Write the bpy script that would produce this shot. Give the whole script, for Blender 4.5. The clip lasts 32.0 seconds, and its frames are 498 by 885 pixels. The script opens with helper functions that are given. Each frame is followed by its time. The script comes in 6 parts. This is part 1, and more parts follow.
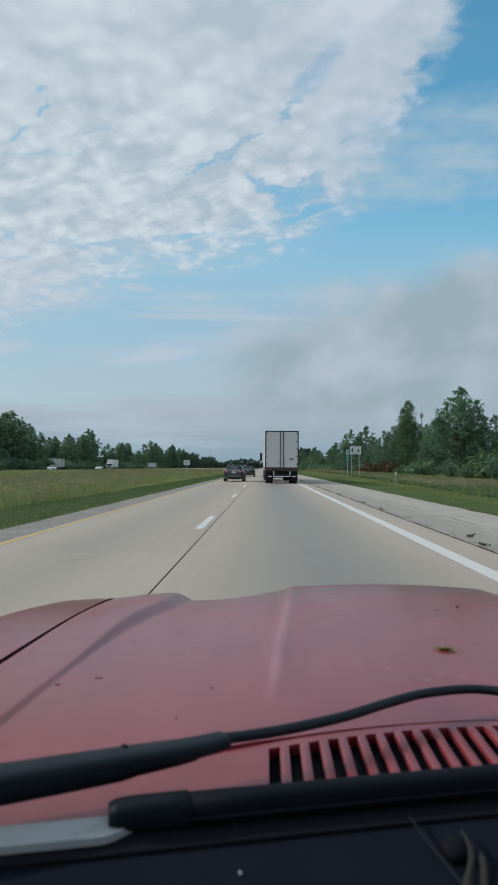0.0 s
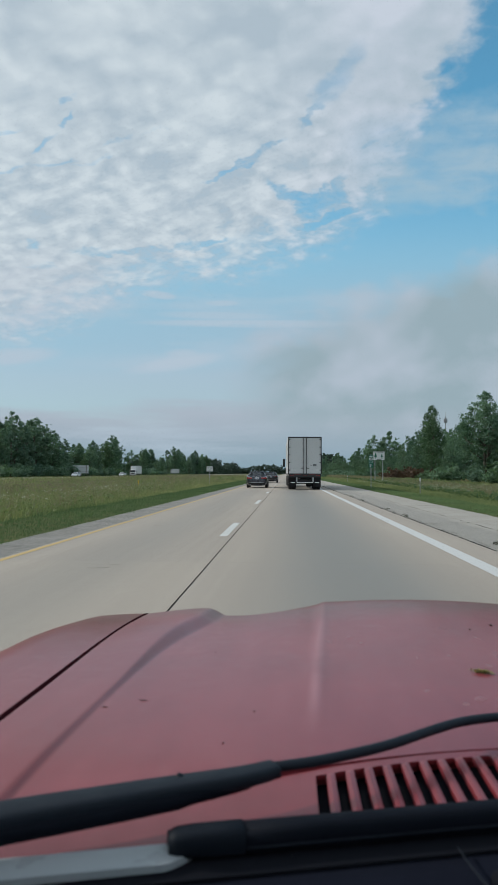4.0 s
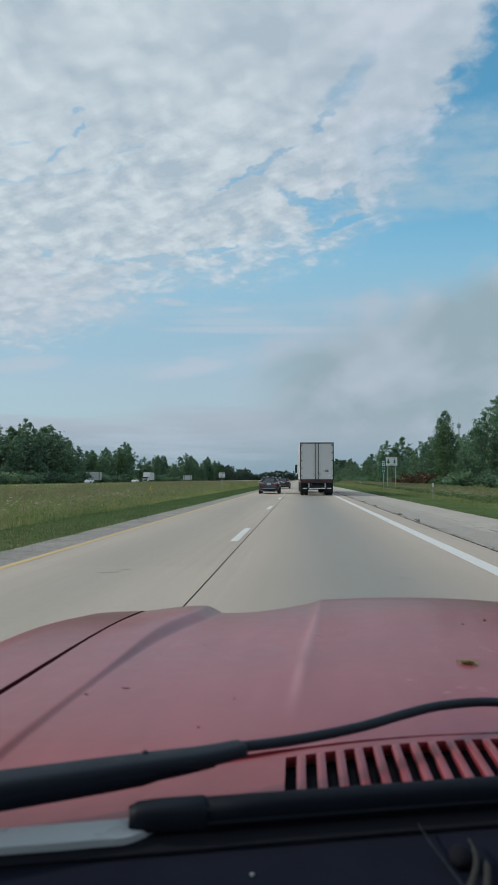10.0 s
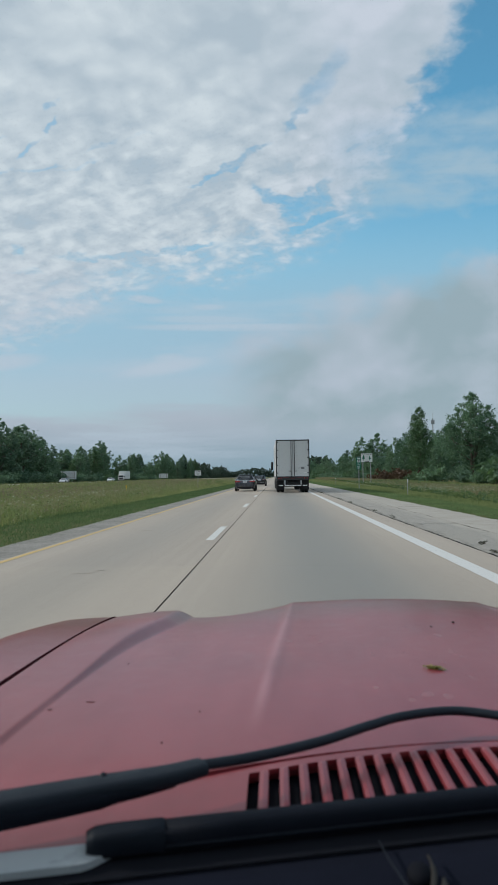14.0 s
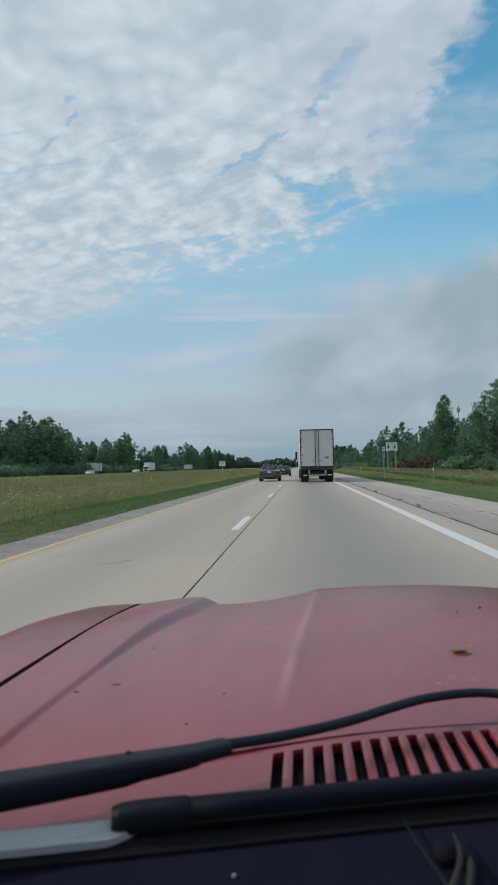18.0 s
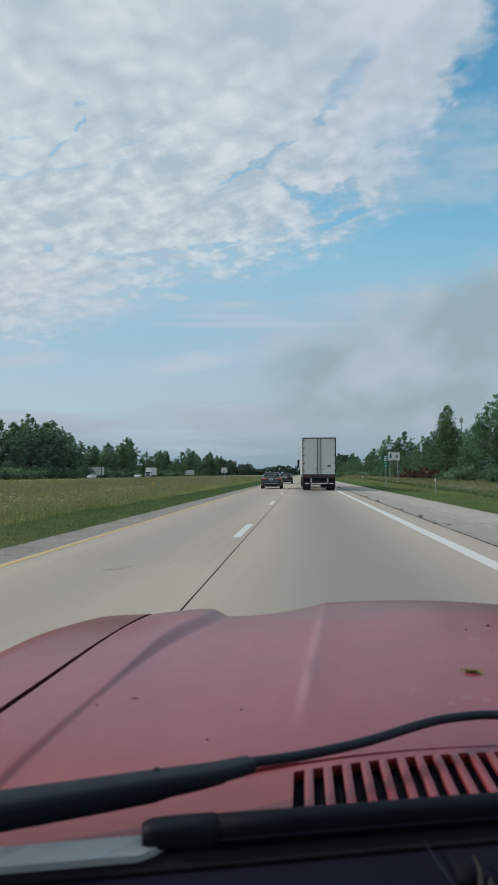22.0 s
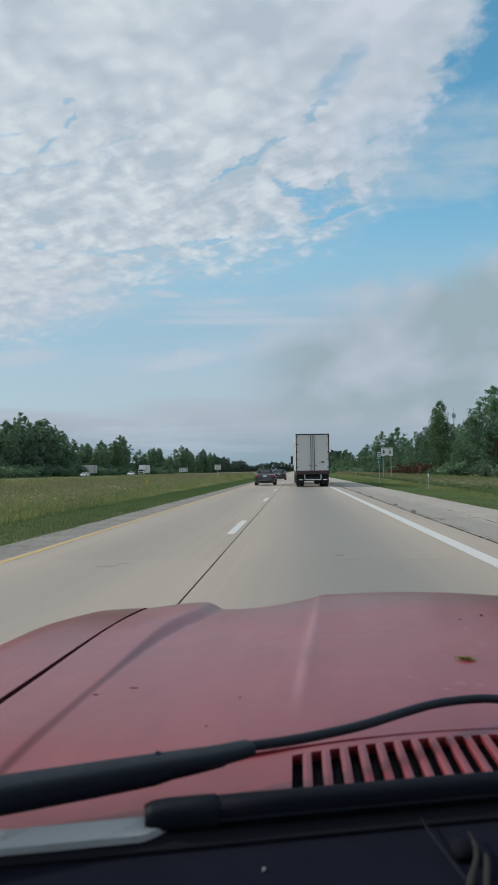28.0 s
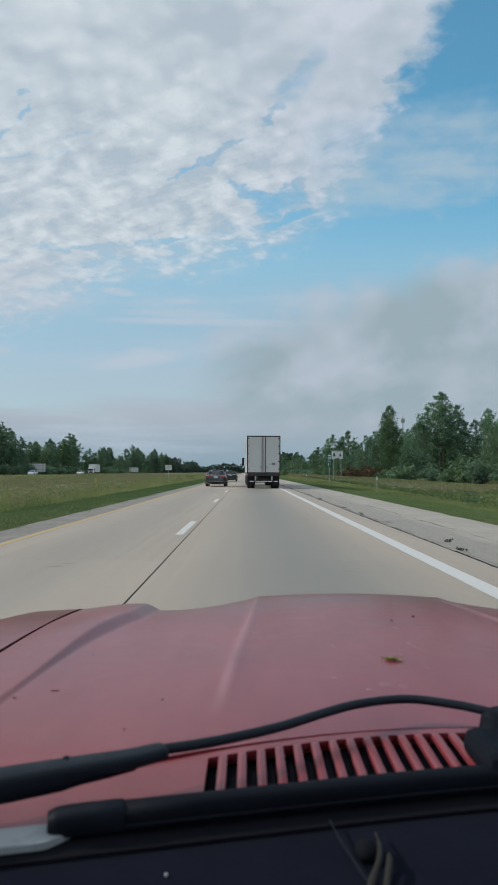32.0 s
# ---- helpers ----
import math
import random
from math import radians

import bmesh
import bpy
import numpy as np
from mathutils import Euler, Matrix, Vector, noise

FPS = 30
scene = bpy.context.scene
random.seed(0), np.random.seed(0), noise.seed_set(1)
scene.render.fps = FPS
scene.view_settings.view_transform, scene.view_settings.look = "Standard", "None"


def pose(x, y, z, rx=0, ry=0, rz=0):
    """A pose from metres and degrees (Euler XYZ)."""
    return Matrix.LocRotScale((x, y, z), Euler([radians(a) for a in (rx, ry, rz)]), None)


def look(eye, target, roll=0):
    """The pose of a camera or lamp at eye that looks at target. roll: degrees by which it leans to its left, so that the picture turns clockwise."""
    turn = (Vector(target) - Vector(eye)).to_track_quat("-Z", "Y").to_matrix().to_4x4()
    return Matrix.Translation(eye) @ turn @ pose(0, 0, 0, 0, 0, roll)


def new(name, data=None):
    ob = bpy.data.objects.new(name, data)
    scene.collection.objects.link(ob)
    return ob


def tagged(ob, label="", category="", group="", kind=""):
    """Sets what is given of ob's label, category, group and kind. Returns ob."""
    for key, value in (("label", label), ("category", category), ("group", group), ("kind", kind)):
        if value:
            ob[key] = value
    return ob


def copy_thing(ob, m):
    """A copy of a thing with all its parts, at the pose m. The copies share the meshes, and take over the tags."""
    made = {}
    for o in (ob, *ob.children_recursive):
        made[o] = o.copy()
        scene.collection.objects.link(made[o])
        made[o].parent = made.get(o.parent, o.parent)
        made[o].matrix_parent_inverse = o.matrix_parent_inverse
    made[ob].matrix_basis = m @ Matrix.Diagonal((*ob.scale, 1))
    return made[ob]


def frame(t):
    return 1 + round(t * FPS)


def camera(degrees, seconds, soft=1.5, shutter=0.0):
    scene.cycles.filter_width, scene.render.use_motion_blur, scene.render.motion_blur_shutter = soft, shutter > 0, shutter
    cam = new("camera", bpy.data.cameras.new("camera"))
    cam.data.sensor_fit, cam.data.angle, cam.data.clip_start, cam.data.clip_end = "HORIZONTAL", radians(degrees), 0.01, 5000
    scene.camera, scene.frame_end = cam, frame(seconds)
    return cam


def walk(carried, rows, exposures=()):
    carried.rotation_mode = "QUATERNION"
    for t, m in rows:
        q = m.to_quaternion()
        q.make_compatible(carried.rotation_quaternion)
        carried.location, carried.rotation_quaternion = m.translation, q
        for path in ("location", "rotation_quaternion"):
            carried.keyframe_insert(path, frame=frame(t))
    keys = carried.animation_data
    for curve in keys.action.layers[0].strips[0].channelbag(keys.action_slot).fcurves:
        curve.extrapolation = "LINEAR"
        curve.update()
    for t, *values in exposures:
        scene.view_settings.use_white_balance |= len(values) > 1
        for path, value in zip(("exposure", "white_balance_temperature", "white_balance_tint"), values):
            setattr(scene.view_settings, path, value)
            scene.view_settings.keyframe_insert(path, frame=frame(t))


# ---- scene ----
LENS = 39.2
cam = camera(LENS, 32.0, soft=1.1)
cam.data.dof.use_dof, cam.data.dof.focus_distance, cam.data.dof.aperture_fstop = True, 60.0, 16.0
# seconds, eye x y z (x to the right of the phone's rest, y along the road, z above it), yaw, pitch, roll
ROWS = [
    (0.0, -0.034, 0.021, 1.251, 1.29, 2.04, 0.35),
    (0.5, -0.049, -0.005, 1.274, 2.32, 2.21, 1.32),
    (1.0, -0.021, 0.007, 1.270, 2.56, 2.20, 0.56),
    (1.5, -0.017, 0.017, 1.275, 2.41, 2.17, -1.42),
    (2.0, -0.025, 0.004, 1.282, 2.82, 2.48, -1.25),
    (2.5, -0.027, 0.008, 1.285, 2.58, 2.56, -1.16),
    (3.0, -0.020, 0.019, 1.252, 2.48, 2.56, -0.53),
    (3.5, -0.064, -0.005, 1.284, 2.96, 2.52, 0.28),
    (5.5, -0.012, -0.006, 1.263, 3.98, 2.53, -0.61),
    (6.0, -0.009, -0.009, 1.265, 4.01, 2.46, -0.36),
    (6.5, -0.024, -0.015, 1.277, 4.14, 2.51, 0.00),
    (7.0, 0.000, -0.006, 1.258, 3.94, 2.49, 0.01),
    (7.5, -0.002, -0.000, 1.266, 3.28, 2.50, -0.60),
    (8.0, -0.040, -0.011, 1.286, 3.96, 3.02, 0.47),
    (8.5, -0.012, -0.006, 1.274, 4.04, 3.08, 0.54),
    (9.0, -0.013, -0.007, 1.269, 3.86, 3.03, 0.28),
    (9.5, -0.018, -0.011, 1.265, 4.05, 3.04, -0.03),
    (10.0, -0.013, -0.008, 1.257, 4.16, 3.02, -0.01),
    (10.5, -0.009, -0.013, 1.276, 4.29, 3.03, 0.21),
    (11.0, -0.006, -0.011, 1.270, 4.10, 3.08, -0.17),
    (11.5, 0.000, 0.003, 1.255, 2.56, 2.98, -0.16),
    (12.0, -0.020, -0.022, 1.281, 2.06, 3.02, 0.07),
    (12.5, 0.002, 0.001, 1.259, 2.27, 2.98, 0.64),
    (13.0, 0.001, -0.001, 1.270, 2.19, 2.84, -0.07),
    (13.5, 0.004, -0.002, 1.274, 2.16, 2.83, -0.33),
    (15.5, -0.011, 0.002, 1.264, 2.31, 2.69, -1.68),
    (16.0, -0.016, -0.003, 1.252, 3.69, 2.75, -0.08),
    (16.5, -0.009, -0.011, 1.266, 3.83, 2.32, -0.15),
    (17.0, -0.027, -0.017, 1.290, 4.38, 2.36, 0.27),
    (17.5, 0.003, 0.002, 1.257, 4.66, 2.33, -0.13),
    (18.0, 0.006, 0.003, 1.264, 4.17, 2.04, -1.15),
    (18.5, 0.007, 0.008, 1.261, 3.86, 2.04, -1.37),
    (19.0, -0.005, -0.001, 1.258, 3.87, 2.01, -1.35),
    (19.5, -0.021, -0.021, 1.279, 4.04, 2.16, -0.29),
    (20.0, -0.020, -0.026, 1.286, 4.18, 2.37, -0.09),
    (20.5, -0.008, -0.022, 1.267, 4.17, 2.47, 0.18),
    (21.0, -0.001, -0.012, 1.264, 4.23, 2.55, -0.44),
    (21.5, -0.012, -0.017, 1.274, 4.30, 2.47, -0.21),
    (22.0, -0.018, -0.022, 1.283, 4.34, 2.60, -0.10),
    (22.5, 0.004, -0.018, 1.277, 4.24, 2.59, -0.40),
    (23.0, 0.015, -0.005, 1.260, 3.33, 2.49, -0.52),
    (23.5, 0.011, -0.010, 1.259, 2.32, 2.58, -0.75),
    (24.0, -0.005, -0.005, 1.271, 2.31, 2.58, -0.55),
    (24.5, -0.009, -0.003, 1.269, 2.56, 2.67, 0.21),
    (25.0, -0.011, -0.009, 1.267, 2.85, 2.61, 0.04),
    (25.5, 0.008, -0.011, 1.267, 3.02, 2.56, -0.39),
    (27.5, 0.010, -0.011, 1.250, 3.64, 2.44, -1.09),
    (28.0, -0.021, -0.033, 1.275, 3.79, 2.34, -0.56),
    (28.5, -0.007, -0.027, 1.276, 3.96, 2.43, -0.14),
    (29.0, 0.017, -0.023, 1.261, 3.82, 2.40, -0.69),
    (29.5, 0.011, -0.023, 1.273, 3.64, 2.33, -1.30),
    (30.0, 0.001, -0.027, 1.276, 3.69, 2.42, -0.84),
    (30.5, 0.015, -0.020, 1.274, 3.70, 2.40, -0.94),
    (31.0, 0.008, -0.020, 1.290, 3.32, 2.46, -1.38),
    (31.5, -0.017, -0.018, 1.291, 1.72, 2.43, -0.28),
    (32.0, 0.011, -0.024, 1.273, -0.15, 2.43, 0.28),
]
walk(cam, [(t, pose(x, y, z, 90 + pitch, 0, yaw) @ pose(0, 0, 0, 0, 0, roll)) for t, x, y, z, yaw, pitch, roll in ROWS],
     [(0.0, 0.01, 6360, 11), (4.0, -0.01, 6360, 11), (10.0, -0.03, 6340, 11), (18.0, 0.0, 6400, 11.5), (23.0, 0.0, 6420, 12), (28.0, 0.015, 6460, 13), (32.0, 0.01, 6460, 13)])

# ---- world, sun ----
SUN_EL, SUN_AZ = 29.0, -77.0          # degrees; azimuth from the road's heading, negative to the left


class Nodes:
    """Small writer of node trees."""

    def __init__(self, tree):
        self.tree = tree
        tree.nodes.clear()

    def add(self, kind, op=None, **inputs):
        n = self.tree.nodes.new(kind)
        if op:
            n.operation = op
        for k, v in inputs.items():
            self.put(n, int(k[1:]) if k[0] == "i" and k[1:].isdigit() else k.replace("_", " "), v)
        return n

    def put(self, n, key, v):
        s = n.inputs[key]
        if isinstance(v, bpy.types.NodeSocket):
            self.tree.links.new(v, s)
        elif isinstance(v, (tuple, list)) and s.type == "RGBA" and len(v) == 3:
            s.default_value = (*v, 1)
        else:
            s.default_value = v

    def math(self, op, a, b=0.0, c=0.0, clamp=False):
        n = self.add("ShaderNodeMath", op, i0=a, i1=b)
        n.use_clamp = clamp
        if op in ("MULTIPLY_ADD", "SMOOTH_MIN", "SMOOTH_MAX"):
            self.put(n, 2, c)
        return n.outputs[0]

    def ramp(self, v, a, b, lo=0.0, hi=1.0, smooth=True):
        n = self.add("ShaderNodeMapRange", None, i0=v, i1=a, i2=b, i3=lo, i4=hi)
        n.interpolation_type = "SMOOTHSTEP" if smooth else "LINEAR"
        return n.outputs[0]

    def noise(self, vec, scale, detail=4.0, rough=0.55, distortion=0.0):
        n = self.add("ShaderNodeTexNoise", None, Vector=vec, Scale=scale, Detail=detail, Roughness=rough, Distortion=distortion)
        return n.outputs[0]

    def mix(self, f, a, b, blend="MIX"):
        n = self.add("ShaderNodeMix")
        n.data_type, n.blend_type = "RGBA", blend
        self.put(n, 0, f)
        self.put(n, 6, a)
        self.put(n, 7, b)
        return n.outputs[2]


world = bpy.data.worlds.new("world")
scene.world = world
world.use_nodes = True
W = Nodes(world.node_tree)
way = W.add("ShaderNodeTexCoord").outputs["Generated"]
sep = W.add("ShaderNodeSeparateXYZ", None, Vector=way).outputs
sky_node = W.add("ShaderNodeTexSky")
sky_node.sky_type, sky_node.sun_disc = "NISHITA", False
sky_node.sun_elevation, sky_node.sun_rotation = radians(SUN_EL), radians(SUN_AZ)
sky_node.air_density, sky_node.dust_density, sky_node.ozone_density = 1.0, 0.6, 2.0
sky = sky_node.outputs[0]
ahead = W.math("MAXIMUM", sep[1], 0.18)
U = W.math("DIVIDE", sep[0], ahead)
V = W.math("DIVIDE", sep[2], ahead)
# a flat layer of cloud seen in perspective
up = W.math("MAXIMUM", W.math("ADD", sep[2], 0.24), 0.05)
layer = W.add("ShaderNodeCombineXYZ", None, X=W.math("DIVIDE", sep[0], up), Y=W.math("DIVIDE", sep[1], up), Z=0.0).outputs[0]
warp = W.add("ShaderNodeTexNoise", None, Vector=layer, Scale=4.0, Detail=3.0).outputs["Color"]
bent = W.add("ShaderNodeVectorMath", "MULTIPLY_ADD", i0=warp, i1=(0.10, 0.10, 0.0), i2=layer).outputs[0]
billow = W.noise(bent, 5.2, 2.0, 0.42)
puff = W.noise(bent, 13.0, 4.0, 0.52, 0.2)
lump = W.add("ShaderNodeTexVoronoi", None, Vector=bent, Scale=25.0)
lump.feature = "SMOOTH_F1"
lump.inputs["Smoothness"].default_value = 0.9
lump = lump.outputs["Distance"]
fine = W.noise(bent, 62.0, 4.0, 0.6, 0.2)
# slanting rows in the bank, running up to the right
slant = W.add("ShaderNodeCombineXYZ", None, X=W.math("MULTIPLY_ADD", U, 0.90, W.math("MULTIPLY", V, 0.40)), Y=W.math("MULTIPLY_ADD", V, 4.2, W.math("MULTIPLY", U, -1.5)), Z=0.0).outputs[0]
rift = W.noise(slant, 6.5, 4.0, 0.55, 0.25)
ripple = W.noise(slant, 24.0, 3.0, 0.5, 0.3)
high = W.ramp(V, 0.40, 0.62)          # the top of the bank is smooth, its foot small-grained


def spot(u, v, long, wide, slope, U=U, V=V):
    """Soft oval at a bearing and height, 1 in its middle."""
    c, d = math.cos(radians(slope)), math.sin(radians(slope))
    a, b = W.math("SUBTRACT", U, u), W.math("SUBTRACT", V, v)
    p = W.math("DIVIDE", W.math("MULTIPLY_ADD", a, c, W.math("MULTIPLY", b, d)), long)
    q = W.math("DIVIDE", W.math("MULTIPLY_ADD", b, c, W.math("MULTIPLY", a, -d)), wide)
    r2 = W.math("MULTIPLY_ADD", p, p, W.math("MULTIPLY", q, q))
    return W.ramp(r2, 1.6, 0.0)


# ragged copies of bearing and height
rag = W.add("ShaderNodeTexNoise", None, Vector=layer, Scale=18.0, Detail=4.0, Roughness=0.55).outputs["Color"]
rag = W.add("ShaderNodeSeparateXYZ", None, Vector=rag).outputs
UR = W.math("MULTIPLY_ADD", W.math("SUBTRACT", rag[0], 0.5), 0.10, U)
VR = W.math("MULTIPLY_ADD", W.math("SUBTRACT", rag[1], 0.5), 0.070, V)
US = W.math("MULTIPLY_ADD", W.math("SUBTRACT", rag[0], 0.5), 0.055, U)
VS = W.math("MULTIPLY_ADD", W.math("SUBTRACT", rag[1], 0.5), 0.035, V)
# lower edge of the bank of cloud: height against bearing
edge_ramp = W.add("ShaderNodeValToRGB", None, Fac=W.ramp(UR, -0.6, 0.5, smooth=False))
stops = [(-0.60, 0.165), (-0.448, 0.204), (-0.363, 0.226), (-0.295, 0.244), (-0.253, 0.268), (-0.203, 0.284), (-0.112, 0.299), (-0.046, 0.315), (0.003, 0.332), (0.052, 0.348),
         (0.095, 0.366), (0.128, 0.395), (0.160, 0.450), (0.200, 0.515), (0.235, 0.590), (0.270, 0.650), (0.50, 1.10)]
el = edge_ramp.color_ramp.elements
while len(el) < len(stops):
    el.new(0.5)
for e, (u, v) in zip(el, stops):
    e.position, e.color = (u + 0.6) / 1.1, (v, v, v, 1)
over = W.math("SUBTRACT", VR, edge_ramp.outputs[0])
lift = W.math("MINIMUM", W.math("MULTIPLY", over, 2.4), 0.17)
# blue gaps: the torn hole, the long rift above it, and small openings in rows
for u, v, long, wide, slope, deep in ((0.002, 0.406, 0.036, 0.013, -22, 0.30), (0.044, 0.394, 0.034, 0.024, 25, 0.34), (0.078, 0.414, 0.012, 0.026, 0, 0.26), (0.060, 0.368, 0.040, 0.008, 22, 0.24),
                                      (-0.103, 0.432, 0.020, 0.006, 28, 0.26), (-0.066, 0.452, 0.030, 0.008, 28, 0.27), (-0.022, 0.477, 0.026, 0.008, 22, 0.24), (0.034, 0.520, 0.026, 0.008, 48, 0.24),
                                      (0.218, 0.583, 0.030, 0.013, 25, 0.26), (-0.411, 0.509, 0.022, 0.007, 12, 0.23), (-0.330, 0.520, 0.017, 0.006, 52, 0.23),
                                      (-0.326, 0.556, 0.013, 0.006, 42, 0.20), (-0.361, 0.489, 0.026, 0.006, 36, 0.23), (-0.420, 0.449, 0.040, 0.004, 8, 0.17), (-0.345, 0.456, 0.030, 0.005, 10, 0.16), (-0.285, 0.460, 0.040, 0.004, 12, 0.17),
                                      (-0.256, 0.489, 0.030, 0.004, 22, 0.17), (-0.197, 0.503, 0.022, 0.004, 15, 0.16), (-0.378, 0.338, 0.014, 0.010, 0, 0.22), (-0.250, 0.326, 0.075, 0.008, 3, 0.25),
                                      (-0.128, 0.333, 0.050, 0.007, 6, 0.22), (-0.364, 0.306, 0.034, 0.005, 0, 0.17), (0.150, 0.500, 0.030, 0.006, 12, 0.15), (0.120, 0.478, 0.020, 0.005, 12, 0.14)):
    lift = W.math("MULTIPLY_ADD", spot(u, v, long, wide * 0.85, slope, US, VS), -0.95 * deep, lift)
lift = W.math("MULTIPLY_ADD", W.math("SUBTRACT", rift, 0.5), 0.15, lift)
lift = W.math("MULTIPLY_ADD", W.math("SUBTRACT", puff, 0.5), 0.14, lift)
lift = W.math("MULTIPLY_ADD", W.math("SUBTRACT", ripple, 0.5), W.math("MULTIPLY_ADD", high, -0.12, 0.13), lift)
grain = W.math("MULTIPLY_ADD", W.math("SUBTRACT", fine, 0.5), 0.14, W.math("MULTIPLY", W.math("SUBTRACT", 0.36, lump), 0.16))
lift = W.math("MULTIPLY_ADD", grain, W.math("MULTIPLY_ADD", high, -0.7, 1.0), lift)
bank = W.math("MULTIPLY", W.ramp(lift, -0.200, 0.150), W.ramp(over, -0.06, 0.0))
# thin cloud lies behind all but the torn hole
thin = W.ramp(W.math("MULTIPLY_ADD", fine, 0.5, W.math("MULTIPLY", puff, 0.5)), 0.36, 0.62, 0.0, 0.40)
behind = W.math("MULTIPLY_ADD", W.math("MAXIMUM", W.ramp(V, 0.415, 0.46), W.ramp(U, -0.06, -0.16)), 0.30, 0.16)
thin = W.math("MULTIPLY", W.math("MULTIPLY", W.ramp(over, 0.0, 0.05), W.math("ADD", thin, behind)), 0.85)
bank = W.math("MULTIPLY_ADD", W.math("SUBTRACT", 1.0, bank), thin, bank)
# torn towards the right, where it thins out
bank = W.math("MULTIPLY", bank, W.math("MULTIPLY_ADD", W.math("MULTIPLY", W.ramp(U, 0.05, 0.17), W.ramp(V, 0.54, 0.47)), -0.35, 1.0))
bank = W.math("MULTIPLY_ADD", W.math("MULTIPLY", spot(0.076, 0.580, 0.062, 0.017, 52, US, VS), W.ramp(puff, 0.3, 0.6, 0.42, 0.22)), W.math("MULTIPLY", bank, -1.0), bank)
# veil towards the horizon, a pale haze high on the right, and heaped grey cloud low ahead
lowpos = W.add("ShaderNodeCombineXYZ", None, X=W.math("MULTIPLY", U, 2.6), Y=W.math("MULTIPLY", V, 3.6), Z=0.55).outputs[0]
heap = W.noise(lowpos, 2.2, 5.0, 0.52)
lobes = W.noise(lowpos, 4.6, 5.0, 0.5)
streak_pos = W.add("ShaderNodeCombineXYZ", None, X=W.math("MULTIPLY", U, 1.3), Y=W.math("MULTIPLY", V, 11.0), Z=1.7).outputs[0]
streak = W.noise(streak_pos, 2.4, 5.0, 0.55, 0.2)
veil = W.math("MULTIPLY", W.ramp(V, 0.44, 0.22), 0.86)
veil = W.math("MAXIMUM", veil, W.math("MULTIPLY", spot(0.255, 0.450, 0.21, 0.080, 14, UR, VR), W.ramp(W.math("MULTIPLY_ADD", puff, 0.5, W.math("MULTIPLY", streak, 0.5)), 0.36, 0.62, 0.30, 0.78)))
veil = W.math("MAXIMUM", veil, W.ramp(W.math("MULTIPLY_ADD", W.math("SUBTRACT", streak, 0.5), 0.10, V), 0.17, 0.07))
top = W.math("MULTIPLY_ADD", W.math("ADD", U, 0.03), 0.30, W.math("MULTIPLY_ADD", W.math("SUBTRACT", lobes, 0.5), 0.13, 0.198))
heaped = W.math("MULTIPLY", W.ramp(W.math("SUBTRACT", top, V), -0.030, 0.030), W.ramp(W.math("MULTIPLY_ADD", W.math("SUBTRACT", lobes, 0.5), 0.12, U), -0.10, 0.02))
heaped = W.math("MULTIPLY", heaped, 0.95)
wisps = W.math("MULTIPLY", W.ramp(streak, 0.50, 0.72), W.math("MULTIPLY", W.ramp(V, 0.30, 0.24), 0.45))
for u, v, long, wide, slope, thick in ((-0.160, 0.160, 0.075, 0.012, 8, 0.95), (-0.150, 0.170, 0.030, 0.010, 0, 0.8), (-0.405, 0.170, 0.070, 0.013, 4, 0.9), (-0.05, 0.216, 0.16, 0.006, -1, 0.8), (-0.095, 0.228, 0.09, 0.007, -2, 0.6),
                                       (-0.186, 0.259, 0.026, 0.006, -8, 0.8), (-0.095, 0.246, 0.030, 0.005, 0, 0.7)):
    wisps = W.math("MAXIMUM", wisps, W.math("MULTIPLY", spot(u, v, long, wide, slope, U, V), W.ramp(W.math("MULTIPLY_ADD", fine, 0.5, W.math("MULTIPLY", streak, 0.5)), 0.28, 0.55, 0.2, thick)))
# light and shade of the bank
tone = W.math("MULTIPLY_ADD", W.math("SUBTRACT", puff, 0.5), W.math("MULTIPLY_ADD", high, -0.35, 1.55), 0.60)
tone = W.math("MULTIPLY_ADD", W.math("SUBTRACT", 0.36, lump), W.math("MULTIPLY_ADD", high, -0.45, 1.30), tone)
tone = W.math("MULTIPLY_ADD", W.math("SUBTRACT", billow, 0.5), W.math("MULTIPLY_ADD", high, 1.1, 0.5), tone)
tone = W.math("MULTIPLY_ADD", W.math("SUBTRACT", fine, 0.5), W.math("MULTIPLY_ADD", high, -0.70, 0.95), tone)
tone = W.math("MULTIPLY_ADD", W.math("SUBTRACT", rift, 0.5), W.math("MULTIPLY_ADD", high, -0.60, 1.05), tone)
tone = W.math("MULTIPLY_ADD", W.math("SUBTRACT", ripple, 0.5), W.math("MULTIPLY_ADD", high, -0.75, 0.85), tone)
tone = W.math("MULTIPLY_ADD", spot(0.0, 0.62, 0.10, 0.085, 20), -0.30, tone)
tone = W.math("ADD", tone, W.ramp(lift, 0.06, -0.12, 0.0, -0.55), clamp=True)      # cloud is thin and grey round the gaps
lit = W.mix(W.ramp(U, -0.10, 0.16), (0.652, 0.720, 0.764), (0.596, 0.648, 0.732))
bank_col = W.mix(tone, (0.446, 0.530, 0.602), lit)
bank_col = W.mix(W.math("MULTIPLY", W.ramp(V, 0.36, 0.24), W.ramp(rift, 0.35, 0.65, 0.2, 0.7)), bank_col, (0.535, 0.580, 0.655))
low_ramp = W.add("ShaderNodeValToRGB", None, Fac=W.ramp(W.math("MULTIPLY_ADD", W.math("SUBTRACT", streak, 0.5), 0.05, V), 0.0, 0.30, smooth=False))
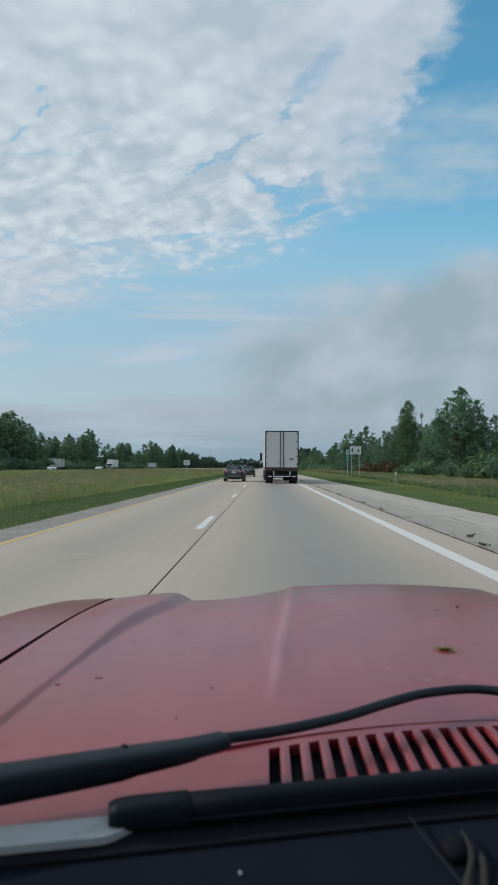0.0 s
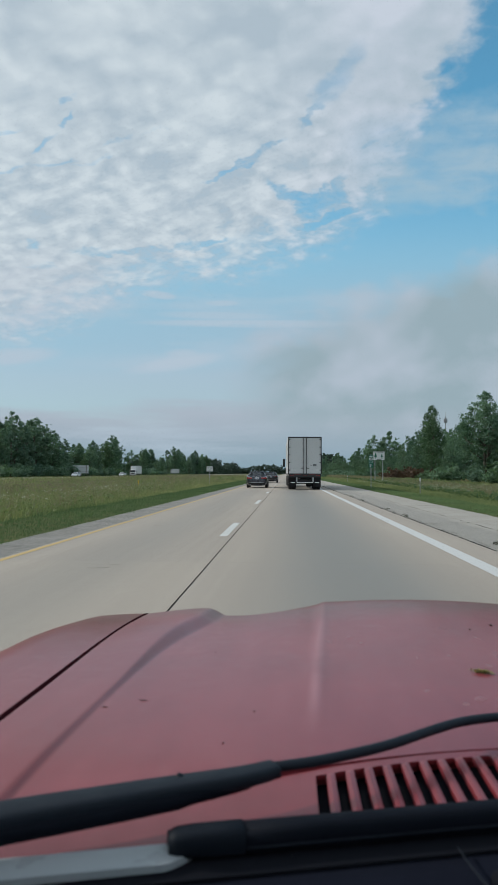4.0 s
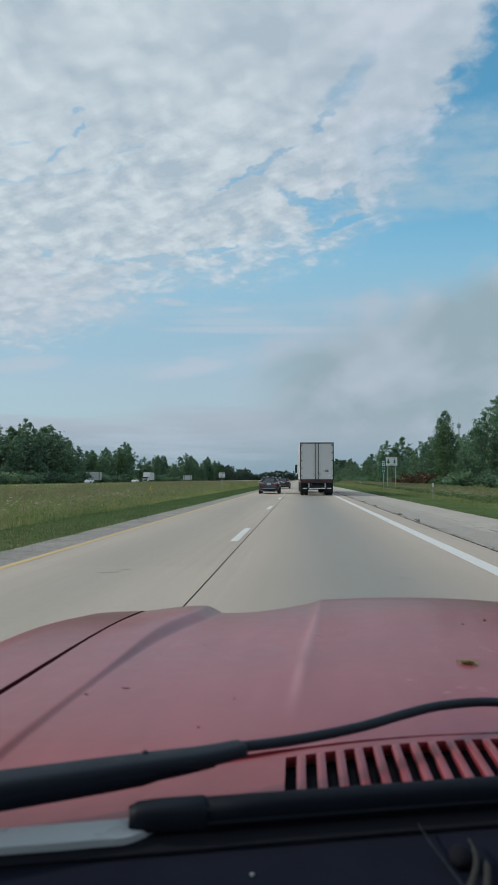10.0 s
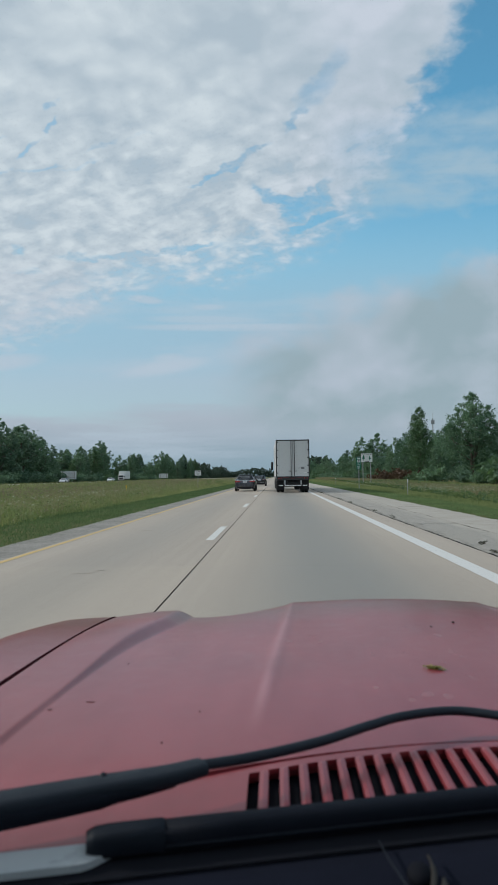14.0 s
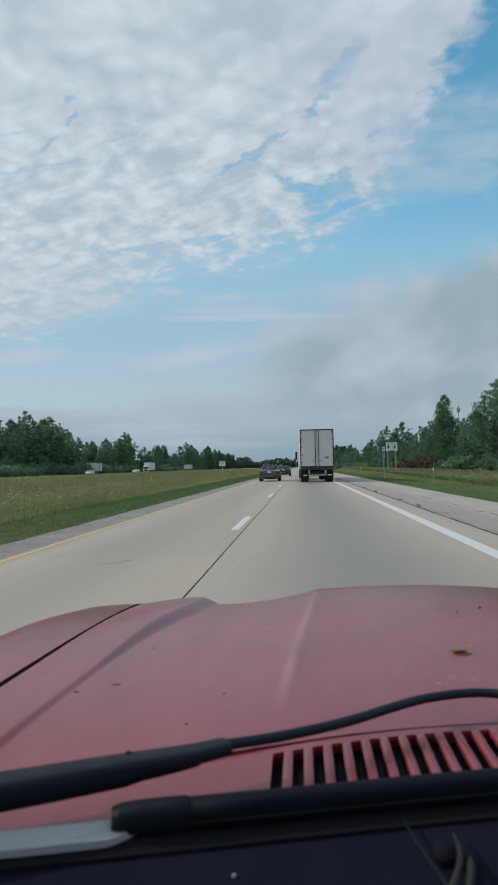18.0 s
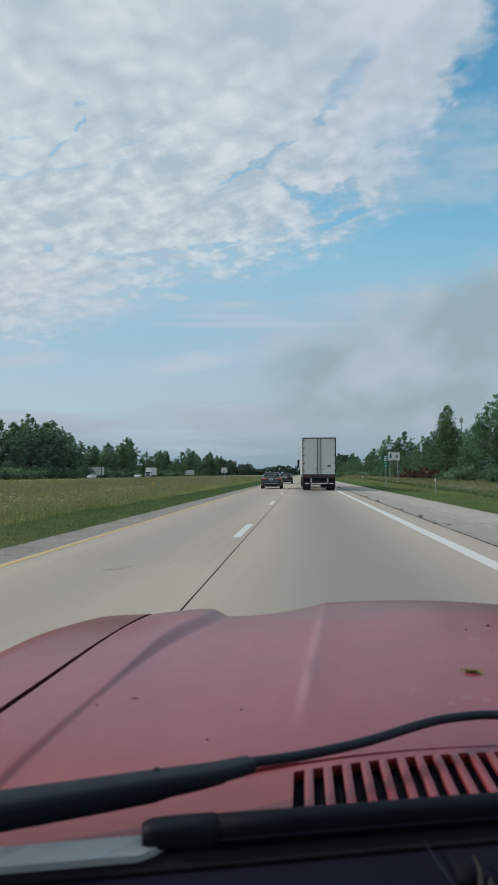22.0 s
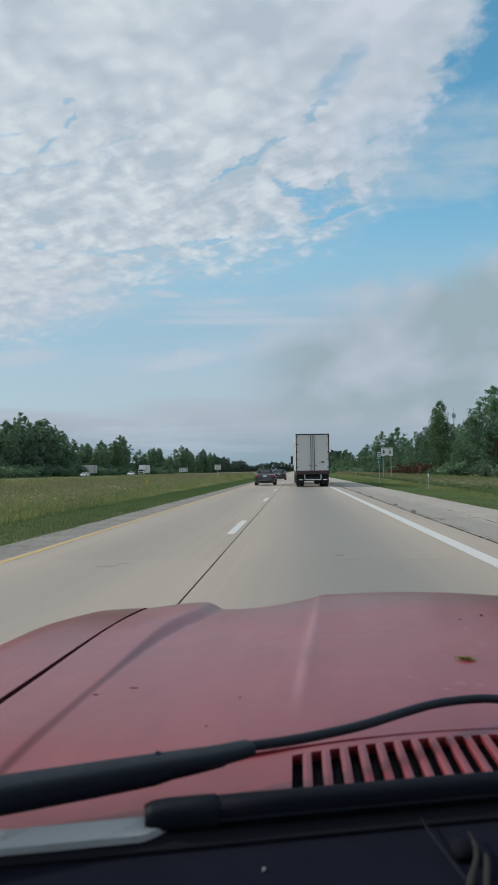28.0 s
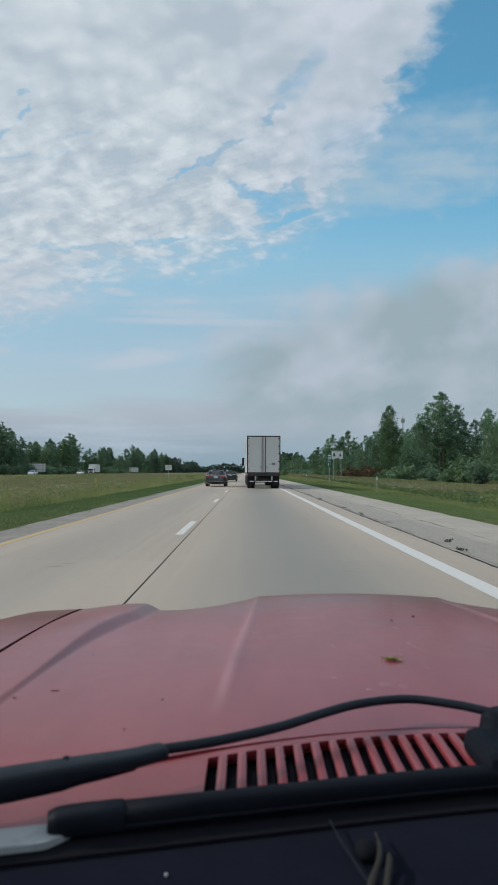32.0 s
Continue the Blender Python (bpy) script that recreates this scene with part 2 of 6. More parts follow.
tints = [(0.0, (0.262, 0.372, 0.440)), (0.12, (0.315, 0.410, 0.482)), (0.26, (0.425, 0.484, 0.556)), (0.46, (0.425, 0.492, 0.580)), (0.62, (0.368, 0.498, 0.606)), (1.0, (0.340, 0.525, 0.642))]
el = low_ramp.color_ramp.elements
while len(el) < len(tints):
    el.new(0.5)
for e, (p, c) in zip(el, tints):
    e.position, e.color = p, (*c, 1)
veil_col = W.mix(W.ramp(V, 0.34, 0.42), low_ramp.outputs[0], (0.418, 0.540, 0.622))
shade = W.math("MULTIPLY_ADD", W.math("SUBTRACT", heap, 0.5), 2.6, W.math("MULTIPLY_ADD", W.math("SUBTRACT", lobes, 0.5), 2.2, 0.42))
shade = W.math("MULTIPLY_ADD", spot(-0.005, 0.158, 0.060, 0.030, 0), -0.45, shade)
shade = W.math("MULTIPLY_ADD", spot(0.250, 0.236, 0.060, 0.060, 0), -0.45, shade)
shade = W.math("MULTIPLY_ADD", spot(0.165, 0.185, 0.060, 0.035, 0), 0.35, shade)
shade = W.math("ADD", W.math("MULTIPLY", W.ramp(W.math("SUBTRACT", top, V), 0.045, 0.0), 0.35), shade, clamp=True)
heap_col = W.mix(shade, (0.330, 0.425, 0.472), (0.468, 0.534, 0.612))
heap_col = W.mix(W.ramp(V, 0.11, 0.02), heap_col, low_ramp.outputs[0])
blue = W.mix(1.0, sky, (0.73, 1.29, 1.20), "MULTIPLY")
clear = W.add("ShaderNodeBackground", None, Color=blue, Strength=0.15).outputs[0]
low_cloud = W.add("ShaderNodeBackground", None, Color=veil_col, Strength=1.0).outputs[0]
wisp = W.add("ShaderNodeBackground", None, Color=(0.49, 0.580, 0.670), Strength=1.0).outputs[0]
heavy = W.add("ShaderNodeBackground", None, Color=heap_col, Strength=1.0).outputs[0]
high_cloud = W.add("ShaderNodeBackground", None, Color=bank_col, Strength=1.0).outputs[0]
s = W.add("ShaderNodeMixShader", None, i0=veil, i1=clear, i2=low_cloud).outputs[0]
s = W.add("ShaderNodeMixShader", None, i0=wisps, i1=s, i2=wisp).outputs[0]
s = W.add("ShaderNodeMixShader", None, i0=heaped, i1=s, i2=heavy).outputs[0]
s = W.add("ShaderNodeMixShader", None, i0=bank, i1=s, i2=high_cloud).outputs[0]
W.add("ShaderNodeOutputWorld", None, Surface=s)

sun = new("sun", bpy.data.lights.new("sun", "SUN"))
sun.data.energy, sun.data.angle, sun.data.color = 2.6, radians(2.5), (1.0, 0.945, 0.865)
toward = Vector((math.sin(radians(SUN_AZ)) * math.cos(radians(SUN_EL)), math.cos(radians(SUN_AZ)) * math.cos(radians(SUN_EL)), math.sin(radians(SUN_EL))))
sun.matrix_basis = look(toward * 200, (0, 0, 0))
scene.view_settings.exposure = 0.0

# ---- materials ----


def material(name):
    m = bpy.data.materials.new(name)
    m.use_nodes = True
    return m, Nodes(m.node_tree)


def finish(n, shader):
    n.add("ShaderNodeOutputMaterial", None, Surface=shader)


def place(n):
    return n.add("ShaderNodeNewGeometry").outputs["Position"]


def bump(n, height, strength, distance):
    return n.add("ShaderNodeBump", None, Strength=strength, Distance=distance, Height=height).outputs[0]


def plain(name, color, rough=0.5, metal=0.0, spots=0.25, scale=6.0, relief=0.0, coat=0.0, spec=0.5):
    """A painted, plastic or metal surface with grain and dirt at two scales."""
    m, n = material(name)
    p = place(n)
    a, b = n.noise(p, scale, 5.0), n.noise(p, scale * 14, 3.0)
    f = n.math("MULTIPLY_ADD", n.math("SUBTRACT", a, 0.5), spots * 2, n.math("MULTIPLY_ADD", n.math("SUBTRACT", b, 0.5), spots, 0.5), clamp=True)
    dark, light = tuple(c * (1 - spots) for c in color), tuple(min(1.0, c * (1 + spots)) for c in color)
    bs = n.add("ShaderNodeBsdfPrincipled", None, Base_Color=n.mix(f, dark, light), Roughness=n.ramp(a, 0.3, 0.7, max(0.02, rough - 0.08), min(1, rough + 0.08)), Metallic=metal)
    bs.inputs["Coat Weight"].default_value = coat
    bs.inputs["Specular IOR Level"].default_value = spec
    if relief:
        n.put(bs, "Normal", bump(n, b, 0.6, relief))
    finish(n, bs.outputs[0])
    return m


def concrete_material():
    m, n = material("worn_concrete")
    p = place(n)
    xyz = n.add("ShaderNodeSeparateXYZ", None, Vector=p).outputs
    flat = n.add("ShaderNodeMapping", None, Vector=p, Scale=(1.0, 0.12, 1.0)).outputs[0]
    broad, grain, sand = n.noise(flat, 0.8, 4.0), n.noise(p, 9.0, 5.0, 0.65), n.noise(p, 130.0, 3.0)
    tined = n.noise(n.add("ShaderNodeMapping", None, Vector=p, Scale=(0.6, 22.0, 1.0)).outputs[0], 2.0, 2.0)
    # two darker wheel tracks in each lane, polished and stained by traffic
    def band(c, w):
        return n.ramp(n.math("ABSOLUTE", n.math("SUBTRACT", xyz[0], c)), w, 0.1)
    oil = n.math("MAXIMUM", band(0.75, 1.75), n.math("MULTIPLY", band(-2.75, 1.2), 0.40))
    f = n.math("MULTIPLY_ADD", n.math("SUBTRACT", broad, 0.5), 1.0, 0.5)
    f = n.math("MULTIPLY_ADD", n.math("SUBTRACT", grain, 0.5), 0.85, f)
    f = n.math("MULTIPLY_ADD", n.math("SUBTRACT", tined, 0.5), 0.25, f)
    tracks = n.noise(n.add("ShaderNodeMapping", None, Vector=p, Scale=(4.5, 0.035, 1.0)).outputs[0], 1.6, 4.0, 0.6)
    f = n.math("MULTIPLY_ADD", n.math("SUBTRACT", tracks, 0.5), 0.75, f)
    col = n.mix(n.math("ADD", f, 0.0, clamp=True), (0.321, 0.278, 0.232), (0.414, 0.361, 0.303))
    col = n.mix(n.math("MULTIPLY", oil, n.math("MULTIPLY_ADD", broad, 0.35, 0.64)), col, (0.206, 0.200, 0.180))
    stain = n.ramp(n.noise(p, 1.7, 6.0, 0.7), 0.66, 0.74)
    col = n.mix(n.math("MULTIPLY", stain, 0.35), col, (0.11, 0.105, 0.095))
    fleck = n.ramp(n.noise(n.add("ShaderNodeMapping", None, Vector=p, Scale=(1.0, 0.45, 1.0)).outputs[0], 5.5, 7.0, 0.8), 0.685, 0.72)
    col = n.mix(n.math("MULTIPLY", fleck, 0.6), col, (0.10, 0.09, 0.075))
    rnd = n.add("ShaderNodeObjectInfo").outputs["Random"]
    col = n.mix(1.0, col, n.mix(rnd, (0.975, 0.977, 0.98), (1.02, 1.018, 1.01)), "MULTIPLY")
    bs = n.add("ShaderNodeBsdfPrincipled", None, Base_Color=col, Roughness=n.ramp(oil, 0.0, 1.0, 0.85, 0.62), Normal=bump(n, n.math("ADD", sand, n.math("MULTIPLY", tined, 0.8)), 0.5, 0.004))
    finish(n, bs.outputs[0])
    return m


def gravel_material(name, dark, light, scale=45.0):
    m, n = material(name)
    p = place(n)
    cell = n.add("ShaderNodeTexVoronoi", None, Vector=p, Scale=scale)
    broad = n.noise(p, 0.9, 6.0, 0.65)
    grain = n.noise(p, scale * 1.6, 3.0, 0.7)
    patch = n.noise(n.add("ShaderNodeMapping", None, Vector=p, Scale=(1.0, 0.5, 1.0)).outputs[0], 7.0, 6.0, 0.75)
    f = n.math("MULTIPLY_ADD", n.math("SUBTRACT", broad, 0.5), 1.2, n.math("MULTIPLY_ADD", n.math("SUBTRACT", patch, 0.5), 1.5, grain), clamp=True)
    col = n.mix(f, dark, light)
    col = n.mix(n.math("MULTIPLY", n.ramp(n.noise(p, 19.0, 4.0, 0.8), 0.60, 0.70), 0.5), col, (0.10, 0.095, 0.085))
    bs = n.add("ShaderNodeBsdfPrincipled", None, Base_Color=col, Roughness=0.93, Normal=bump(n, n.math("ADD", cell.outputs["Distance"], grain), 0.8, 0.02))
    finish(n, bs.outputs[0])
    return m


def shoulder_material():
    """Worn shoulder: a coarse broken strip beside the lane, smoother pale paving outside it."""
    m, n = material("worn_shoulder_paving")
    p = place(n)
    x = n.add("ShaderNodeSeparateXYZ", None, Vector=p).outputs[0]
    broad, grain, chip = n.noise(p, 0.9, 5.0, 0.6), n.noise(p, 60.0, 3.0, 0.7), n.noise(p, 38.0, 4.0, 0.75)
    drift = n.noise(n.add("ShaderNodeMapping", None, Vector=p, Scale=(1.0, 0.2, 1.0)).outputs[0], 2.0, 4.0)
    off = n.math("MULTIPLY_ADD", n.math("SUBTRACT", drift, 0.5), 0.9, x)
    coarse = n.ramp(n.math("ABSOLUTE", n.math("SUBTRACT", off, 3.95)), 0.75, 0.40)
    col = n.mix(n.math("MULTIPLY_ADD", n.math("SUBTRACT", broad, 0.5), 1.2, grain, clamp=True), (0.285, 0.262, 0.226), (0.45, 0.418, 0.365))
    rough_col = n.mix(n.ramp(chip, 0.36, 0.66), (0.19, 0.178, 0.156), (0.44, 0.415, 0.370))
    col = n.mix(n.math("MULTIPLY", coarse, 0.85), col, rough_col)
    bs = n.add("ShaderNodeBsdfPrincipled", None, Base_Color=col, Roughness=0.92, Normal=bump(n, n.math("ADD", grain, n.math("MULTIPLY", chip, n.math("MULTIPLY", coarse, 1.5))), 0.7, 0.012))
    finish(n, bs.outputs[0])
    return m


def paint_material(name, color, worn):
    """Road paint, scuffed through to the concrete."""
    m, n = material(name)
    p = place(n)
    a, b = n.noise(p, 22.0, 6.0, 0.75), n.noise(p, 2.3, 3.0)
    gone = n.ramp(n.math("MULTIPLY_ADD", n.math("SUBTRACT", b, 0.5), 0.4, a), worn, worn + 0.08)
    col = n.mix(gone, color, (0.27, 0.25, 0.215))
    col = n.mix(n.math("MULTIPLY", b, 0.3), col, tuple(c * 0.8 for c in color))
    bs = n.add("ShaderNodeBsdfPrincipled", None, Base_Color=col, Roughness=0.7, Normal=bump(n, a, 0.4, 0.003))
    finish(n, bs.outputs[0])
    return m


def ground_material():
    m, n = material("meadow_soil")
    p = place(n)
    a, b, c = n.noise(p, 0.07, 5.0), n.noise(p, 1.4, 5.0, 0.65), n.noise(p, 16.0, 4.0, 0.7)
    green = n.mix(c, (0.035, 0.055, 0.014), (0.115, 0.145, 0.045))
    dry = n.mix(c, (0.10, 0.088, 0.035), (0.24, 0.20, 0.095))
    f = n.ramp(n.math("MULTIPLY_ADD", n.math("SUBTRACT", b, 0.5), 0.8, a), 0.38, 0.66)
    bs = n.add("ShaderNodeBsdfPrincipled", None, Base_Color=n.mix(f, green, dry), Roughness=1.0, Normal=bump(n, n.math("ADD", b, c), 0.8, 0.08))
    bs.inputs["Specular IOR Level"].default_value = 0.15
    finish(n, bs.outputs[0])
    return m


def leafy(name, dark, light, field=0.2, passing=0.25, rough=0.6, patchy=1.2):
    """Leaves and blades: they vary one by one, by plant and in patches, and let some light through."""
    m, n = material(name)
    p = place(n)
    own = n.add("ShaderNodeNewGeometry").outputs["Random Per Island"]
    plant = n.add("ShaderNodeObjectInfo").outputs["Random"]
    patch = n.noise(p, field, 4.0)
    f = n.math("MULTIPLY_ADD", own, 0.45, n.math("MULTIPLY_ADD", n.math("SUBTRACT", patch, 0.5), patchy, n.math("MULTIPLY", plant, 0.5)), clamp=True)
    col = n.mix(f, dark, light)
    bs = n.add("ShaderNodeBsdfPrincipled", None, Base_Color=col, Roughness=rough)
    bs.inputs["Specular IOR Level"].default_value = 0.25
    tr = n.add("ShaderNodeBsdfTranslucent", None, Color=n.mix(1.0, col, (1.1, 1.2, 0.75), "MULTIPLY"))
    finish(n, n.add("ShaderNodeMixShader", None, i0=passing, i1=bs.outputs[0], i2=tr.outputs[0]).outputs[0])
    return m


def bark_material():
    m, n = material("bark")
    p = n.add("ShaderNodeMapping", None, Vector=place(n), Scale=(6.0, 6.0, 1.2)).outputs[0]
    a = n.noise(p, 3.0, 6.0, 0.7)
    bs = n.add("ShaderNodeBsdfPrincipled", None, Base_Color=n.mix(a, (0.045, 0.038, 0.03), (0.19, 0.165, 0.135)), Roughness=0.95, Normal=bump(n, a, 0.9, 0.04))
    finish(n, bs.outputs[0])
    return m


def bonnet_material():
    """Old red car paint: chalky, hazed, with swirls, dust and a thin gloss."""
    m, n = material("faded_red_paint")
    p = place(n)
    haze, dust, fleck = n.noise(p, 3.2, 5.0, 0.6), n.noise(p, 26.0, 5.0, 0.7), n.noise(p, 210.0, 3.0, 0.7)
    along = n.noise(n.add("ShaderNodeMapping", None, Vector=p, Scale=(5.0, 0.8, 1.0)).outputs[0], 3.0, 5.0, 0.6)
    col = n.mix(n.ramp(n.math("MULTIPLY_ADD", haze, 0.6, n.math("MULTIPLY", along, 0.4)), 0.35, 0.68), (0.203, 0.0222, 0.0292), (0.272, 0.0462, 0.0555))
    col = n.mix(n.math("MULTIPLY", n.ramp(dust, 0.5, 0.8), 0.18), col, (0.32, 0.17, 0.17))
    col = n.mix(n.math("MULTIPLY", n.ramp(fleck, 0.66, 0.74), 0.25), col, (0.12, 0.03, 0.03))
    # brown road grime baked on to the leading edge
    axis = n.add("ShaderNodeSeparateXYZ", None, Vector=p).outputs
    outer = n.ramp(n.math("ABSOLUTE", n.math("SUBTRACT", axis[0], 0.29)), 0.70, 0.74)
    # colour paler along the edges of the raised middle
    fold = n.math("ABSOLUTE", n.math("SUBTRACT", n.math("ABSOLUTE", n.math("SUBTRACT", axis[0], 0.301)), n.math("MULTIPLY_ADD", axis[1], -0.063, 0.3823)))
    pale_fold = n.math("MULTIPLY", n.ramp(fold, 0.014, 0.0), n.math("MULTIPLY", n.ramp(axis[1], 0.80, 1.0), n.ramp(haze, 0.25, 0.6, 0.18, 0.42)))
    col = n.mix(pale_fold, col, (0.46, 0.20, 0.22))
    lead = n.math("MAXIMUM", n.ramp(axis[1], 1.58, 2.0), n.math("MULTIPLY", outer, n.ramp(axis[1], 1.10, 1.80)))
    grime = n.math("MULTIPLY", lead, n.ramp(n.noise(p, 6.0, 5.0, 0.65), 0.25, 0.65, 0.48, 0.98))
    col = n.mix(grime, col, (0.150, 0.062, 0.048))
    bs = n.add("ShaderNodeBsdfPrincipled", None, Base_Color=col, Roughness=n.math("MULTIPLY_ADD", dust, 0.16, n.math("MULTIPLY_ADD", haze, 0.14, 0.26)), Normal=bump(n, n.math("MULTIPLY_ADD", fleck, 0.25, dust), 0.12, 0.0015))
    dull = n.math("MULTIPLY", n.math("MAXIMUM", n.math("MULTIPLY", outer, n.ramp(axis[1], 1.10, 1.70)), n.ramp(axis[1], 1.86, 2.05)), n.ramp(n.noise(p, 6.0, 5.0, 0.65), 0.25, 0.6, 0.45, 1.0))
    n.put(bs, "Specular IOR Level", n.math("MULTIPLY_ADD", dull, -0.20, 0.26))
    n.put(bs, "Coat Weight", n.math("MULTIPLY_ADD", dull, -0.38, 0.46))
    bs.inputs["Coat Roughness"].default_value = 0.20
    finish(n, bs.outputs[0])
    return m


def pane_material(name, tint, gloss):
    m, n = material(name)
    tr = n.add("ShaderNodeBsdfTransparent", None, Color=tint)
    gl = n.add("ShaderNodeBsdfGlossy", None, Color=(1, 1, 1), Roughness=gloss)
    fr = n.add("ShaderNodeFresnel", None, IOR=1.4)
    weak = n.math("MULTIPLY", fr.outputs[0], 0.06)      # coated glass
    finish(n, n.add("ShaderNodeMixShader", None, i0=weak, i1=tr.outputs[0], i2=gl.outputs[0]).outputs[0])
    return m


def smear_material():
    """Thin dried water marks that the paint shows through."""
    m, n = material("dried_water_mark")
    bs = n.add("ShaderNodeBsdfPrincipled", None, Base_Color=(0.52, 0.36, 0.36), Roughness=0.8)
    tr = n.add("ShaderNodeBsdfTransparent")
    thin = n.ramp(n.noise(place(n), 160.0, 4.0, 0.7), 0.36, 0.70, 0.0, 0.30)
    finish(n, n.add("ShaderNodeMixShader", None, i0=thin, i1=tr.outputs[0], i2=bs.outputs[0]).outputs[0])
    return m


CONCRETE = concrete_material()
SCUFF = plain("brown_scuff", (0.105, 0.094, 0.080), 0.9, spots=0.5, scale=30, spec=0.05)
SEALANT = plain("joint_sealant", (0.015, 0.0145, 0.013), 0.9, spots=0.4, scale=9, spec=0.05)
WHITE_LINE = paint_material("white_road_paint", (0.60, 0.60, 0.58), 0.70)
DASH_LINE = paint_material("worn_white_road_paint", (0.60, 0.60, 0.57), 0.60)
YELLOW_LINE = paint_material("yellow_road_paint", (0.56, 0.385, 0.135), 0.57)
SHOULDER = shoulder_material()
GRAVEL = gravel_material("limestone_gravel", (0.140, 0.132, 0.118), (0.36, 0.342, 0.305), 30.0)
RUMBLE = gravel_material("rumble_groove", (0.16, 0.15, 0.13), (0.34, 0.32, 0.28), 50.0)
SOIL = ground_material()
MOWN = leafy("mown_grass", (0.062, 0.118, 0.050), (0.182, 0.255, 0.115), 0.30)
MEADOW = leafy("tall_meadow_grass", (0.115, 0.182, 0.066), (0.415, 0.400, 0.205), 0.20, patchy=2.4)
LUSH = leafy("rough_green_grass", (0.088, 0.145, 0.052), (0.315, 0.345, 0.160), 0.16, patchy=1.8)
SEED = leafy("grey_tan_seed_heads", (0.125, 0.105, 0.082), (0.28, 0.235, 0.18), 0.25)
STRAW = leafy("dry_straw_grass", (0.165, 0.152, 0.088), (0.34, 0.315, 0.20), 0.2)
FLOWER = leafy("white_wild_flower", (0.34, 0.36, 0.28), (0.55, 0.56, 0.47), 1.0)
WEED = leafy("roadside_weed", (0.022, 0.024, 0.014), (0.075, 0.07, 0.04), 1.0)
# distance haze is put into LEAF_DARK, LEAF and LEAF_FAR: lifted and blued
LEAF_DARK = leafy("haze_lifted_dark_leaves", (0.070, 0.138, 0.106), (0.182, 0.272, 0.190), 0.22, 0.34)
LEAF = leafy("haze_lifted_leaves", (0.072, 0.145, 0.104), (0.184, 0.285, 0.186), 0.22, 0.34)
LEAF_PALE = leafy("pale_poplar_leaves", (0.056, 0.114, 0.065), (0.155, 0.245, 0.136), 0.25, 0.34)
LEAF_RED = leafy("reddish_brush_leaves", (0.060, 0.038, 0.026), (0.140, 0.086, 0.060), 0.3)
LEAF_FAR = leafy("haze_tinted_woods_leaves", (0.036, 0.062, 0.050), (0.075, 0.108, 0.084), 0.02)
BARK = bark_material()
BONNET = bonnet_material()
# near-black for the shade inside the slots; seal and button share it
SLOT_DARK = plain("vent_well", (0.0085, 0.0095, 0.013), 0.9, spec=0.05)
RUBBER = plain("weathered_black_rubber", (0.0068, 0.0088, 0.0138), 0.6, spots=0.35, scale=30, relief=0.0005, spec=0.05)
# dark red body colour with the shade of the bonnet gap painted in
GAP_SHADE = plain("gap_shade_red", (0.044, 0.0100, 0.0145), 0.9, spec=0.03)
WIPER_PAINT = plain("satin_black_wiper_paint", (0.0115, 0.0165, 0.024), 0.55, spots=0.35, scale=24, relief=0.0004, spec=0.16)
CAP_PAINT = plain("worn_black_cap", (0.0085, 0.012, 0.018), 0.6, spots=0.35, scale=30, relief=0.0005, spec=0.12)
VINYL = plain("dashboard_vinyl", (0.0108, 0.0126, 0.0200), 0.85, spots=0.3, scale=18, relief=0.0008, spec=0.0)
CLIP_BROWN = plain("brown_clip", (0.026, 0.024, 0.021), 0.7, spec=0.15)
GLASS_EDGE = plain("pale_glass_edge_trim", (0.34, 0.37, 0.385), 0.35, spots=0.10, scale=20)
MOSS = leafy("moss_scrap", (0.13, 0.12, 0.035), (0.38, 0.32, 0.12), 40.0)
DUST = smear_material()
SPECK = plain("dark_speck", (0.05, 0.022, 0.022), 0.8)
TRAILER = plain("white_trailer_skin", (0.66, 0.67, 0.67), 0.45, spots=0.10, scale=1.4)
TRAILER_DOOR = plain("white_trailer_door", (0.56, 0.57, 0.572), 0.5, spots=0.14, scale=2.2)
STEEL = plain("galvanised_steel", (0.36, 0.37, 0.38), 0.45, 0.7, spots=0.25)
BLACK_STEEL = plain("black_chassis_steel", (0.022, 0.022, 0.024), 0.6, spots=0.4)
TYRE = plain("tyre_rubber", (0.020, 0.020, 0.021), 0.85, spots=0.35, scale=12, relief=0.002)
RIM = plain("alloy_rim", (0.42, 0.43, 0.45), 0.32, 0.85, spots=0.15)
RED_LAMP = plain("red_lamp_lens", (0.32, 0.020, 0.022), 0.25, spots=0.1, coat=0.4)
DARK_LAMP = plain("smoked_red_lamp_lens", (0.085, 0.010, 0.012), 0.3, spots=0.1, coat=0.3)
CLEAR_LAMP = plain("clear_lamp_lens", (0.62, 0.63, 0.66), 0.15, spots=0.1, coat=0.5)
REFLECT_RED = plain("red_reflective_tape", (0.10, 0.022, 0.024), 0.5)
WHITE_TAPE = plain("white_reflective_tape", (0.72, 0.72, 0.72), 0.4)
GREY_PAINT = plain("dark_grey_metallic_paint", (0.060, 0.066, 0.085), 0.26, 0.55, spots=0.10, coat=0.8)
BLACK_PAINT = plain("black_metallic_paint", (0.018, 0.019, 0.022), 0.25, 0.3, spots=0.1, coat=0.8)
WHITE_PAINT = plain("white_vehicle_paint", (0.70, 0.71, 0.72), 0.3, spots=0.06, coat=0.6)
CHROME = plain("chrome_trim", (0.72, 0.73, 0.75), 0.12, 1.0, spots=0.05)
DARK_GLASS = plain("tinted_car_glass", (0.035, 0.045, 0.055), 0.06, spots=0.1, coat=0.6, spec=0.8)
BLACK_PLASTIC = plain("black_plastic", (0.014, 0.014, 0.016), 0.55, spec=0.25)
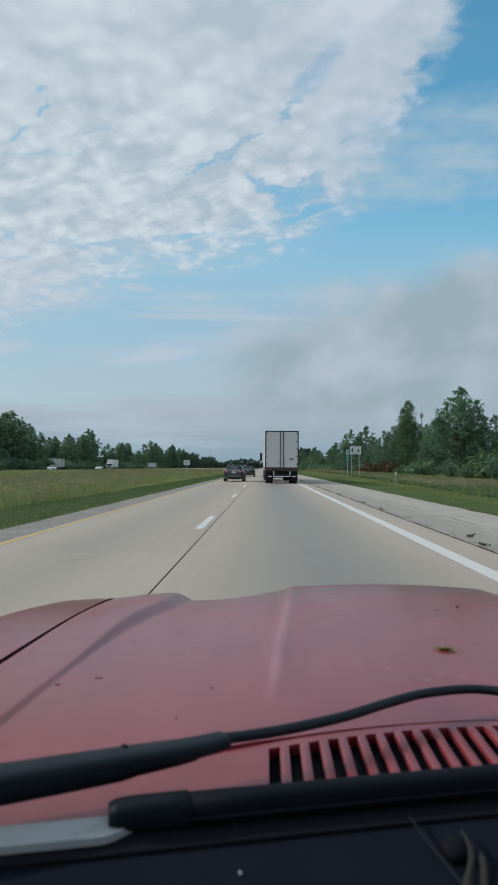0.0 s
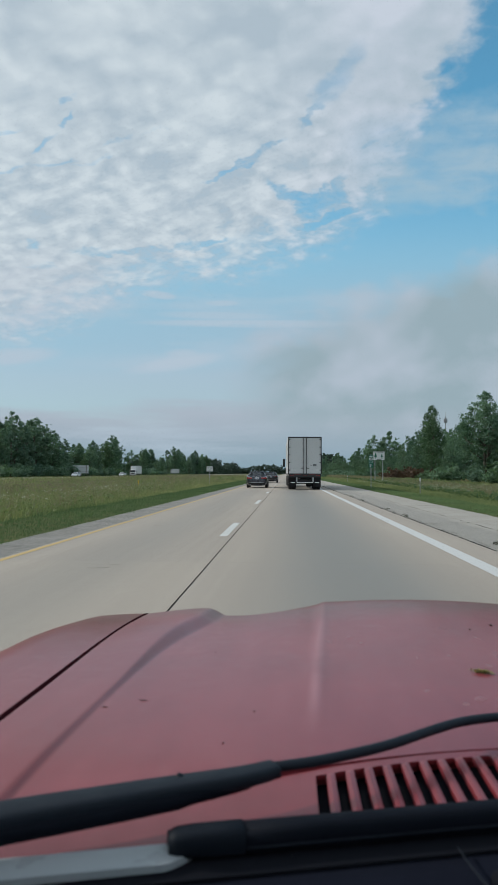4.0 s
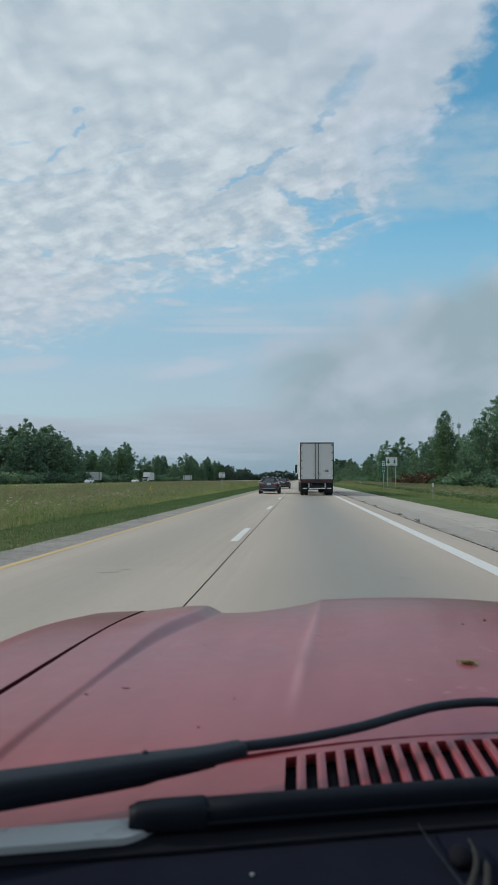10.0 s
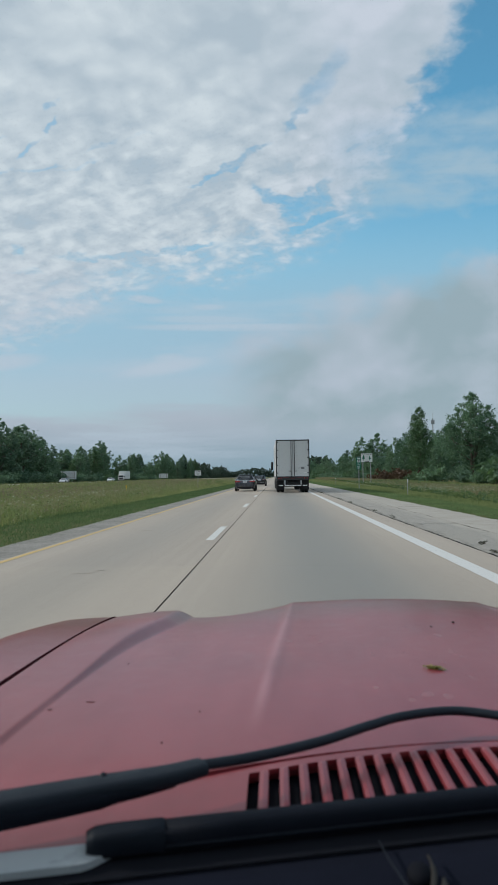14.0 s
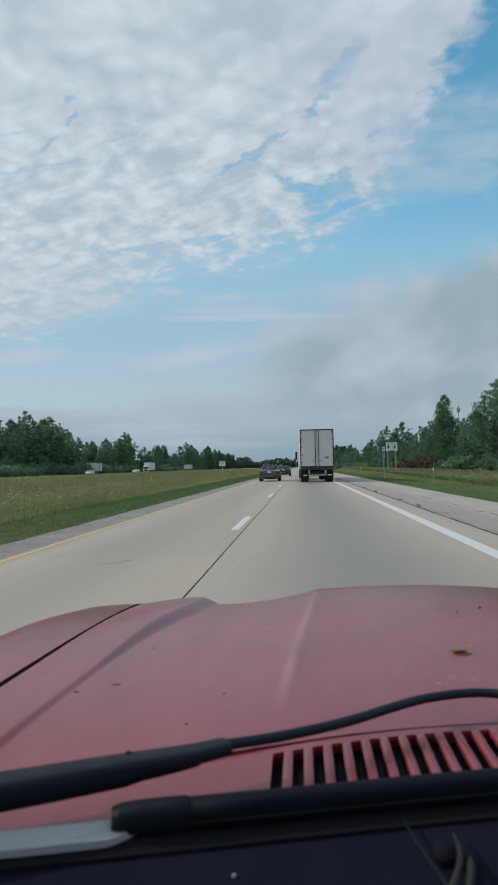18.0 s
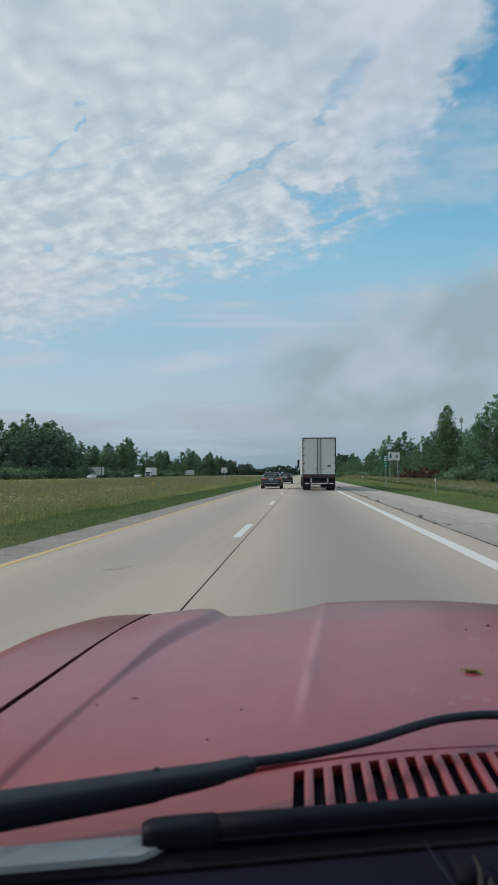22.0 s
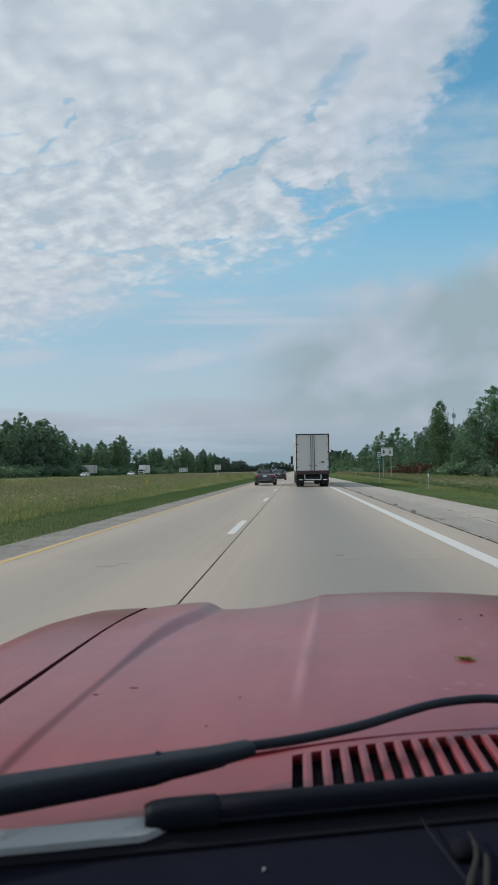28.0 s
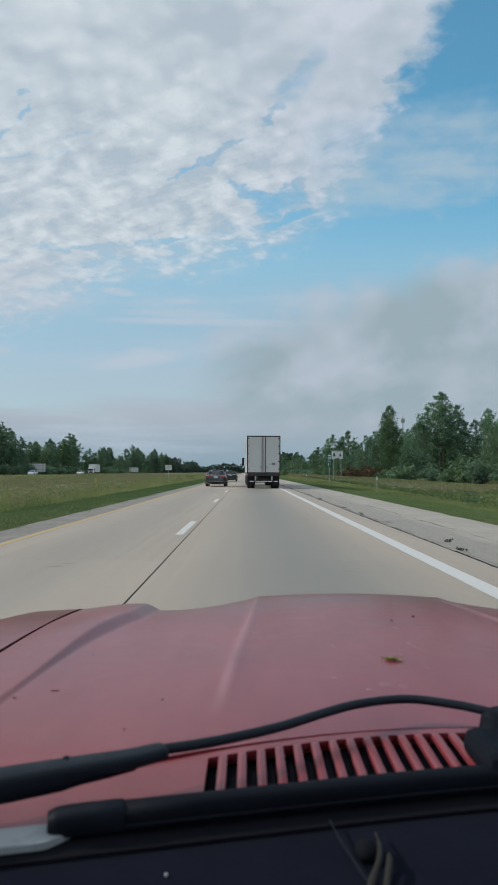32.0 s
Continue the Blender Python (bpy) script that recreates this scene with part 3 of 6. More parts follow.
PLATE = plain("pale_number_plate", (0.62, 0.63, 0.66), 0.4)
PLATE_BAR = plain("plate_print", (0.05, 0.06, 0.16), 0.5)
SIGN_GREEN = plain("green_sign_sheet", (0.012, 0.16, 0.095), 0.35, spots=0.1)
SIGN_WHITE = plain("white_sign_sheet", (0.70, 0.71, 0.70), 0.4, spots=0.08)
SIGN_BACK = plain("bare_aluminium_sign_back", (0.64, 0.66, 0.67), 0.5, 0.0, spots=0.12)
WOOD_POST = plain("grey_wooden_post", (0.16, 0.135, 0.105), 0.9, spots=0.35, scale=8)
YELLOW_PLASTIC = plain("yellow_marker_plastic", (0.62, 0.40, 0.03), 0.5)
PANE = pane_material("windscreen_glass", (0.95, 0.97, 0.96), 0.0)

# ---- mesh tools ----


def mesh_of(name, bm, mat, smooth=False):
    me = bpy.data.meshes.new(name)
    bm.to_mesh(me)
    bm.free()
    me.materials.append(mat)
    if smooth:
        me.shade_smooth()
    return me


def thing(name, label, category, group="", at=None, kind=""):
    """An Empty at the base of a thing."""
    ob = new(name)
    ob.empty_display_size = 0.2
    if at is not None:
        ob.matrix_basis = at
    return tagged(ob, label, category, group, kind)


def part(name, bm, mat, parent=None, label="", smooth=False):
    ob = new(name, mesh_of(name, bm, mat, smooth))
    ob.parent = parent
    return tagged(ob, label) if label else ob


def solid(bm, lo, hi, bevel=0.0, seg=1):
    """A box from corner to corner, with bevelled edges."""
    lo, hi = Vector(lo), Vector(hi)
    m = Matrix.LocRotScale((lo + hi) / 2, None, hi - lo)
    got = bmesh.ops.create_cube(bm, size=1.0, matrix=m)
    if bevel:
        vs = got["verts"]
        es = list({e for v in vs for e in v.link_edges})
        bmesh.ops.bevel(bm, geom=es, offset=bevel, segments=seg, affect="EDGES", profile=0.5)
    return bm


def box(lo, hi, bevel=0.0, seg=1):
    return solid(bmesh.new(), lo, hi, bevel, seg)


def bent_to(v, p):
    return math.copysign(abs(v) ** p, v)


def sweep(pts, radii, n=10, squash=1.0, bm=None, caps=True, boxy=1.0):
    """A round bar along a line of points; squash flattens it upright."""
    bm = bm or bmesh.new()
    pts = [Vector(p) for p in pts]
    if not isinstance(radii, (list, tuple)):
        radii = [radii] * len(pts)
    rings = []
    for i, p in enumerate(pts):
        d = (pts[min(i + 1, len(pts) - 1)] - pts[max(i - 1, 0)]).normalized()
        side = d.cross(Vector((0, 0, 1)))
        side = side.normalized() if side.length > 1e-4 else Vector((1, 0, 0))
        top = side.cross(d).normalized()
        rings.append([bm.verts.new(p + radii[i] * (bent_to(math.cos(a), boxy) * side + squash * bent_to(math.sin(a), boxy) * top)) for a in [2 * math.pi * k / n for k in range(n)]])
    for a, b in zip(rings, rings[1:]):
        for k in range(n):
            bm.faces.new((a[k], a[(k + 1) % n], b[(k + 1) % n], b[k]))
    if caps:
        bm.faces.new(rings[0][::-1])
        bm.faces.new(rings[-1])
    bmesh.ops.recalc_face_normals(bm, faces=bm.faces[:])
    return bm


def curve(pts, per=6):
    """Points of a smooth line through pts."""
    pts = [Vector(p) for p in pts]
    out = []
    for i in range(len(pts) - 1):
        a, b, c, d = pts[max(i - 1, 0)], pts[i], pts[i + 1], pts[min(i + 2, len(pts) - 1)]
        for k in range(per):
            t = k / per
            out.append(0.5 * ((2 * b) + (c - a) * t + (2 * a - 5 * b + 4 * c - d) * t * t + (3 * b - a - 3 * c + d) * t ** 3))
    return out + [pts[-1]]


def sheet(xs, ys, z, thick=0.0):
    """A grid over xs and ys at height z(x, y), closed below when it has thickness."""
    bm = bmesh.new()
    top = [[bm.verts.new((x, y, z(x, y))) for y in ys] for x in xs]
    for i in range(len(xs) - 1):
        for j in range(len(ys) - 1):
            bm.faces.new((top[i][j], top[i + 1][j], top[i + 1][j + 1], top[i][j + 1]))
    if thick:
        low = [[bm.verts.new((x, y, z(x, y) - thick)) for y in ys] for x in xs]
        for i in range(len(xs) - 1):
            for j in range(len(ys) - 1):
                bm.faces.new((low[i][j], low[i][j + 1], low[i + 1][j + 1], low[i + 1][j]))
        for i in range(len(xs) - 1):
            for j, flip in ((0, False), (len(ys) - 1, True)):
                f = (top[i][j], low[i][j], low[i + 1][j], top[i + 1][j])
                bm.faces.new(f[::-1] if flip else f)
        for j in range(len(ys) - 1):
            for i, flip in ((0, True), (len(xs) - 1, False)):
                f = (top[i][j], low[i][j], low[i][j + 1], top[i][j + 1])
                bm.faces.new(f[::-1] if flip else f)
        bmesh.ops.recalc_face_normals(bm, faces=bm.faces[:])
    return bm


def step(v, a, b):
    t = min(1.0, max(0.0, (v - a) / (b - a)))
    return t * t * (3 - 2 * t)


def fast_mesh(name, verts, faces, mat):
    """A mesh from arrays of corners (n, 3) and of quads or triangles (m, k)."""
    me = bpy.data.meshes.new(name)
    m, k = faces.shape
    me.vertices.add(len(verts))
    me.vertices.foreach_set("co", np.ascontiguousarray(verts, dtype=np.float32).ravel())
    me.loops.add(m * k)
    me.loops.foreach_set("vertex_index", np.ascontiguousarray(faces, dtype=np.int32).ravel())
    me.polygons.add(m)
    me.polygons.foreach_set("loop_start", np.arange(0, m * k, k, dtype=np.int32))
    me.polygons.foreach_set("loop_total", np.full(m, k, dtype=np.int32))
    me.update(calc_edges=True)
    me.materials.append(mat)
    return me


# ---- ground and road ----
JOINT, DASH_X, EDGE_X, YELLOW_X = -1.17, -1.36, 2.68, -4.25
LEFT_SLAB, RIGHT_SLAB, LEFT_GRASS, RIGHT_GRASS = -4.36, 3.42, -5.15, 6.35
FAR_ROAD = (-66.0, -55.0)


def ground_z(x, y=0.0):
    """Embankment, shallow ditches on both sides, fields beyond."""
    roll = 0.10 * math.sin(x * 0.13 + y * 0.021) + 0.08 * math.sin(y * 0.047 + 1.3)
    if x < 0:
        d = LEFT_GRASS - x
        if d < 0:
            return -0.30 if x > LEFT_SLAB else -0.10
        z = -0.03 - 0.42 * step(d, 0.3, 9.0) + 0.37 * step(d, 30.0, 49.0)
        return z + roll * step(d, 2.0, 8.0) * (1 - step(d, 40, 48)) + 0.35 * step(d, 64.0, 90.0)
    d = x - RIGHT_GRASS
    if d < 0:
        return -0.30 if x < RIGHT_SLAB else -0.10
    return -0.03 - 0.40 * step(d, 0.4, 6.0) + 0.55 * step(d, 9.0, 26.0) + roll * step(d, 2.0, 8.0)


xs = sorted(set([-2600, -1500, -800, -420, -260, -180, -140, -120, -105] + [LEFT_GRASS - k for k in (0.001, 0.3, 0.8, 1.5, 2.5, 4, 6, 8, 10, 13, 16, 20, 24, 28, 32, 36, 40, 44, 48, 53, 57, 61, 66, 72, 80, 90)]
                + [LEFT_GRASS, LEFT_SLAB - 0.01, LEFT_SLAB, 0.0, RIGHT_SLAB, RIGHT_SLAB + 0.01, RIGHT_GRASS]
                + [RIGHT_GRASS + k for k in (0.001, 0.4, 1, 1.8, 3, 4.5, 6, 8, 10, 13, 17, 21, 26, 32, 40, 55, 80, 130, 220, 400, 800, 1500, 2600)]))
ys = [-600, -250, -100, -50] + list(range(-24, 160, 6)) + list(range(160, 420, 20)) + [450, 520, 620, 760, 950, 1200, 1500, 1900, 2400, 3200]
tagged(new("ground", mesh_of("ground", sheet(xs, ys, ground_z), SOIL, True)), "rough grassy ground with shallow ditches beside the motorway", "ground", kind="structure")

# concrete slabs: two lanes, with sawn joints across and along
SLAB, GAP = 8.2, 0.0002
road = thing("road", "worn tan-grey concrete motorway carriageway in two lanes", "road", kind="structure")
slab_mesh = {}
for key, x0, x1 in (("left", LEFT_SLAB, JOINT - 0.008), ("right", JOINT + 0.008, RIGHT_SLAB - 0.02)):
    slab_mesh[key] = mesh_of("slab", box((x0, GAP / 2, -0.24), (x1, SLAB - GAP / 2, 0.0), 0.0004), CONCRETE)
for k in range(-4, 41):
    for key in ("left", "right"):
        ob = new("slab", slab_mesh[key])
        ob.parent = road
        ob.location = (0, k * SLAB + 1.9, 0.0006 * math.sin(k * 2.1 + (key == "left")) - 0.004)
far = bmesh.new()
for k in range(41, 160):
    solid(far, (LEFT_SLAB, k * SLAB + 1.9 + GAP / 2, -0.24), (RIGHT_SLAB - 0.02, (k + 1) * SLAB + 1.9 - GAP / 2, -0.0045))
far_ob = part("far_slabs", far, CONCRETE, road)
tagged(far_ob, kind="stuff")
part("back_slabs", box((LEFT_SLAB, -420, -0.24), (RIGHT_SLAB - 0.02, -4 * SLAB + 1.88, -0.0045)), CONCRETE, road)


def wavy_strip(x, half, y0, y1, dy, z, wander, gaps=0.0, seed=1, ragged=0.6):
    """A ragged line of sealant or dirt along the road."""
    r = random.Random(seed)
    bm = bmesh.new()
    prev, y = None, y0
    while y < y1:
        w = half * r.uniform(1 - ragged, 1 + ragged)
        c = x + r.uniform(-wander, wander)
        row = (bm.verts.new((c - w, y, z)), bm.verts.new((c + w, y, z)))
        if prev and r.random() > gaps:
            bm.faces.new((prev[0], prev[1], row[1], row[0]))
        prev = row
        y += dy * r.uniform(0.6, 1.4) * (1 + max(0, y) / 60)
    return bm


part("centre_joint", wavy_strip(JOINT, 0.0072, -30, 900, 0.35, -0.0012, 0.002, 0.0, 3, 0.25), SEALANT, road, "black sealed joint between the lanes")
part("shoulder_joint", wavy_strip(RIGHT_SLAB, 0.024, -30, 700, 0.14, -0.004, 0.02, 0.10, 4), SEALANT, road, "ragged dark joint beside the shoulder")
for k in range(-1, 26):
    y = k * SLAB + 1.9
    for x0, x1 in ((LEFT_SLAB + 0.05, JOINT - 0.03), (JOINT + 0.03, RIGHT_SLAB - 0.1)):
        r = random.Random(k * 3 + int(x0))
        bm = bmesh.new()
        cells = [x0 + (x1 - x0) * i / 24 for i in range(25)]
        rows = [[bm.verts.new((x, y + s * 0.0035 * r.uniform(0.3, 1.3), -0.0018)) for x in cells] for s in (-1, 1)]
        for i in range(24):
            if r.random() > 0.93:
                bm.faces.new((rows[0][i], rows[0][i + 1], rows[1][i + 1], rows[1][i]))
        part("cross_joint", bm, SEALANT, road)

# paint
tagged(new("edge_line", mesh_of("edge_line", wavy_strip(EDGE_X, 0.125, -30, 1200, 1.2, -0.0005, 0.002, 0.0, 5, 0.02), WHITE_LINE)), "broad white painted edge line along the right lane", "road marking", kind="structure")
tagged(new("yellow_line", mesh_of("yellow_line", wavy_strip(YELLOW_X, 0.052, -30, 1200, 0.9, -0.0005, 0.005, 0.0, 6, 0.12), YELLOW_LINE)), "faded yellow painted edge line beside the median", "road marking", kind="structure")
dash_mesh = mesh_of("lane_dash", sheet([-0.082, 0.0, 0.082], [0, 0.3, 1.2, 2.4, 3.5, 3.82], lambda x, y: -0.0002 + 0.0008 * (0.3 < y < 3.5)), DASH_LINE)
for k in range(-2, 40):
    ob = tagged(new("lane_dash", dash_mesh), "worn white dash between the two lanes", "road marking", "lane dashes", "structure")
    ob.location = (DASH_X, 14.25 + 15.24 * k, 0)

# shoulders
def bumpy(x, y):
    return -0.014 + 0.006 * noise.noise(Vector((x * 2.0, y * 1.1, 0))) - 0.02 * step(abs(x - 4.9), 1.0, 1.5) * (x > 4.9)


ys_near = [-30 + k * 1.0 for k in range(150)] + [125 + 8 * k for k in range(12)] + [240, 300, 420, 600, 900, 1300]
sh = new("shoulder", mesh_of("shoulder", sheet([RIGHT_SLAB + 0.02, 3.7, 4.1, 4.6, 5.1, 5.6, 6.0, 6.2, RIGHT_GRASS + 0.08], ys_near, bumpy, 0.12), SHOULDER))
tagged(sh, "pale cracked paved shoulder with broken patches", "road shoulder", kind="structure")
gr = new("median_shoulder", mesh_of("median_shoulder", sheet([LEFT_GRASS - 0.1, -5.0, -4.8, -4.6, LEFT_SLAB - 0.02], ys_near, lambda x, y: -0.012 + 0.012 * noise.noise(Vector((x * 3, y * 1.7, 4))), 0.12), GRAVEL))
tagged(gr, "narrow grey gravel shoulder beside the median grass", "road shoulder", kind="structure")
broken = bmesh.new()
r = random.Random(12)
for k in range(14):
    y = 9 + 90 * r.random() ** 1.5
    x = r.choice((3.6, 3.8, 4.2, 4.9)) + r.uniform(-0.25, 0.3)
    n = r.randint(5, 8)
    ax, ay = r.uniform(0.03, 0.12), r.uniform(0.05, 0.22)
    ring = [broken.verts.new((x + ax * r.uniform(0.5, 1.2) * math.cos(2 * math.pi * i / n), y + ay * r.uniform(0.5, 1.2) * math.sin(2 * math.pi * i / n), 0.0)) for i in range(n)]
    broken.faces.new(ring)
part("potholes", broken, RUMBLE, sh, "dark broken patches in the shoulder")

def crack(x0, x1, y, seed, wide=0.022, z=-0.0035):
    """A ragged dark crack across the road or the shoulder."""
    r = random.Random(seed)
    bm = bmesh.new()
    prev, x, c = None, x0, y
    while x < x1:
        c += r.uniform(-0.09, 0.09)
        w = wide * r.uniform(0.3, 1.6)
        row = (bm.verts.new((x, c - w, z)), bm.verts.new((x, c + w, z)))
        if prev and r.random() > 0.12:
            bm.faces.new((prev[0], row[0], row[1], prev[1]))
        prev = row
        x += r.uniform(0.08, 0.2)
    return bm


for k, (x0, x1, y) in enumerate(((3.45, 5.3, 18.5), (3.5, 6.1, 29.0), (4.2, 5.9, 37.5), (3.45, 5.0, 48.0), (3.6, 6.1, 66.0), (3.45, 5.4, 90.0))):
    part("crack", crack(x0, x1, y, k + 60), SEALANT, sh, "dark ragged crack across the shoulder")
for k, (x0, x1, y) in enumerate(((-2.75, -2.40, 9.4), (-2.55, -2.30, 9.8), (0.55, 0.85, 10.6), (1.25, 1.55, 9.0), (-1.75, -1.45, 14.5), (1.0, 1.4, 16.5), (-3.3, -2.9, 17.0), (0.2, 0.5, 24.0))):
    part("scuff", crack(x0, x1, y, k + 90, 0.008, 0.0012), SCUFF, road, "small dark scuff on the concrete")
part("crack", wavy_strip(4.72, 0.010, 8, 140, 0.22, -0.0035, 0.022, 0.35, 77), SEALANT, sh, "broken crack along the shoulder")

# the other carriageway across the median
other = sheet([FAR_ROAD[0], FAR_ROAD[1]], [-100, 0, 100, 200, 320, 480, 700, 1000, 1400], lambda x, y: 0.02, 0.25)
tagged(new("far_carriageway", mesh_of("far_carriageway", other, CONCRETE)), "opposite concrete carriageway beyond the grassy median", "road", kind="structure")

# ---- the car that carries the phone ----
MID, BULGE = 0.29, 0.301     # middle lines of the car and of the raised part of its bonnet


def left_panel(y):
    d = max(0.0, y - 0.75)
    return 0.974 - 0.030 * d - 0.0345 * d * d - 0.75 * max(0.0, y - 1.87) ** 2


def bulge(y):
    d = max(0.0, y - 0.75)
    return 0.975 - 0.008 * d - 0.021 * d * d - 2.2 * max(0.0, y - 1.99) ** 2


def gap_at(y):
    return 0.702 + 0.020 * step(y, 0.9, 1.9)


def bonnet_z(x, y):
    s = abs(x - MID)
    lo, hi = left_panel(y), bulge(y)
    turn = 0.330 - 0.063 * (y - 0.83)
    b = abs(x - BULGE)
    k = 1 - step(b, turn - 0.035, turn + 0.19 * step(y, 0.7, 1.6) + 0.035)
    ridge = 0.0036 * math.exp(-((b - turn) / 0.012) ** 2) * step(y, 0.75, 1.2)
    foot_s = 0.606 - 0.03 * (y - 0.8) - 0.17 * min(max(0.0, y - 1.25), 0.45) ** 2      # where the side crest begins
    wide = 0.0048 + 0.021 * step(y, 1.05, 1.8)
    crest = (0.0046 + 0.0155 * step(y, 0.95, 1.70)) * (step(s, foot_s - wide, foot_s + wide) - step(s, foot_s + wide + 0.004, 0.80))
    return lo + (hi - lo) * k + ridge + crest + 0.005 * (1 - step(s, turn, 0.57)) * (1 - k) * step(y, 1.0, 2.0) - 0.006 * k * step(y, 1.0, 2.0) + 0.010 * (1 - (s / 0.7) ** 2) * (1 - k) * 0.3 - 0.012 * (min(b, 0.30) / 0.27) ** 2 * k * step(y, 0.8, 2.0)


def cowl_y(x, back=0.0):
    """The seam between bonnet and cowl, bowed forward in the middle."""
    d = abs(x - MID)
    return 0.812 - back - 0.72 * min(d, 0.36) ** 2 - 0.42 * max(0.0, d - 0.36)


def foot(x, back):
    return 0.652 - back - 0.24 * (math.sqrt((x - MID) ** 2 + 0.0025) - 0.05)


own = thing("car", "old faded red car with a ribbed bonnet, seen over its cowl", "car")
sx = [MID + 1.0 * v for v in np.concatenate([np.linspace(-0.735, -0.48, 72), np.linspace(-0.46, -0.34, 6), np.linspace(-0.325, -0.245, 14), np.linspace(-0.2, 0.2, 11), np.linspace(0.245, 0.325, 14), np.linspace(0.34, 0.46, 6), np.linspace(0.48, 0.735, 72)])]
sy = list(np.linspace(0, 1, 60))


def bonnet_mesh():
    bm = bmesh.new()
    grid = []
    for x in sx:
        col = []
        rel = (x - MID) / 0.735
        for v in sy:
            y0, y1 = cowl_y(MID + rel * gap_at(0.7)) + 0.001, 2.16 - 0.10 * rel ** 2 - 0.12 * rel ** 8
            y = y0 + (y1 - y0) * v
            xx = MID + rel * gap_at(y)
            col.append(bm.verts.new((xx, y, bonnet_z(xx, y))))
        grid.append(col)
    for a, b in zip(grid, grid[1:]):
        for j in range(len(sy) - 1):
            bm.faces.new((a[j], b[j], b[j + 1], a[j + 1]))
    # turned-down edge all round
    rim = [e for e in bm.edges if e.is_boundary]
    out = bmesh.ops.extrude_edge_only(bm, edges=rim)
    for v in [g for g in out["geom"] if isinstance(g, bmesh.types.BMVert)]:
        v.co.z -= 0.03
    bmesh.ops.split_edges(bm, edges=rim)
    bmesh.ops.recalc_face_normals(bm, faces=bm.faces[:])
    return bm


bonnet = part("bonnet", bonnet_mesh(), BONNET, own, "faded dusty red bonnet with a raised middle", True)


def wing_mesh(side):
    bm = bmesh.new()
    grid = []
    for v in np.linspace(0, 1, 40):
        y = 0.30 + 1.86 * v
        col = []
        for u in np.linspace(0, 1, 16):
            s = gap_at(max(y, 0.8)) + 0.0072 + 0.0050 * step(y, 1.0, 2.0) + 0.235 * u
            drop = 0.006 * u + 0.16 * max(0.0, u - 0.45) ** 2.2 + (0.35 * max(0, y - 1.85) ** 2) * (0.3 + u) + 0.020 * u * step(y, 1.45, 1.95)
            base = left_panel(max(y, 0.78)) + 0.0050
            col.append(bm.verts.new((MID + side * s, y, base - drop + 0.006 * math.sin(u * 3.1) * step(y, 0.8, 1.6))))
        s = gap_at(max(y, 0.8)) + 0.25
        col.append(bm.verts.new((MID + side * (s + 0.02), y, 0.62)))
        col.append(bm.verts.new((MID + side * (s + 0.0), y, 0.42)))
        grid.append(col)
    for a, b in zip(grid, grid[1:]):
        for j in range(len(a) - 1):
            bm.faces.new((a[j], a[j + 1], b[j + 1], b[j]))
    bmesh.ops.recalc_face_normals(bm, faces=bm.faces[:])
    return bm


def wing_edge_mesh(side):
    bm = bmesh.new()
    prev = None
    for y in np.linspace(0.78, 2.16, 32):
        lip = gap_at(max(y, 0.8)) + 0.0072 + 0.0050 * step(y, 1.0, 2.0)
        top = left_panel(y) + 0.0050
        row = [bm.verts.new((MID + side * (lip + a), y, top + b)) for a, b in ((0.0, 0.0), (-0.0012, -0.0012), (-0.0016, -0.016))]
        if prev:
            for k in range(2):
                bm.faces.new((prev[k], prev[k + 1], row[k + 1], row[k]))
        prev = row
    bmesh.ops.recalc_face_normals(bm, faces=bm.faces[:])
    return bm


for side in (-1, 1):
    part("wing", wing_mesh(side), BONNET, own, "faded red front wing", True)
    part("wing_edge", wing_edge_mesh(side), GAP_SHADE, own, "turned-down edge of the wing, coloured dark as the shaded gap", True)
# sheet behind the gap, its dark colour standing for shade
part("gutter", sheet([MID - 0.84, MID - 0.70, MID - 0.5, MID, MID + 0.5, MID + 0.70, MID + 0.84], [0.85, 1.0, 1.2, 1.4, 1.6, 1.8, 2.0], lambda x, y: left_panel(max(y, 0.8)) - 0.013), GAP_SHADE, own, "dark red sheet under the bonnet, coloured as the shade in its gap")

# cowl with its row of slots
SLOTS = [-0.0285 + 0.0201 * k for k in range(31)]
SLOT_W = 0.0112
BARS = {round(c + SLOT_W + 0.0039, 4) for c in SLOTS[:-1]}


def cowl_z(x, y):
    return 0.973 + 0.010 * (y - 0.7)


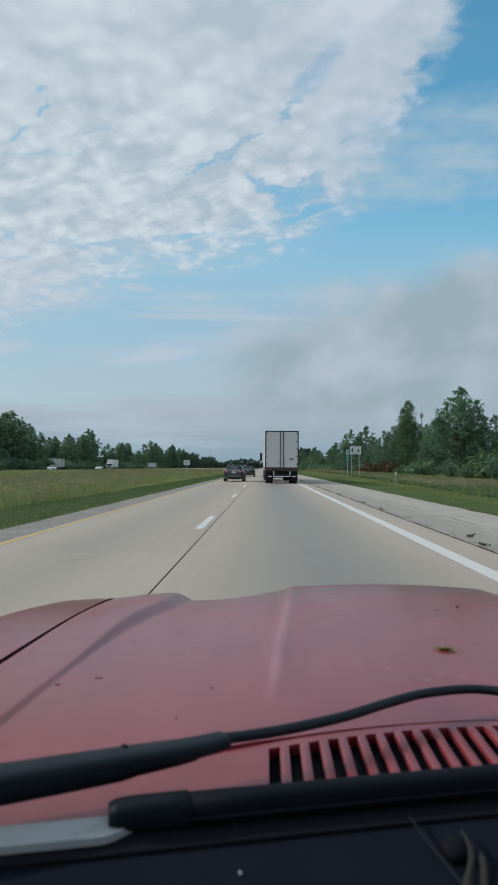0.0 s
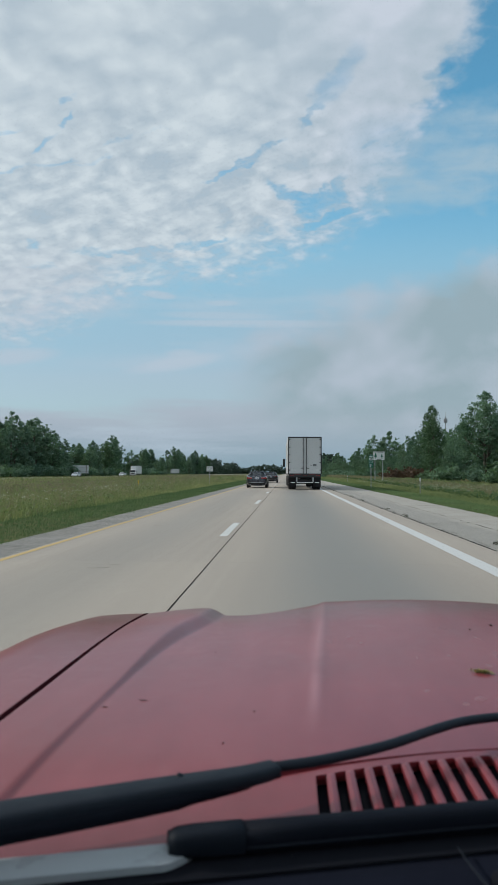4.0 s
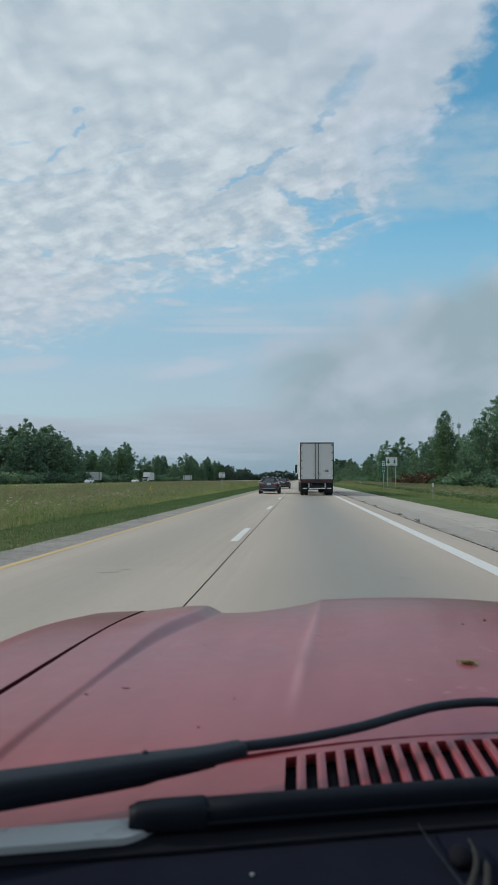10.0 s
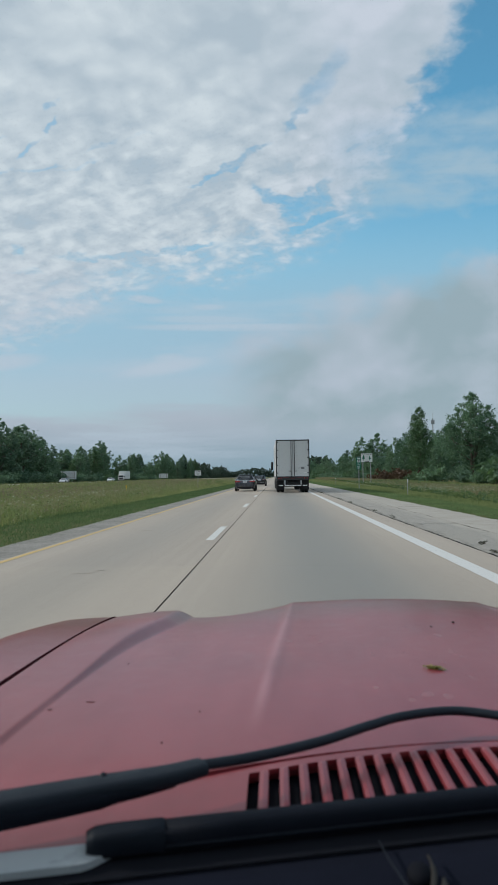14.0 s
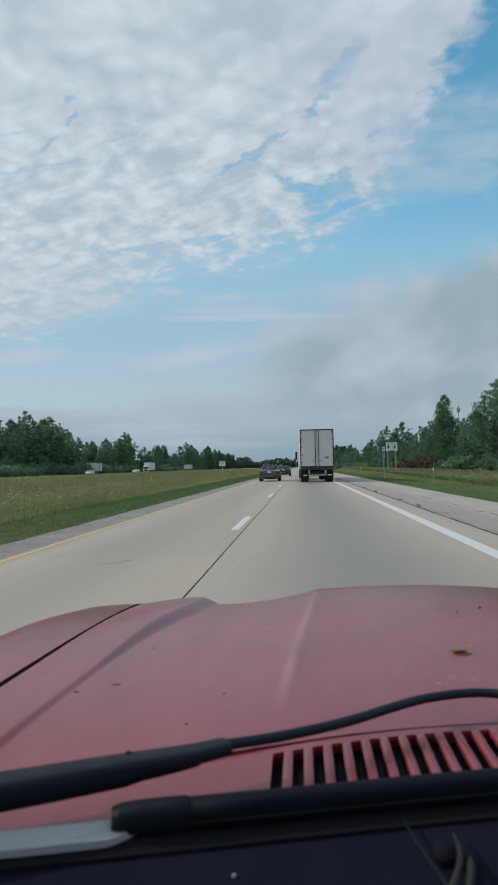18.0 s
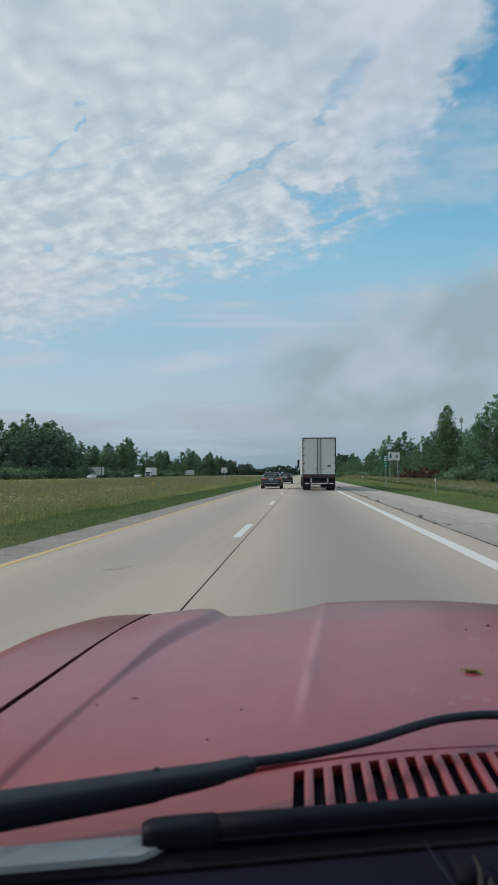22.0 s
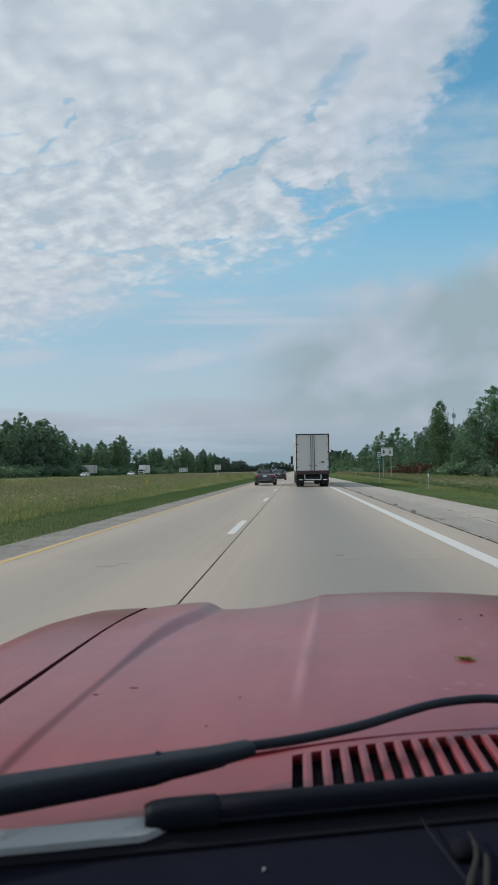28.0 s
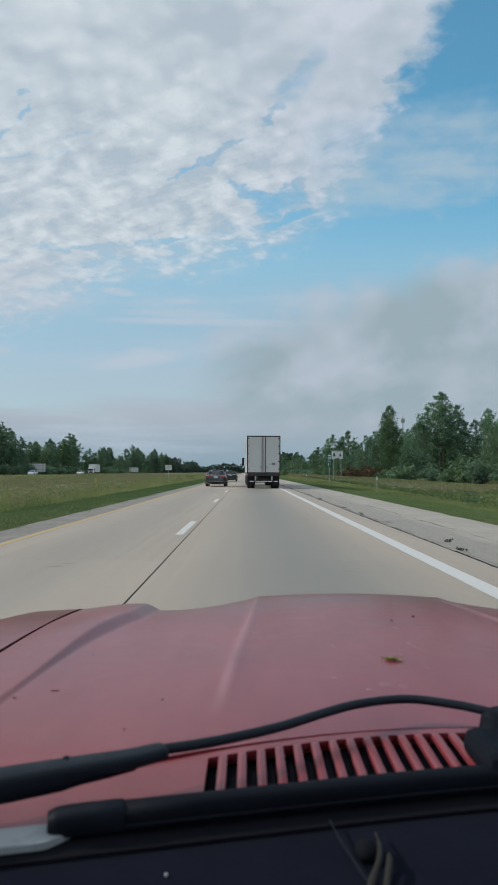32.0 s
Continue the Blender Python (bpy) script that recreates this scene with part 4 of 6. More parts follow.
def cowl_mesh():
    """Plate with slots cut through it."""
    bm = bmesh.new()
    cuts = sorted({round(v, 4) for v in [MID - 0.72 + 0.03 * k for k in range(14) if MID - 0.72 + 0.03 * k < -0.035] + [s for c in SLOTS for s in (c, c + SLOT_W)] + list(BARS) + [0.62, 0.68, 0.76, 0.86, 0.96, MID + 0.72]})
    lines = [None, 0.122, 0.118, 0.022, 0.016, 0.0015]
    def row_y(x, b):
        back = foot(x, -0.030)
        return back if b is None else max(cowl_y(x, b), back + 0.002 * (0.1 - b) * 10)
    grid = [[bm.verts.new((x, row_y(x, b), cowl_z(x, row_y(x, b)) + 0.0010 * (x in BARS and b in (0.118, 0.022)))) for b in lines] for x in cuts]
    opens = {round(c, 4) for c in SLOTS}
    for i, x in enumerate(cuts[:-1]):
        for j in range(len(lines) - 1):
            if round(x, 4) in opens and 1 <= j <= 3:
                continue
            bm.faces.new((grid[i][j], grid[i + 1][j], grid[i + 1][j + 1], grid[i][j + 1]))
    rim = [e for e in bm.edges if e.is_boundary]
    out = bmesh.ops.extrude_edge_only(bm, edges=rim)
    for v in [g for g in out["geom"] if isinstance(g, bmesh.types.BMVert)]:
        v.co.z -= 0.005
    bmesh.ops.recalc_face_normals(bm, faces=bm.faces[:])
    return bm


part("cowl_grille", cowl_mesh(), BONNET, own, "red cowl panel with a row of slots")
# flat sheet just below the slots, its black stands for their shaded depth
def slot_shade_mesh():
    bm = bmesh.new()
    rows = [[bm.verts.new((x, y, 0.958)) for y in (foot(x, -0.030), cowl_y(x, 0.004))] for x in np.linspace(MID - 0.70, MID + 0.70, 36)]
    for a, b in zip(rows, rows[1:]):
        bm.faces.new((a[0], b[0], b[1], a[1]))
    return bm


part("plenum", slot_shade_mesh(), SLOT_DARK, own, "near-black sheet under the slots, standing for the shade in them")

# windscreen foot: pale glass edge, rubber, then the dashboard
def strip(b0, b1, z0, z1, x0, x1, thick, n=40, taper=0.0):
    bm = bmesh.new()
    rows = []
    for x in np.linspace(x0, x1, n):
        near = b1 - (b1 - b0) * 0.92 * step(x, x1 - taper, x1) if taper else b1
        rows.append([bm.verts.new((x, foot(x, b), z)) for b, z in ((b0, z0), (near, z1), (near, z1 - thick), (b0, z0 - thick))])
    for a, b in zip(rows, rows[1:]):
        for k in range(4):
            bm.faces.new((a[k], a[(k + 1) % 4], b[(k + 1) % 4], b[k]))
    bm.faces.new(rows[0])
    bm.faces.new(rows[-1][::-1])
    bmesh.ops.recalc_face_normals(bm, faces=bm.faces[:])
    return bm


part("glass_edge", strip(-0.029, 0.001, 0.9732, 0.9722, MID - 0.70, -0.116, 0.006, 60, 0.040), GLASS_EDGE, own, "pale shining strip at the foot of the windscreen")
part("windscreen_seal", strip(-0.029, 0.0125, 0.9668, 0.9645, MID - 0.70, MID + 0.70, 0.012), SLOT_DARK, own, "black rubber seal at the foot of the windscreen")


def dash_z(x, y):
    return 0.925 + 0.0365 * step(y, 0.1, 0.46) - 0.10 * step(0.12 - y, 0.0, 0.2)


def dashboard_mesh():
    """Dashboard top, its far edge following the foot of the windscreen."""
    bm = bmesh.new()
    rows = []
    for x in np.linspace(MID - 0.68, MID + 0.68, 36):
        far = foot(x, 0.0105)
        ys = [-0.18 + (far + 0.18) * v for v in np.linspace(0, 1, 26)]
        rows.append([bm.verts.new((x, y, dash_z(x, y))) for y in ys] + [bm.verts.new((x, far + 0.002, 0.93))])
    for a, b in zip(rows, rows[1:]):
        for k in range(len(a) - 1):
            bm.faces.new((a[k], b[k], b[k + 1], a[k + 1]))
    bmesh.ops.recalc_face_normals(bm, faces=bm.faces[:])
    return bm


part("dashboard", dashboard_mesh(), VINYL, own, "dusty near-black dashboard top", True)
part("dash_seam", sweep(curve([(0.0850, 0.602, 0.9690), (0.0890, 0.575, 0.9685), (0.0955, 0.545, 0.9680), (0.1035, 0.512, 0.9665), (0.112, 0.485, 0.963)]), 0.0008, 6), CAP_PAINT, own, "thin grey seam on the dashboard")
part("clip", sweep(curve([(0.1215, 0.582, 0.968), (0.1205, 0.560, 0.9705), (0.1170, 0.540, 0.9700), (0.1090, 0.520, 0.968), (0.104, 0.508, 0.965)]), [0.0012] * 6 + [0.0024] * 12 + [0.0032] * 6 + [0.002], 8, 0.6), CLIP_BROWN, own, "tan clip curling round a button", True)
part("clip", sweep(curve([(0.1262, 0.550, 0.968), (0.1240, 0.535, 0.970), (0.1185, 0.515, 0.969), (0.113, 0.495, 0.966)]), [0.0016] * 4 + [0.0027] * 14 + [0.002], 8, 0.6), CLIP_BROWN, own, "tan clip end", True)
knob = bmesh.new()
bmesh.ops.create_uvsphere(knob, u_segments=18, v_segments=10, radius=0.0095, matrix=pose(0.1095, 0.556, 0.967) @ Matrix.Diagonal((1, 1.35, 0.8, 1)))
part("button", knob, SLOT_DARK, own, "round black button", True)
crumb = bmesh.new()
bmesh.ops.create_icosphere(crumb, subdivisions=1, radius=0.0017, matrix=pose(-0.0497, 0.528, 0.9630))
tagged(part("crumb", crumb, GLASS_EDGE), "pale crumb lying on the dashboard", "crumb")

# wipers
wiper = thing("wiper", "weathered black windscreen wiper lying across the cowl", "wiper", "windscreen wipers")
ARM = [(-0.072, 0.668, 1.003), (-0.02, 0.690, 1.003), (0.045, 0.732, 1.002), (0.10, 0.780, 1.001), (0.145, 0.812, 1.001), (0.205, 0.830, 1.001), (0.258, 0.810, 1.001), (0.298, 0.790, 0.998)]
part("arm", sweep(curve(ARM), 0.0062, 10, 0.8), WIPER_PAINT, wiper, "", True)
blade_line = [(-0.47, 0.470, 1.000), (-0.30, 0.553, 1.002), (-0.222, 0.588, 1.003), (-0.15, 0.622, 1.003), (-0.10, 0.645, 1.003), (-0.069, 0.666, 1.003)]
part("holder", sweep(curve(blade_line), [0.0195 - 0.00028 * k for k in range(31)], 16, 0.54, boxy=0.5), WIPER_PAINT, wiper, "thick dark grey wiper holder", True)
part("blade", sweep(curve([(-0.47, 0.462, 0.994), (-0.25, 0.564, 0.996), (-0.14, 0.618, 0.998), (-0.09, 0.648, 1.000)]), [0.010] * 12 + [0.008] * 6 + [0.004], 8, 0.9), RUBBER, wiper, "worn black rubber blade", True)
part("clip", box((-0.158, 0.624, 1.003), (-0.149, 0.632, 1.0128), 0.003), WIPER_PAINT, wiper)
piv = bmesh.new()
bmesh.ops.create_cone(piv, cap_ends=True, segments=20, radius1=0.034, radius2=0.026, depth=0.05, matrix=pose(0.300, 0.762, 0.985))
bmesh.ops.bevel(piv, geom=[e for e in piv.edges if abs(e.verts[0].co.z - e.verts[1].co.z) < 1e-4], offset=0.008, segments=2, affect="EDGES")
part("pivot_cap", piv, RUBBER, wiper, "", True)
part("bracket", box((0.245, 0.66, 0.968), (0.335, 0.75, 1.000), 0.012, 2), RUBBER, wiper)

wiper2 = thing("wiper", "black parked wiper with a blunt end cap at the windscreen foot", "wiper", "windscreen wipers")
def rest(x, back, z):
    return (x, foot(x, back), z)
BAR = [rest(x, -0.020, 0.977) for x in np.linspace(-0.10, 0.80, 14)]
part("blade", sweep(BAR, 0.0120, 16, 0.95, boxy=0.65), RUBBER, wiper2, "", True)
part("end_cap", sweep([rest(x, -0.020, 0.978) for x in (-0.152, -0.155, -0.148, -0.135, -0.115, -0.094, -0.093)], [0.004, 0.0085, 0.0115, 0.0126, 0.0128, 0.0128, 0.011], 16, 0.90, boxy=0.6), CAP_PAINT, wiper2, "blunt rounded end cap", True)
# highlight along the blade's lower edge, made as a thin grey strip
part("blade_edge", sweep([rest(x, -0.0065, 0.9745) for x in np.linspace(-0.09, 0.80, 22)], 0.0011, 6), CAP_PAINT, wiper2, "thin grey strip standing for the highlight on the blade's edge", True)

# what lies on the bonnet
moss = bmesh.new()
r = random.Random(3)
for k in range(260):
    q = r.gauss(0, 0.0055)
    a = Vector((0.248 + q, 1.123 - 0.5 * q + r.gauss(0, 0.0022), bonnet_z(0.248, 1.123) + r.uniform(0.0, 0.0045)))
    d = Vector((r.uniform(-1, 1), r.uniform(-1, 1), r.uniform(-0.1, 0.6))).normalized() * r.uniform(0.002, 0.006)
    w = Vector((-d.y, d.x, 0.2 * d.z)).normalized() * 0.0016
    moss.faces.new([moss.verts.new(p) for p in (a - w, a + w, a + d)])
tagged(part("moss_scrap", moss, MOSS), "dry greenish scrap of moss lying on the bonnet", "moss")


def speck(bm, x, y, a, b, turn, r):
    n = 9
    bm.faces.new([bm.verts.new((x + math.cos(turn) * a * c - math.sin(turn) * b * s, y + math.sin(turn) * a * c + math.cos(turn) * b * s, bonnet_z(x + math.cos(turn) * a * c, y + b * s) + 0.0018))
                  for k, (c, s) in enumerate([(math.cos(2 * math.pi * i / n) * r.uniform(0.7, 1.2), math.sin(2 * math.pi * i / n) * r.uniform(0.7, 1.2)) for i in range(n)])])


r = random.Random(21)
for k in range(22):
    pale = bmesh.new()
    speck(pale, r.uniform(0.0, 0.50), r.uniform(0.90, 1.55), r.uniform(0.003, 0.009), r.uniform(0.007, 0.018), r.uniform(-0.3, 0.3), r)
    spot = part("pale_spot", pale, DUST, bonnet)
    spot.visible_shadow = False
for x, y, a, b in ((0.385, 1.56, 0.009, 0.009), (0.325, 1.50, 0.005, 0.007), (-0.255, 1.21, 0.002, 0.003), (-0.30, 0.93, 0.010, 0.0014), (-0.255, 0.965, 0.015, 0.0013), (-0.13, 0.80, 0.003, 0.002), (-0.19, 1.30, 0.002, 0.004), (-0.10, 0.92, 0.003, 0.002), (-0.05, 1.35, 0.002, 0.003)):
    dark = bmesh.new()
    bmesh.ops.create_icosphere(dark, subdivisions=2, radius=1.0)
    for v in dark.verts:
        w = r.uniform(0.3, 0.52)
        v.co = (x + v.co.x * a * w, y + v.co.y * b * 1.6 * w, bonnet_z(x, y) + 0.0006 + v.co.z * min(a, b) * 0.85 * w)
    part("dark_speck", dark, SPECK, bonnet)

# the rest of the car round the camera
def body_panel(name, pts, mat, label="", thick=0.03):
    """A flat or slightly bent panel of quads given by rows of points, made solid."""
    bm = bmesh.new()
    grid = [[bm.verts.new(p) for p in row] for row in pts]
    for a, b in zip(grid, grid[1:]):
        for j in range(len(a) - 1):
            bm.faces.new((a[j], a[j + 1], b[j + 1], b[j]))
    bmesh.ops.recalc_face_normals(bm, faces=bm.faces[:])
    bmesh.ops.solidify(bm, geom=bm.faces[:], thickness=thick)
    return part(name, bm, mat, own, label, True)


body_panel("roof", [[(MID + s * w, y, z - 0.05 * abs(s) ** 3) for s in (-1, -0.6, 0, 0.6, 1)] for y, z, w in ((-0.12, 1.415, 0.60), (-0.5, 1.455, 0.62), (-1.1, 1.46, 0.63), (-1.6, 1.40, 0.60))], BONNET)
# unseen lining, added so the roof throws no red light on the dashboard
LINING = plain("grey_headlining_cloth", (0.20, 0.205, 0.22), 0.95, spots=0.1, scale=30, spec=0.1)
body_panel("headlining", [[(MID + t * w * 0.97, y, z - 0.034 - 0.05 * abs(t) ** 3) for t in (-1, -0.6, 0, 0.6, 1)] for y, z, w in ((-0.12, 1.412, 0.60), (-0.5, 1.452, 0.62), (-1.1, 1.457, 0.63), (-1.6, 1.397, 0.60))], LINING, "unseen grey cloth headlining", 0.008)
for side in (-1, 1):
    body_panel("door", [[(MID + side * w, y, z) for z, w in ((0.25, 0.86), (0.55, 0.92), (0.90, 0.90))] for y in (0.28, -0.3, -0.85)], BONNET)
    body_panel("rear_wing", [[(MID + side * w, y, z) for z, w in ((0.28, 0.86), (0.55, 0.92), (0.90, 0.88))] for y in (-0.87, -1.5, -2.2, -2.6)], BONNET)
    part("pillar", sweep([(MID + side * 0.74, 0.33, 0.93), (MID + side * 0.60, -0.14, 1.40)], 0.03, 8), BONNET, own)
    part("pillar", sweep([(MID + side * 0.74, -2.0, 0.90), (MID + side * 0.60, -1.6, 1.38)], 0.04, 8), BONNET, own)
    part("pillar", sweep([(MID + side * 0.84, -0.86, 0.88), (MID + side * 0.62, -0.86, 1.41)], 0.03, 8), BONNET, own)
    for y in (1.45, -1.75):
        w = bmesh.new()
        bmesh.ops.create_cone(w, cap_ends=True, segments=28, radius1=0.31, radius2=0.31, depth=0.19, matrix=pose(MID + side * 0.80, y, 0.31, 0, 90, 0))
        bmesh.ops.bevel(w, geom=[e for e in w.edges if len(e.link_faces) == 2 and e.calc_face_angle(0) > 1], offset=0.03, segments=2, affect="EDGES")
        wheel = part("wheel", w, TYRE, own)
        h = bmesh.new()
        bmesh.ops.create_cone(h, cap_ends=True, segments=20, radius1=0.19, radius2=0.15, depth=0.05, matrix=pose(MID + side * 0.89, y, 0.31, 0, 90 * side, 0))
        part("rim", h, RIM, wheel)
body_panel("boot_lid", [[(MID + s * 0.86, y, z) for s in (-1, 0, 1)] for y, z in ((-2.0, 0.92), (-2.55, 0.89), (-2.66, 0.45))], BONNET)
body_panel("nose", [[(MID + s * 0.80, y - 0.09 * s * s, z) for s in (-1, -0.5, 0, 0.5, 1)] for y, z in ((2.13, 0.82), (2.20, 0.60), (2.18, 0.35))], BONNET)
part("bumper", box((MID - 0.88, 2.10, 0.38), (MID + 0.88, 2.28, 0.56), 0.05, 3), BLACK_PLASTIC, own)
part("floor_pan", box((MID - 0.80, -2.4, 0.20), (MID + 0.80, 0.3, 0.26), 0.02), BLACK_PLASTIC, own)
part("seat_row", box((MID - 0.62, -1.0, 0.28), (MID + 0.62, -0.45, 1.05), 0.08, 3), VINYL, own, "dark seats")
for side in (-1, 1):
    for y0, y1 in ((0.22, -0.80), (-0.92, -1.85)):
        win = body_panel("side_window", [[(MID + side * (0.885 - 0.22 * v), y0 - (0.30 * v if y0 > 0 else 0.0), 0.91 + 0.47 * v), (MID + side * (0.885 - 0.22 * v), y1 + (0.0 if y0 > 0 else 0.25 * v), 0.91 + 0.47 * v)] for v in (0.0, 0.5, 1.0)], PANE, "", 0.004)
        win.visible_shadow = False
back = body_panel("rear_window", [[(MID + s * (0.72 - 0.12 * v), -2.02 + 0.42 * v, 0.925 + 0.46 * v) for s in (-1, 0, 1)] for v in (0.0, 0.5, 1.0)], PANE, "", 0.004)
back.visible_shadow = False
glass = bmesh.new()
rows = []
for v in np.linspace(0, 1, 10):
    row = []
    for u in np.linspace(-1, 1, 17):
        w = 0.69 + (0.58 - 0.69) * v
        y0 = foot(MID + u * 0.69, 0.02)
        row.append(glass.verts.new((MID + u * w, y0 + (-0.13 - 0.10 * u * u - y0) * v, 0.955 + (1.405 - 0.955) * v + 0.05 * math.sin(math.pi * v) - 0.02 * u * u * v)))
    rows.append(row)
for a, b in zip(rows, rows[1:]):
    for j in range(16):
        glass.faces.new((a[j], a[j + 1], b[j + 1], b[j]))
pane = part("windscreen", glass, PANE, own, "clear curved windscreen", True)
pane.visible_shadow = False

# ---- the lorry ahead ----


def wheel_set(parent, x, y, r, width, rim_side, rim_r):
    """A tyre with rounded shoulders, and its rim a level deeper."""
    bm = bmesh.new()
    prof = [(-0.5, 0.62), (-0.5, 0.90), (-0.40, 0.98), (-0.2, 1.0), (0.2, 1.0), (0.40, 0.98), (0.5, 0.90), (0.5, 0.62)]
    n = 28
    rings = [[bm.verts.new((x + a * width, y + r * b * math.cos(2 * math.pi * k / n), r + r * b * math.sin(2 * math.pi * k / n))) for k in range(n)] for a, b in prof]
    for a, b in zip(rings, rings[1:] + rings[:1]):
        for k in range(n):
            bm.faces.new((a[k], a[(k + 1) % n], b[(k + 1) % n], b[k]))
    bmesh.ops.recalc_face_normals(bm, faces=bm.faces[:])
    tyre = part("wheel", bm, TYRE, parent, "", True)
    bm = bmesh.new()
    bmesh.ops.create_cone(bm, cap_ends=True, segments=24, radius1=rim_r, radius2=rim_r * 0.9, depth=width * 0.5, matrix=pose(x + rim_side * width * 0.2, y, r, 0, 90 * rim_side, 0))
    for k in range(10):
        a = 2 * math.pi * k / 10
        solid(bm, (x + rim_side * width * 0.44 - 0.012, y + 0.55 * rim_r * math.cos(a) - 0.03, r + 0.55 * rim_r * math.sin(a) - 0.03), (x + rim_side * width * 0.44 + 0.012, y + 0.55 * rim_r * math.cos(a) + 0.03, r + 0.55 * rim_r * math.sin(a) + 0.03))
    part("rim", bm, RIM, tyre)
    return tyre


def lorry():
    """Semi-trailer with two barn doors at the back, and the tractor in front. Its rear stands at y = 0, its middle at x = 0."""
    root = thing("articulated_lorry", "white box semi-trailer lorry with closed barn doors driving ahead", "lorry")
    W, L, Z0, Z1 = 1.30, 16.0, 1.22, 4.11
    t = 0.04
    for s in (-1, 1):
        bm = box((min(s * W, s * (W - t)), 0.12, Z0), (max(s * W, s * (W - t)), L, Z1), 0.008)
        for k in range(26):
            y = 0.45 + k * 0.6
            solid(bm, (min(s * W, s * (W + 0.006)), y, Z0 + 0.12), (max(s * W, s * (W + 0.006)), y + 0.035, Z1 - 0.12))
        part("side_wall", bm, TRAILER, root, "white panelled trailer side")
        part("side_rail", box((min(s * W, s * (W + 0.02)), 0.1, Z0 - 0.06), (max(s * W, s * (W + 0.02)), L, Z0 + 0.10), 0.006), STEEL, root)
        for k in range(12):
            part("side_tape", box((min(s * (W + 0.021), s * (W + 0.024)), 0.6 + k * 1.2, Z0 - 0.02), (max(s * (W + 0.021), s * (W + 0.024)), 0.9 + k * 1.2, Z0 + 0.04)), REFLECT_RED, root)
    part("roof", box((-W, 0.1, Z1), (W, L, Z1 + 0.03), 0.008), TRAILER, root)
    part("front_wall", box((-W + t, L - 0.05, Z0), (W - t, L - 0.002, Z1 - 0.002)), TRAILER, root)
    part("floor", box((-W + t, 0.12, Z0 - 0.14), (W - t, L - 0.06, Z0), 0.005), BLACK_STEEL, root)
    # dark rear frame
    fr = box((-W - 0.015, -0.02, Z0 - 0.02), (-W + 0.055, 0.12, Z1 + 0.04), 0.01)
    solid(fr, (W - 0.055, -0.02, Z0 - 0.02), (W + 0.015, 0.12, Z1 + 0.04), 0.01)
    solid(fr, (-W + 0.056, -0.02, Z1 - 0.04), (W - 0.056, 0.12, Z1 + 0.04), 0.01)
    solid(fr, (-W + 0.056, -0.03, Z0 - 0.26), (W - 0.056, 0.12, Z0 + 0.05), 0.01)
    part("rear_frame", fr, BLACK_STEEL, root, "dark steel door frame")
    for s in (-1, 1):
        door = part("door", box((min(s * 0.012, s * (W - 0.060)), 0.0, Z0 + 0.04), (max(s * 0.012, s * (W - 0.060)), 0.05, Z1 - 0.045), 0.012), TRAILER_DOOR, root, "white barn door, closed")
        for x in (0.13,):
            part("lock_rod", sweep([(s * x, -0.035, Z0 - 0.02), (s * x, -0.035, Z1 - 0.05)], 0.024, 8), BLACK_STEEL, door)
            hd = box((s * x - 0.03, -0.05, Z0 + 0.42), (s * x + 0.03, -0.02, Z0 + 0.50), 0.004)
            solid(hd, (min(s * x, s * (x + 0.20)), -0.062, Z0 + 0.44), (max(s * x, s * (x + 0.20)), -0.045, Z0 + 0.48), 0.004)
            part("lock_handle", hd, BLACK_STEEL, door)
        for k in range(5):
            z = Z0 + 0.28 + k * 0.60
            part("hinge", box((min(s * (W - 0.16), s * (W - 0.02)), -0.035, z), (max(s * (W - 0.16), s * (W - 0.02)), -0.018, z + 0.07), 0.004), BLACK_STEEL, door)
    label_plate = box((0.62, -0.008, 1.83), (0.92, -0.001, 2.02))
    part("notice", label_plate, STEEL, root, "grey notice on the door")
    bars = bmesh.new()
    for k in range(3):
        solid(bars, (0.66, -0.012, 1.86 + 0.05 * k), (0.88, -0.009, 1.885 + 0.05 * k))
    solid(bars, (0.44, -0.006, 1.90), (0.58, -0.002, 1.93))
    part("print_bars", bars, BLACK_PLASTIC, root)
    for x in (-1.10, -0.85, 0.85, 1.03):
        part("white_tape", box((x, -0.012, Z0 + 0.30), (x + 0.16, -0.002, Z0 + 0.35)), WHITE_TAPE, root)
    for x in (-1.10, -0.92, -0.10, 0.0, 0.10, 0.92, 1.10):
        part("tail_light", sweep([(x, -0.045, Z0 - 0.09), (x, -0.025, Z0 - 0.09)], 0.05 if abs(x) > 0.5 else 0.028, 12), RED_LAMP, root)
    part("red_tape", box((-0.80, -0.036, Z0 - 0.06), (-0.30, -0.031, Z0 - 0.01)), REFLECT_RED, root)
    part("red_tape", box((0.30, -0.036, Z0 - 0.06), (0.80, -0.031, Z0 - 0.01)), REFLECT_RED, root)
    # underride guard, chassis, axles
    g = box((-1.06, -0.02, 0.50), (1.06, 0.10, 0.62), 0.012)
    for x in (-0.64, 0.64):
        part("guard_post", box((x - 0.06, -0.034, 0.621), (x + 0.06, 0.09, Z0 - 0.262), 0.008), STEEL, root, "bare grey steel guard post")
    for x in (-0.95, -0.48, 0.0, 0.48, 0.95):
        part("guard_tape", box((x - 0.16, -0.026, 0.53), (x + 0.16, -0.021, 0.59)), WHITE_TAPE, root)
    part("underride_guard", g, BLACK_STEEL, root, "dark steel underride bar")
    part("number_plate", box((-0.30, -0.03, 0.53), (0.30, -0.022, 0.585), 0.003), WHITE_TAPE, root)
    for x in (-0.5, 0.5):
        part("chassis_rail", box((x - 0.06, 0.4, 0.72), (x + 0.06, 6.2, Z0 - 0.142), 0.01), BLACK_STEEL, root)
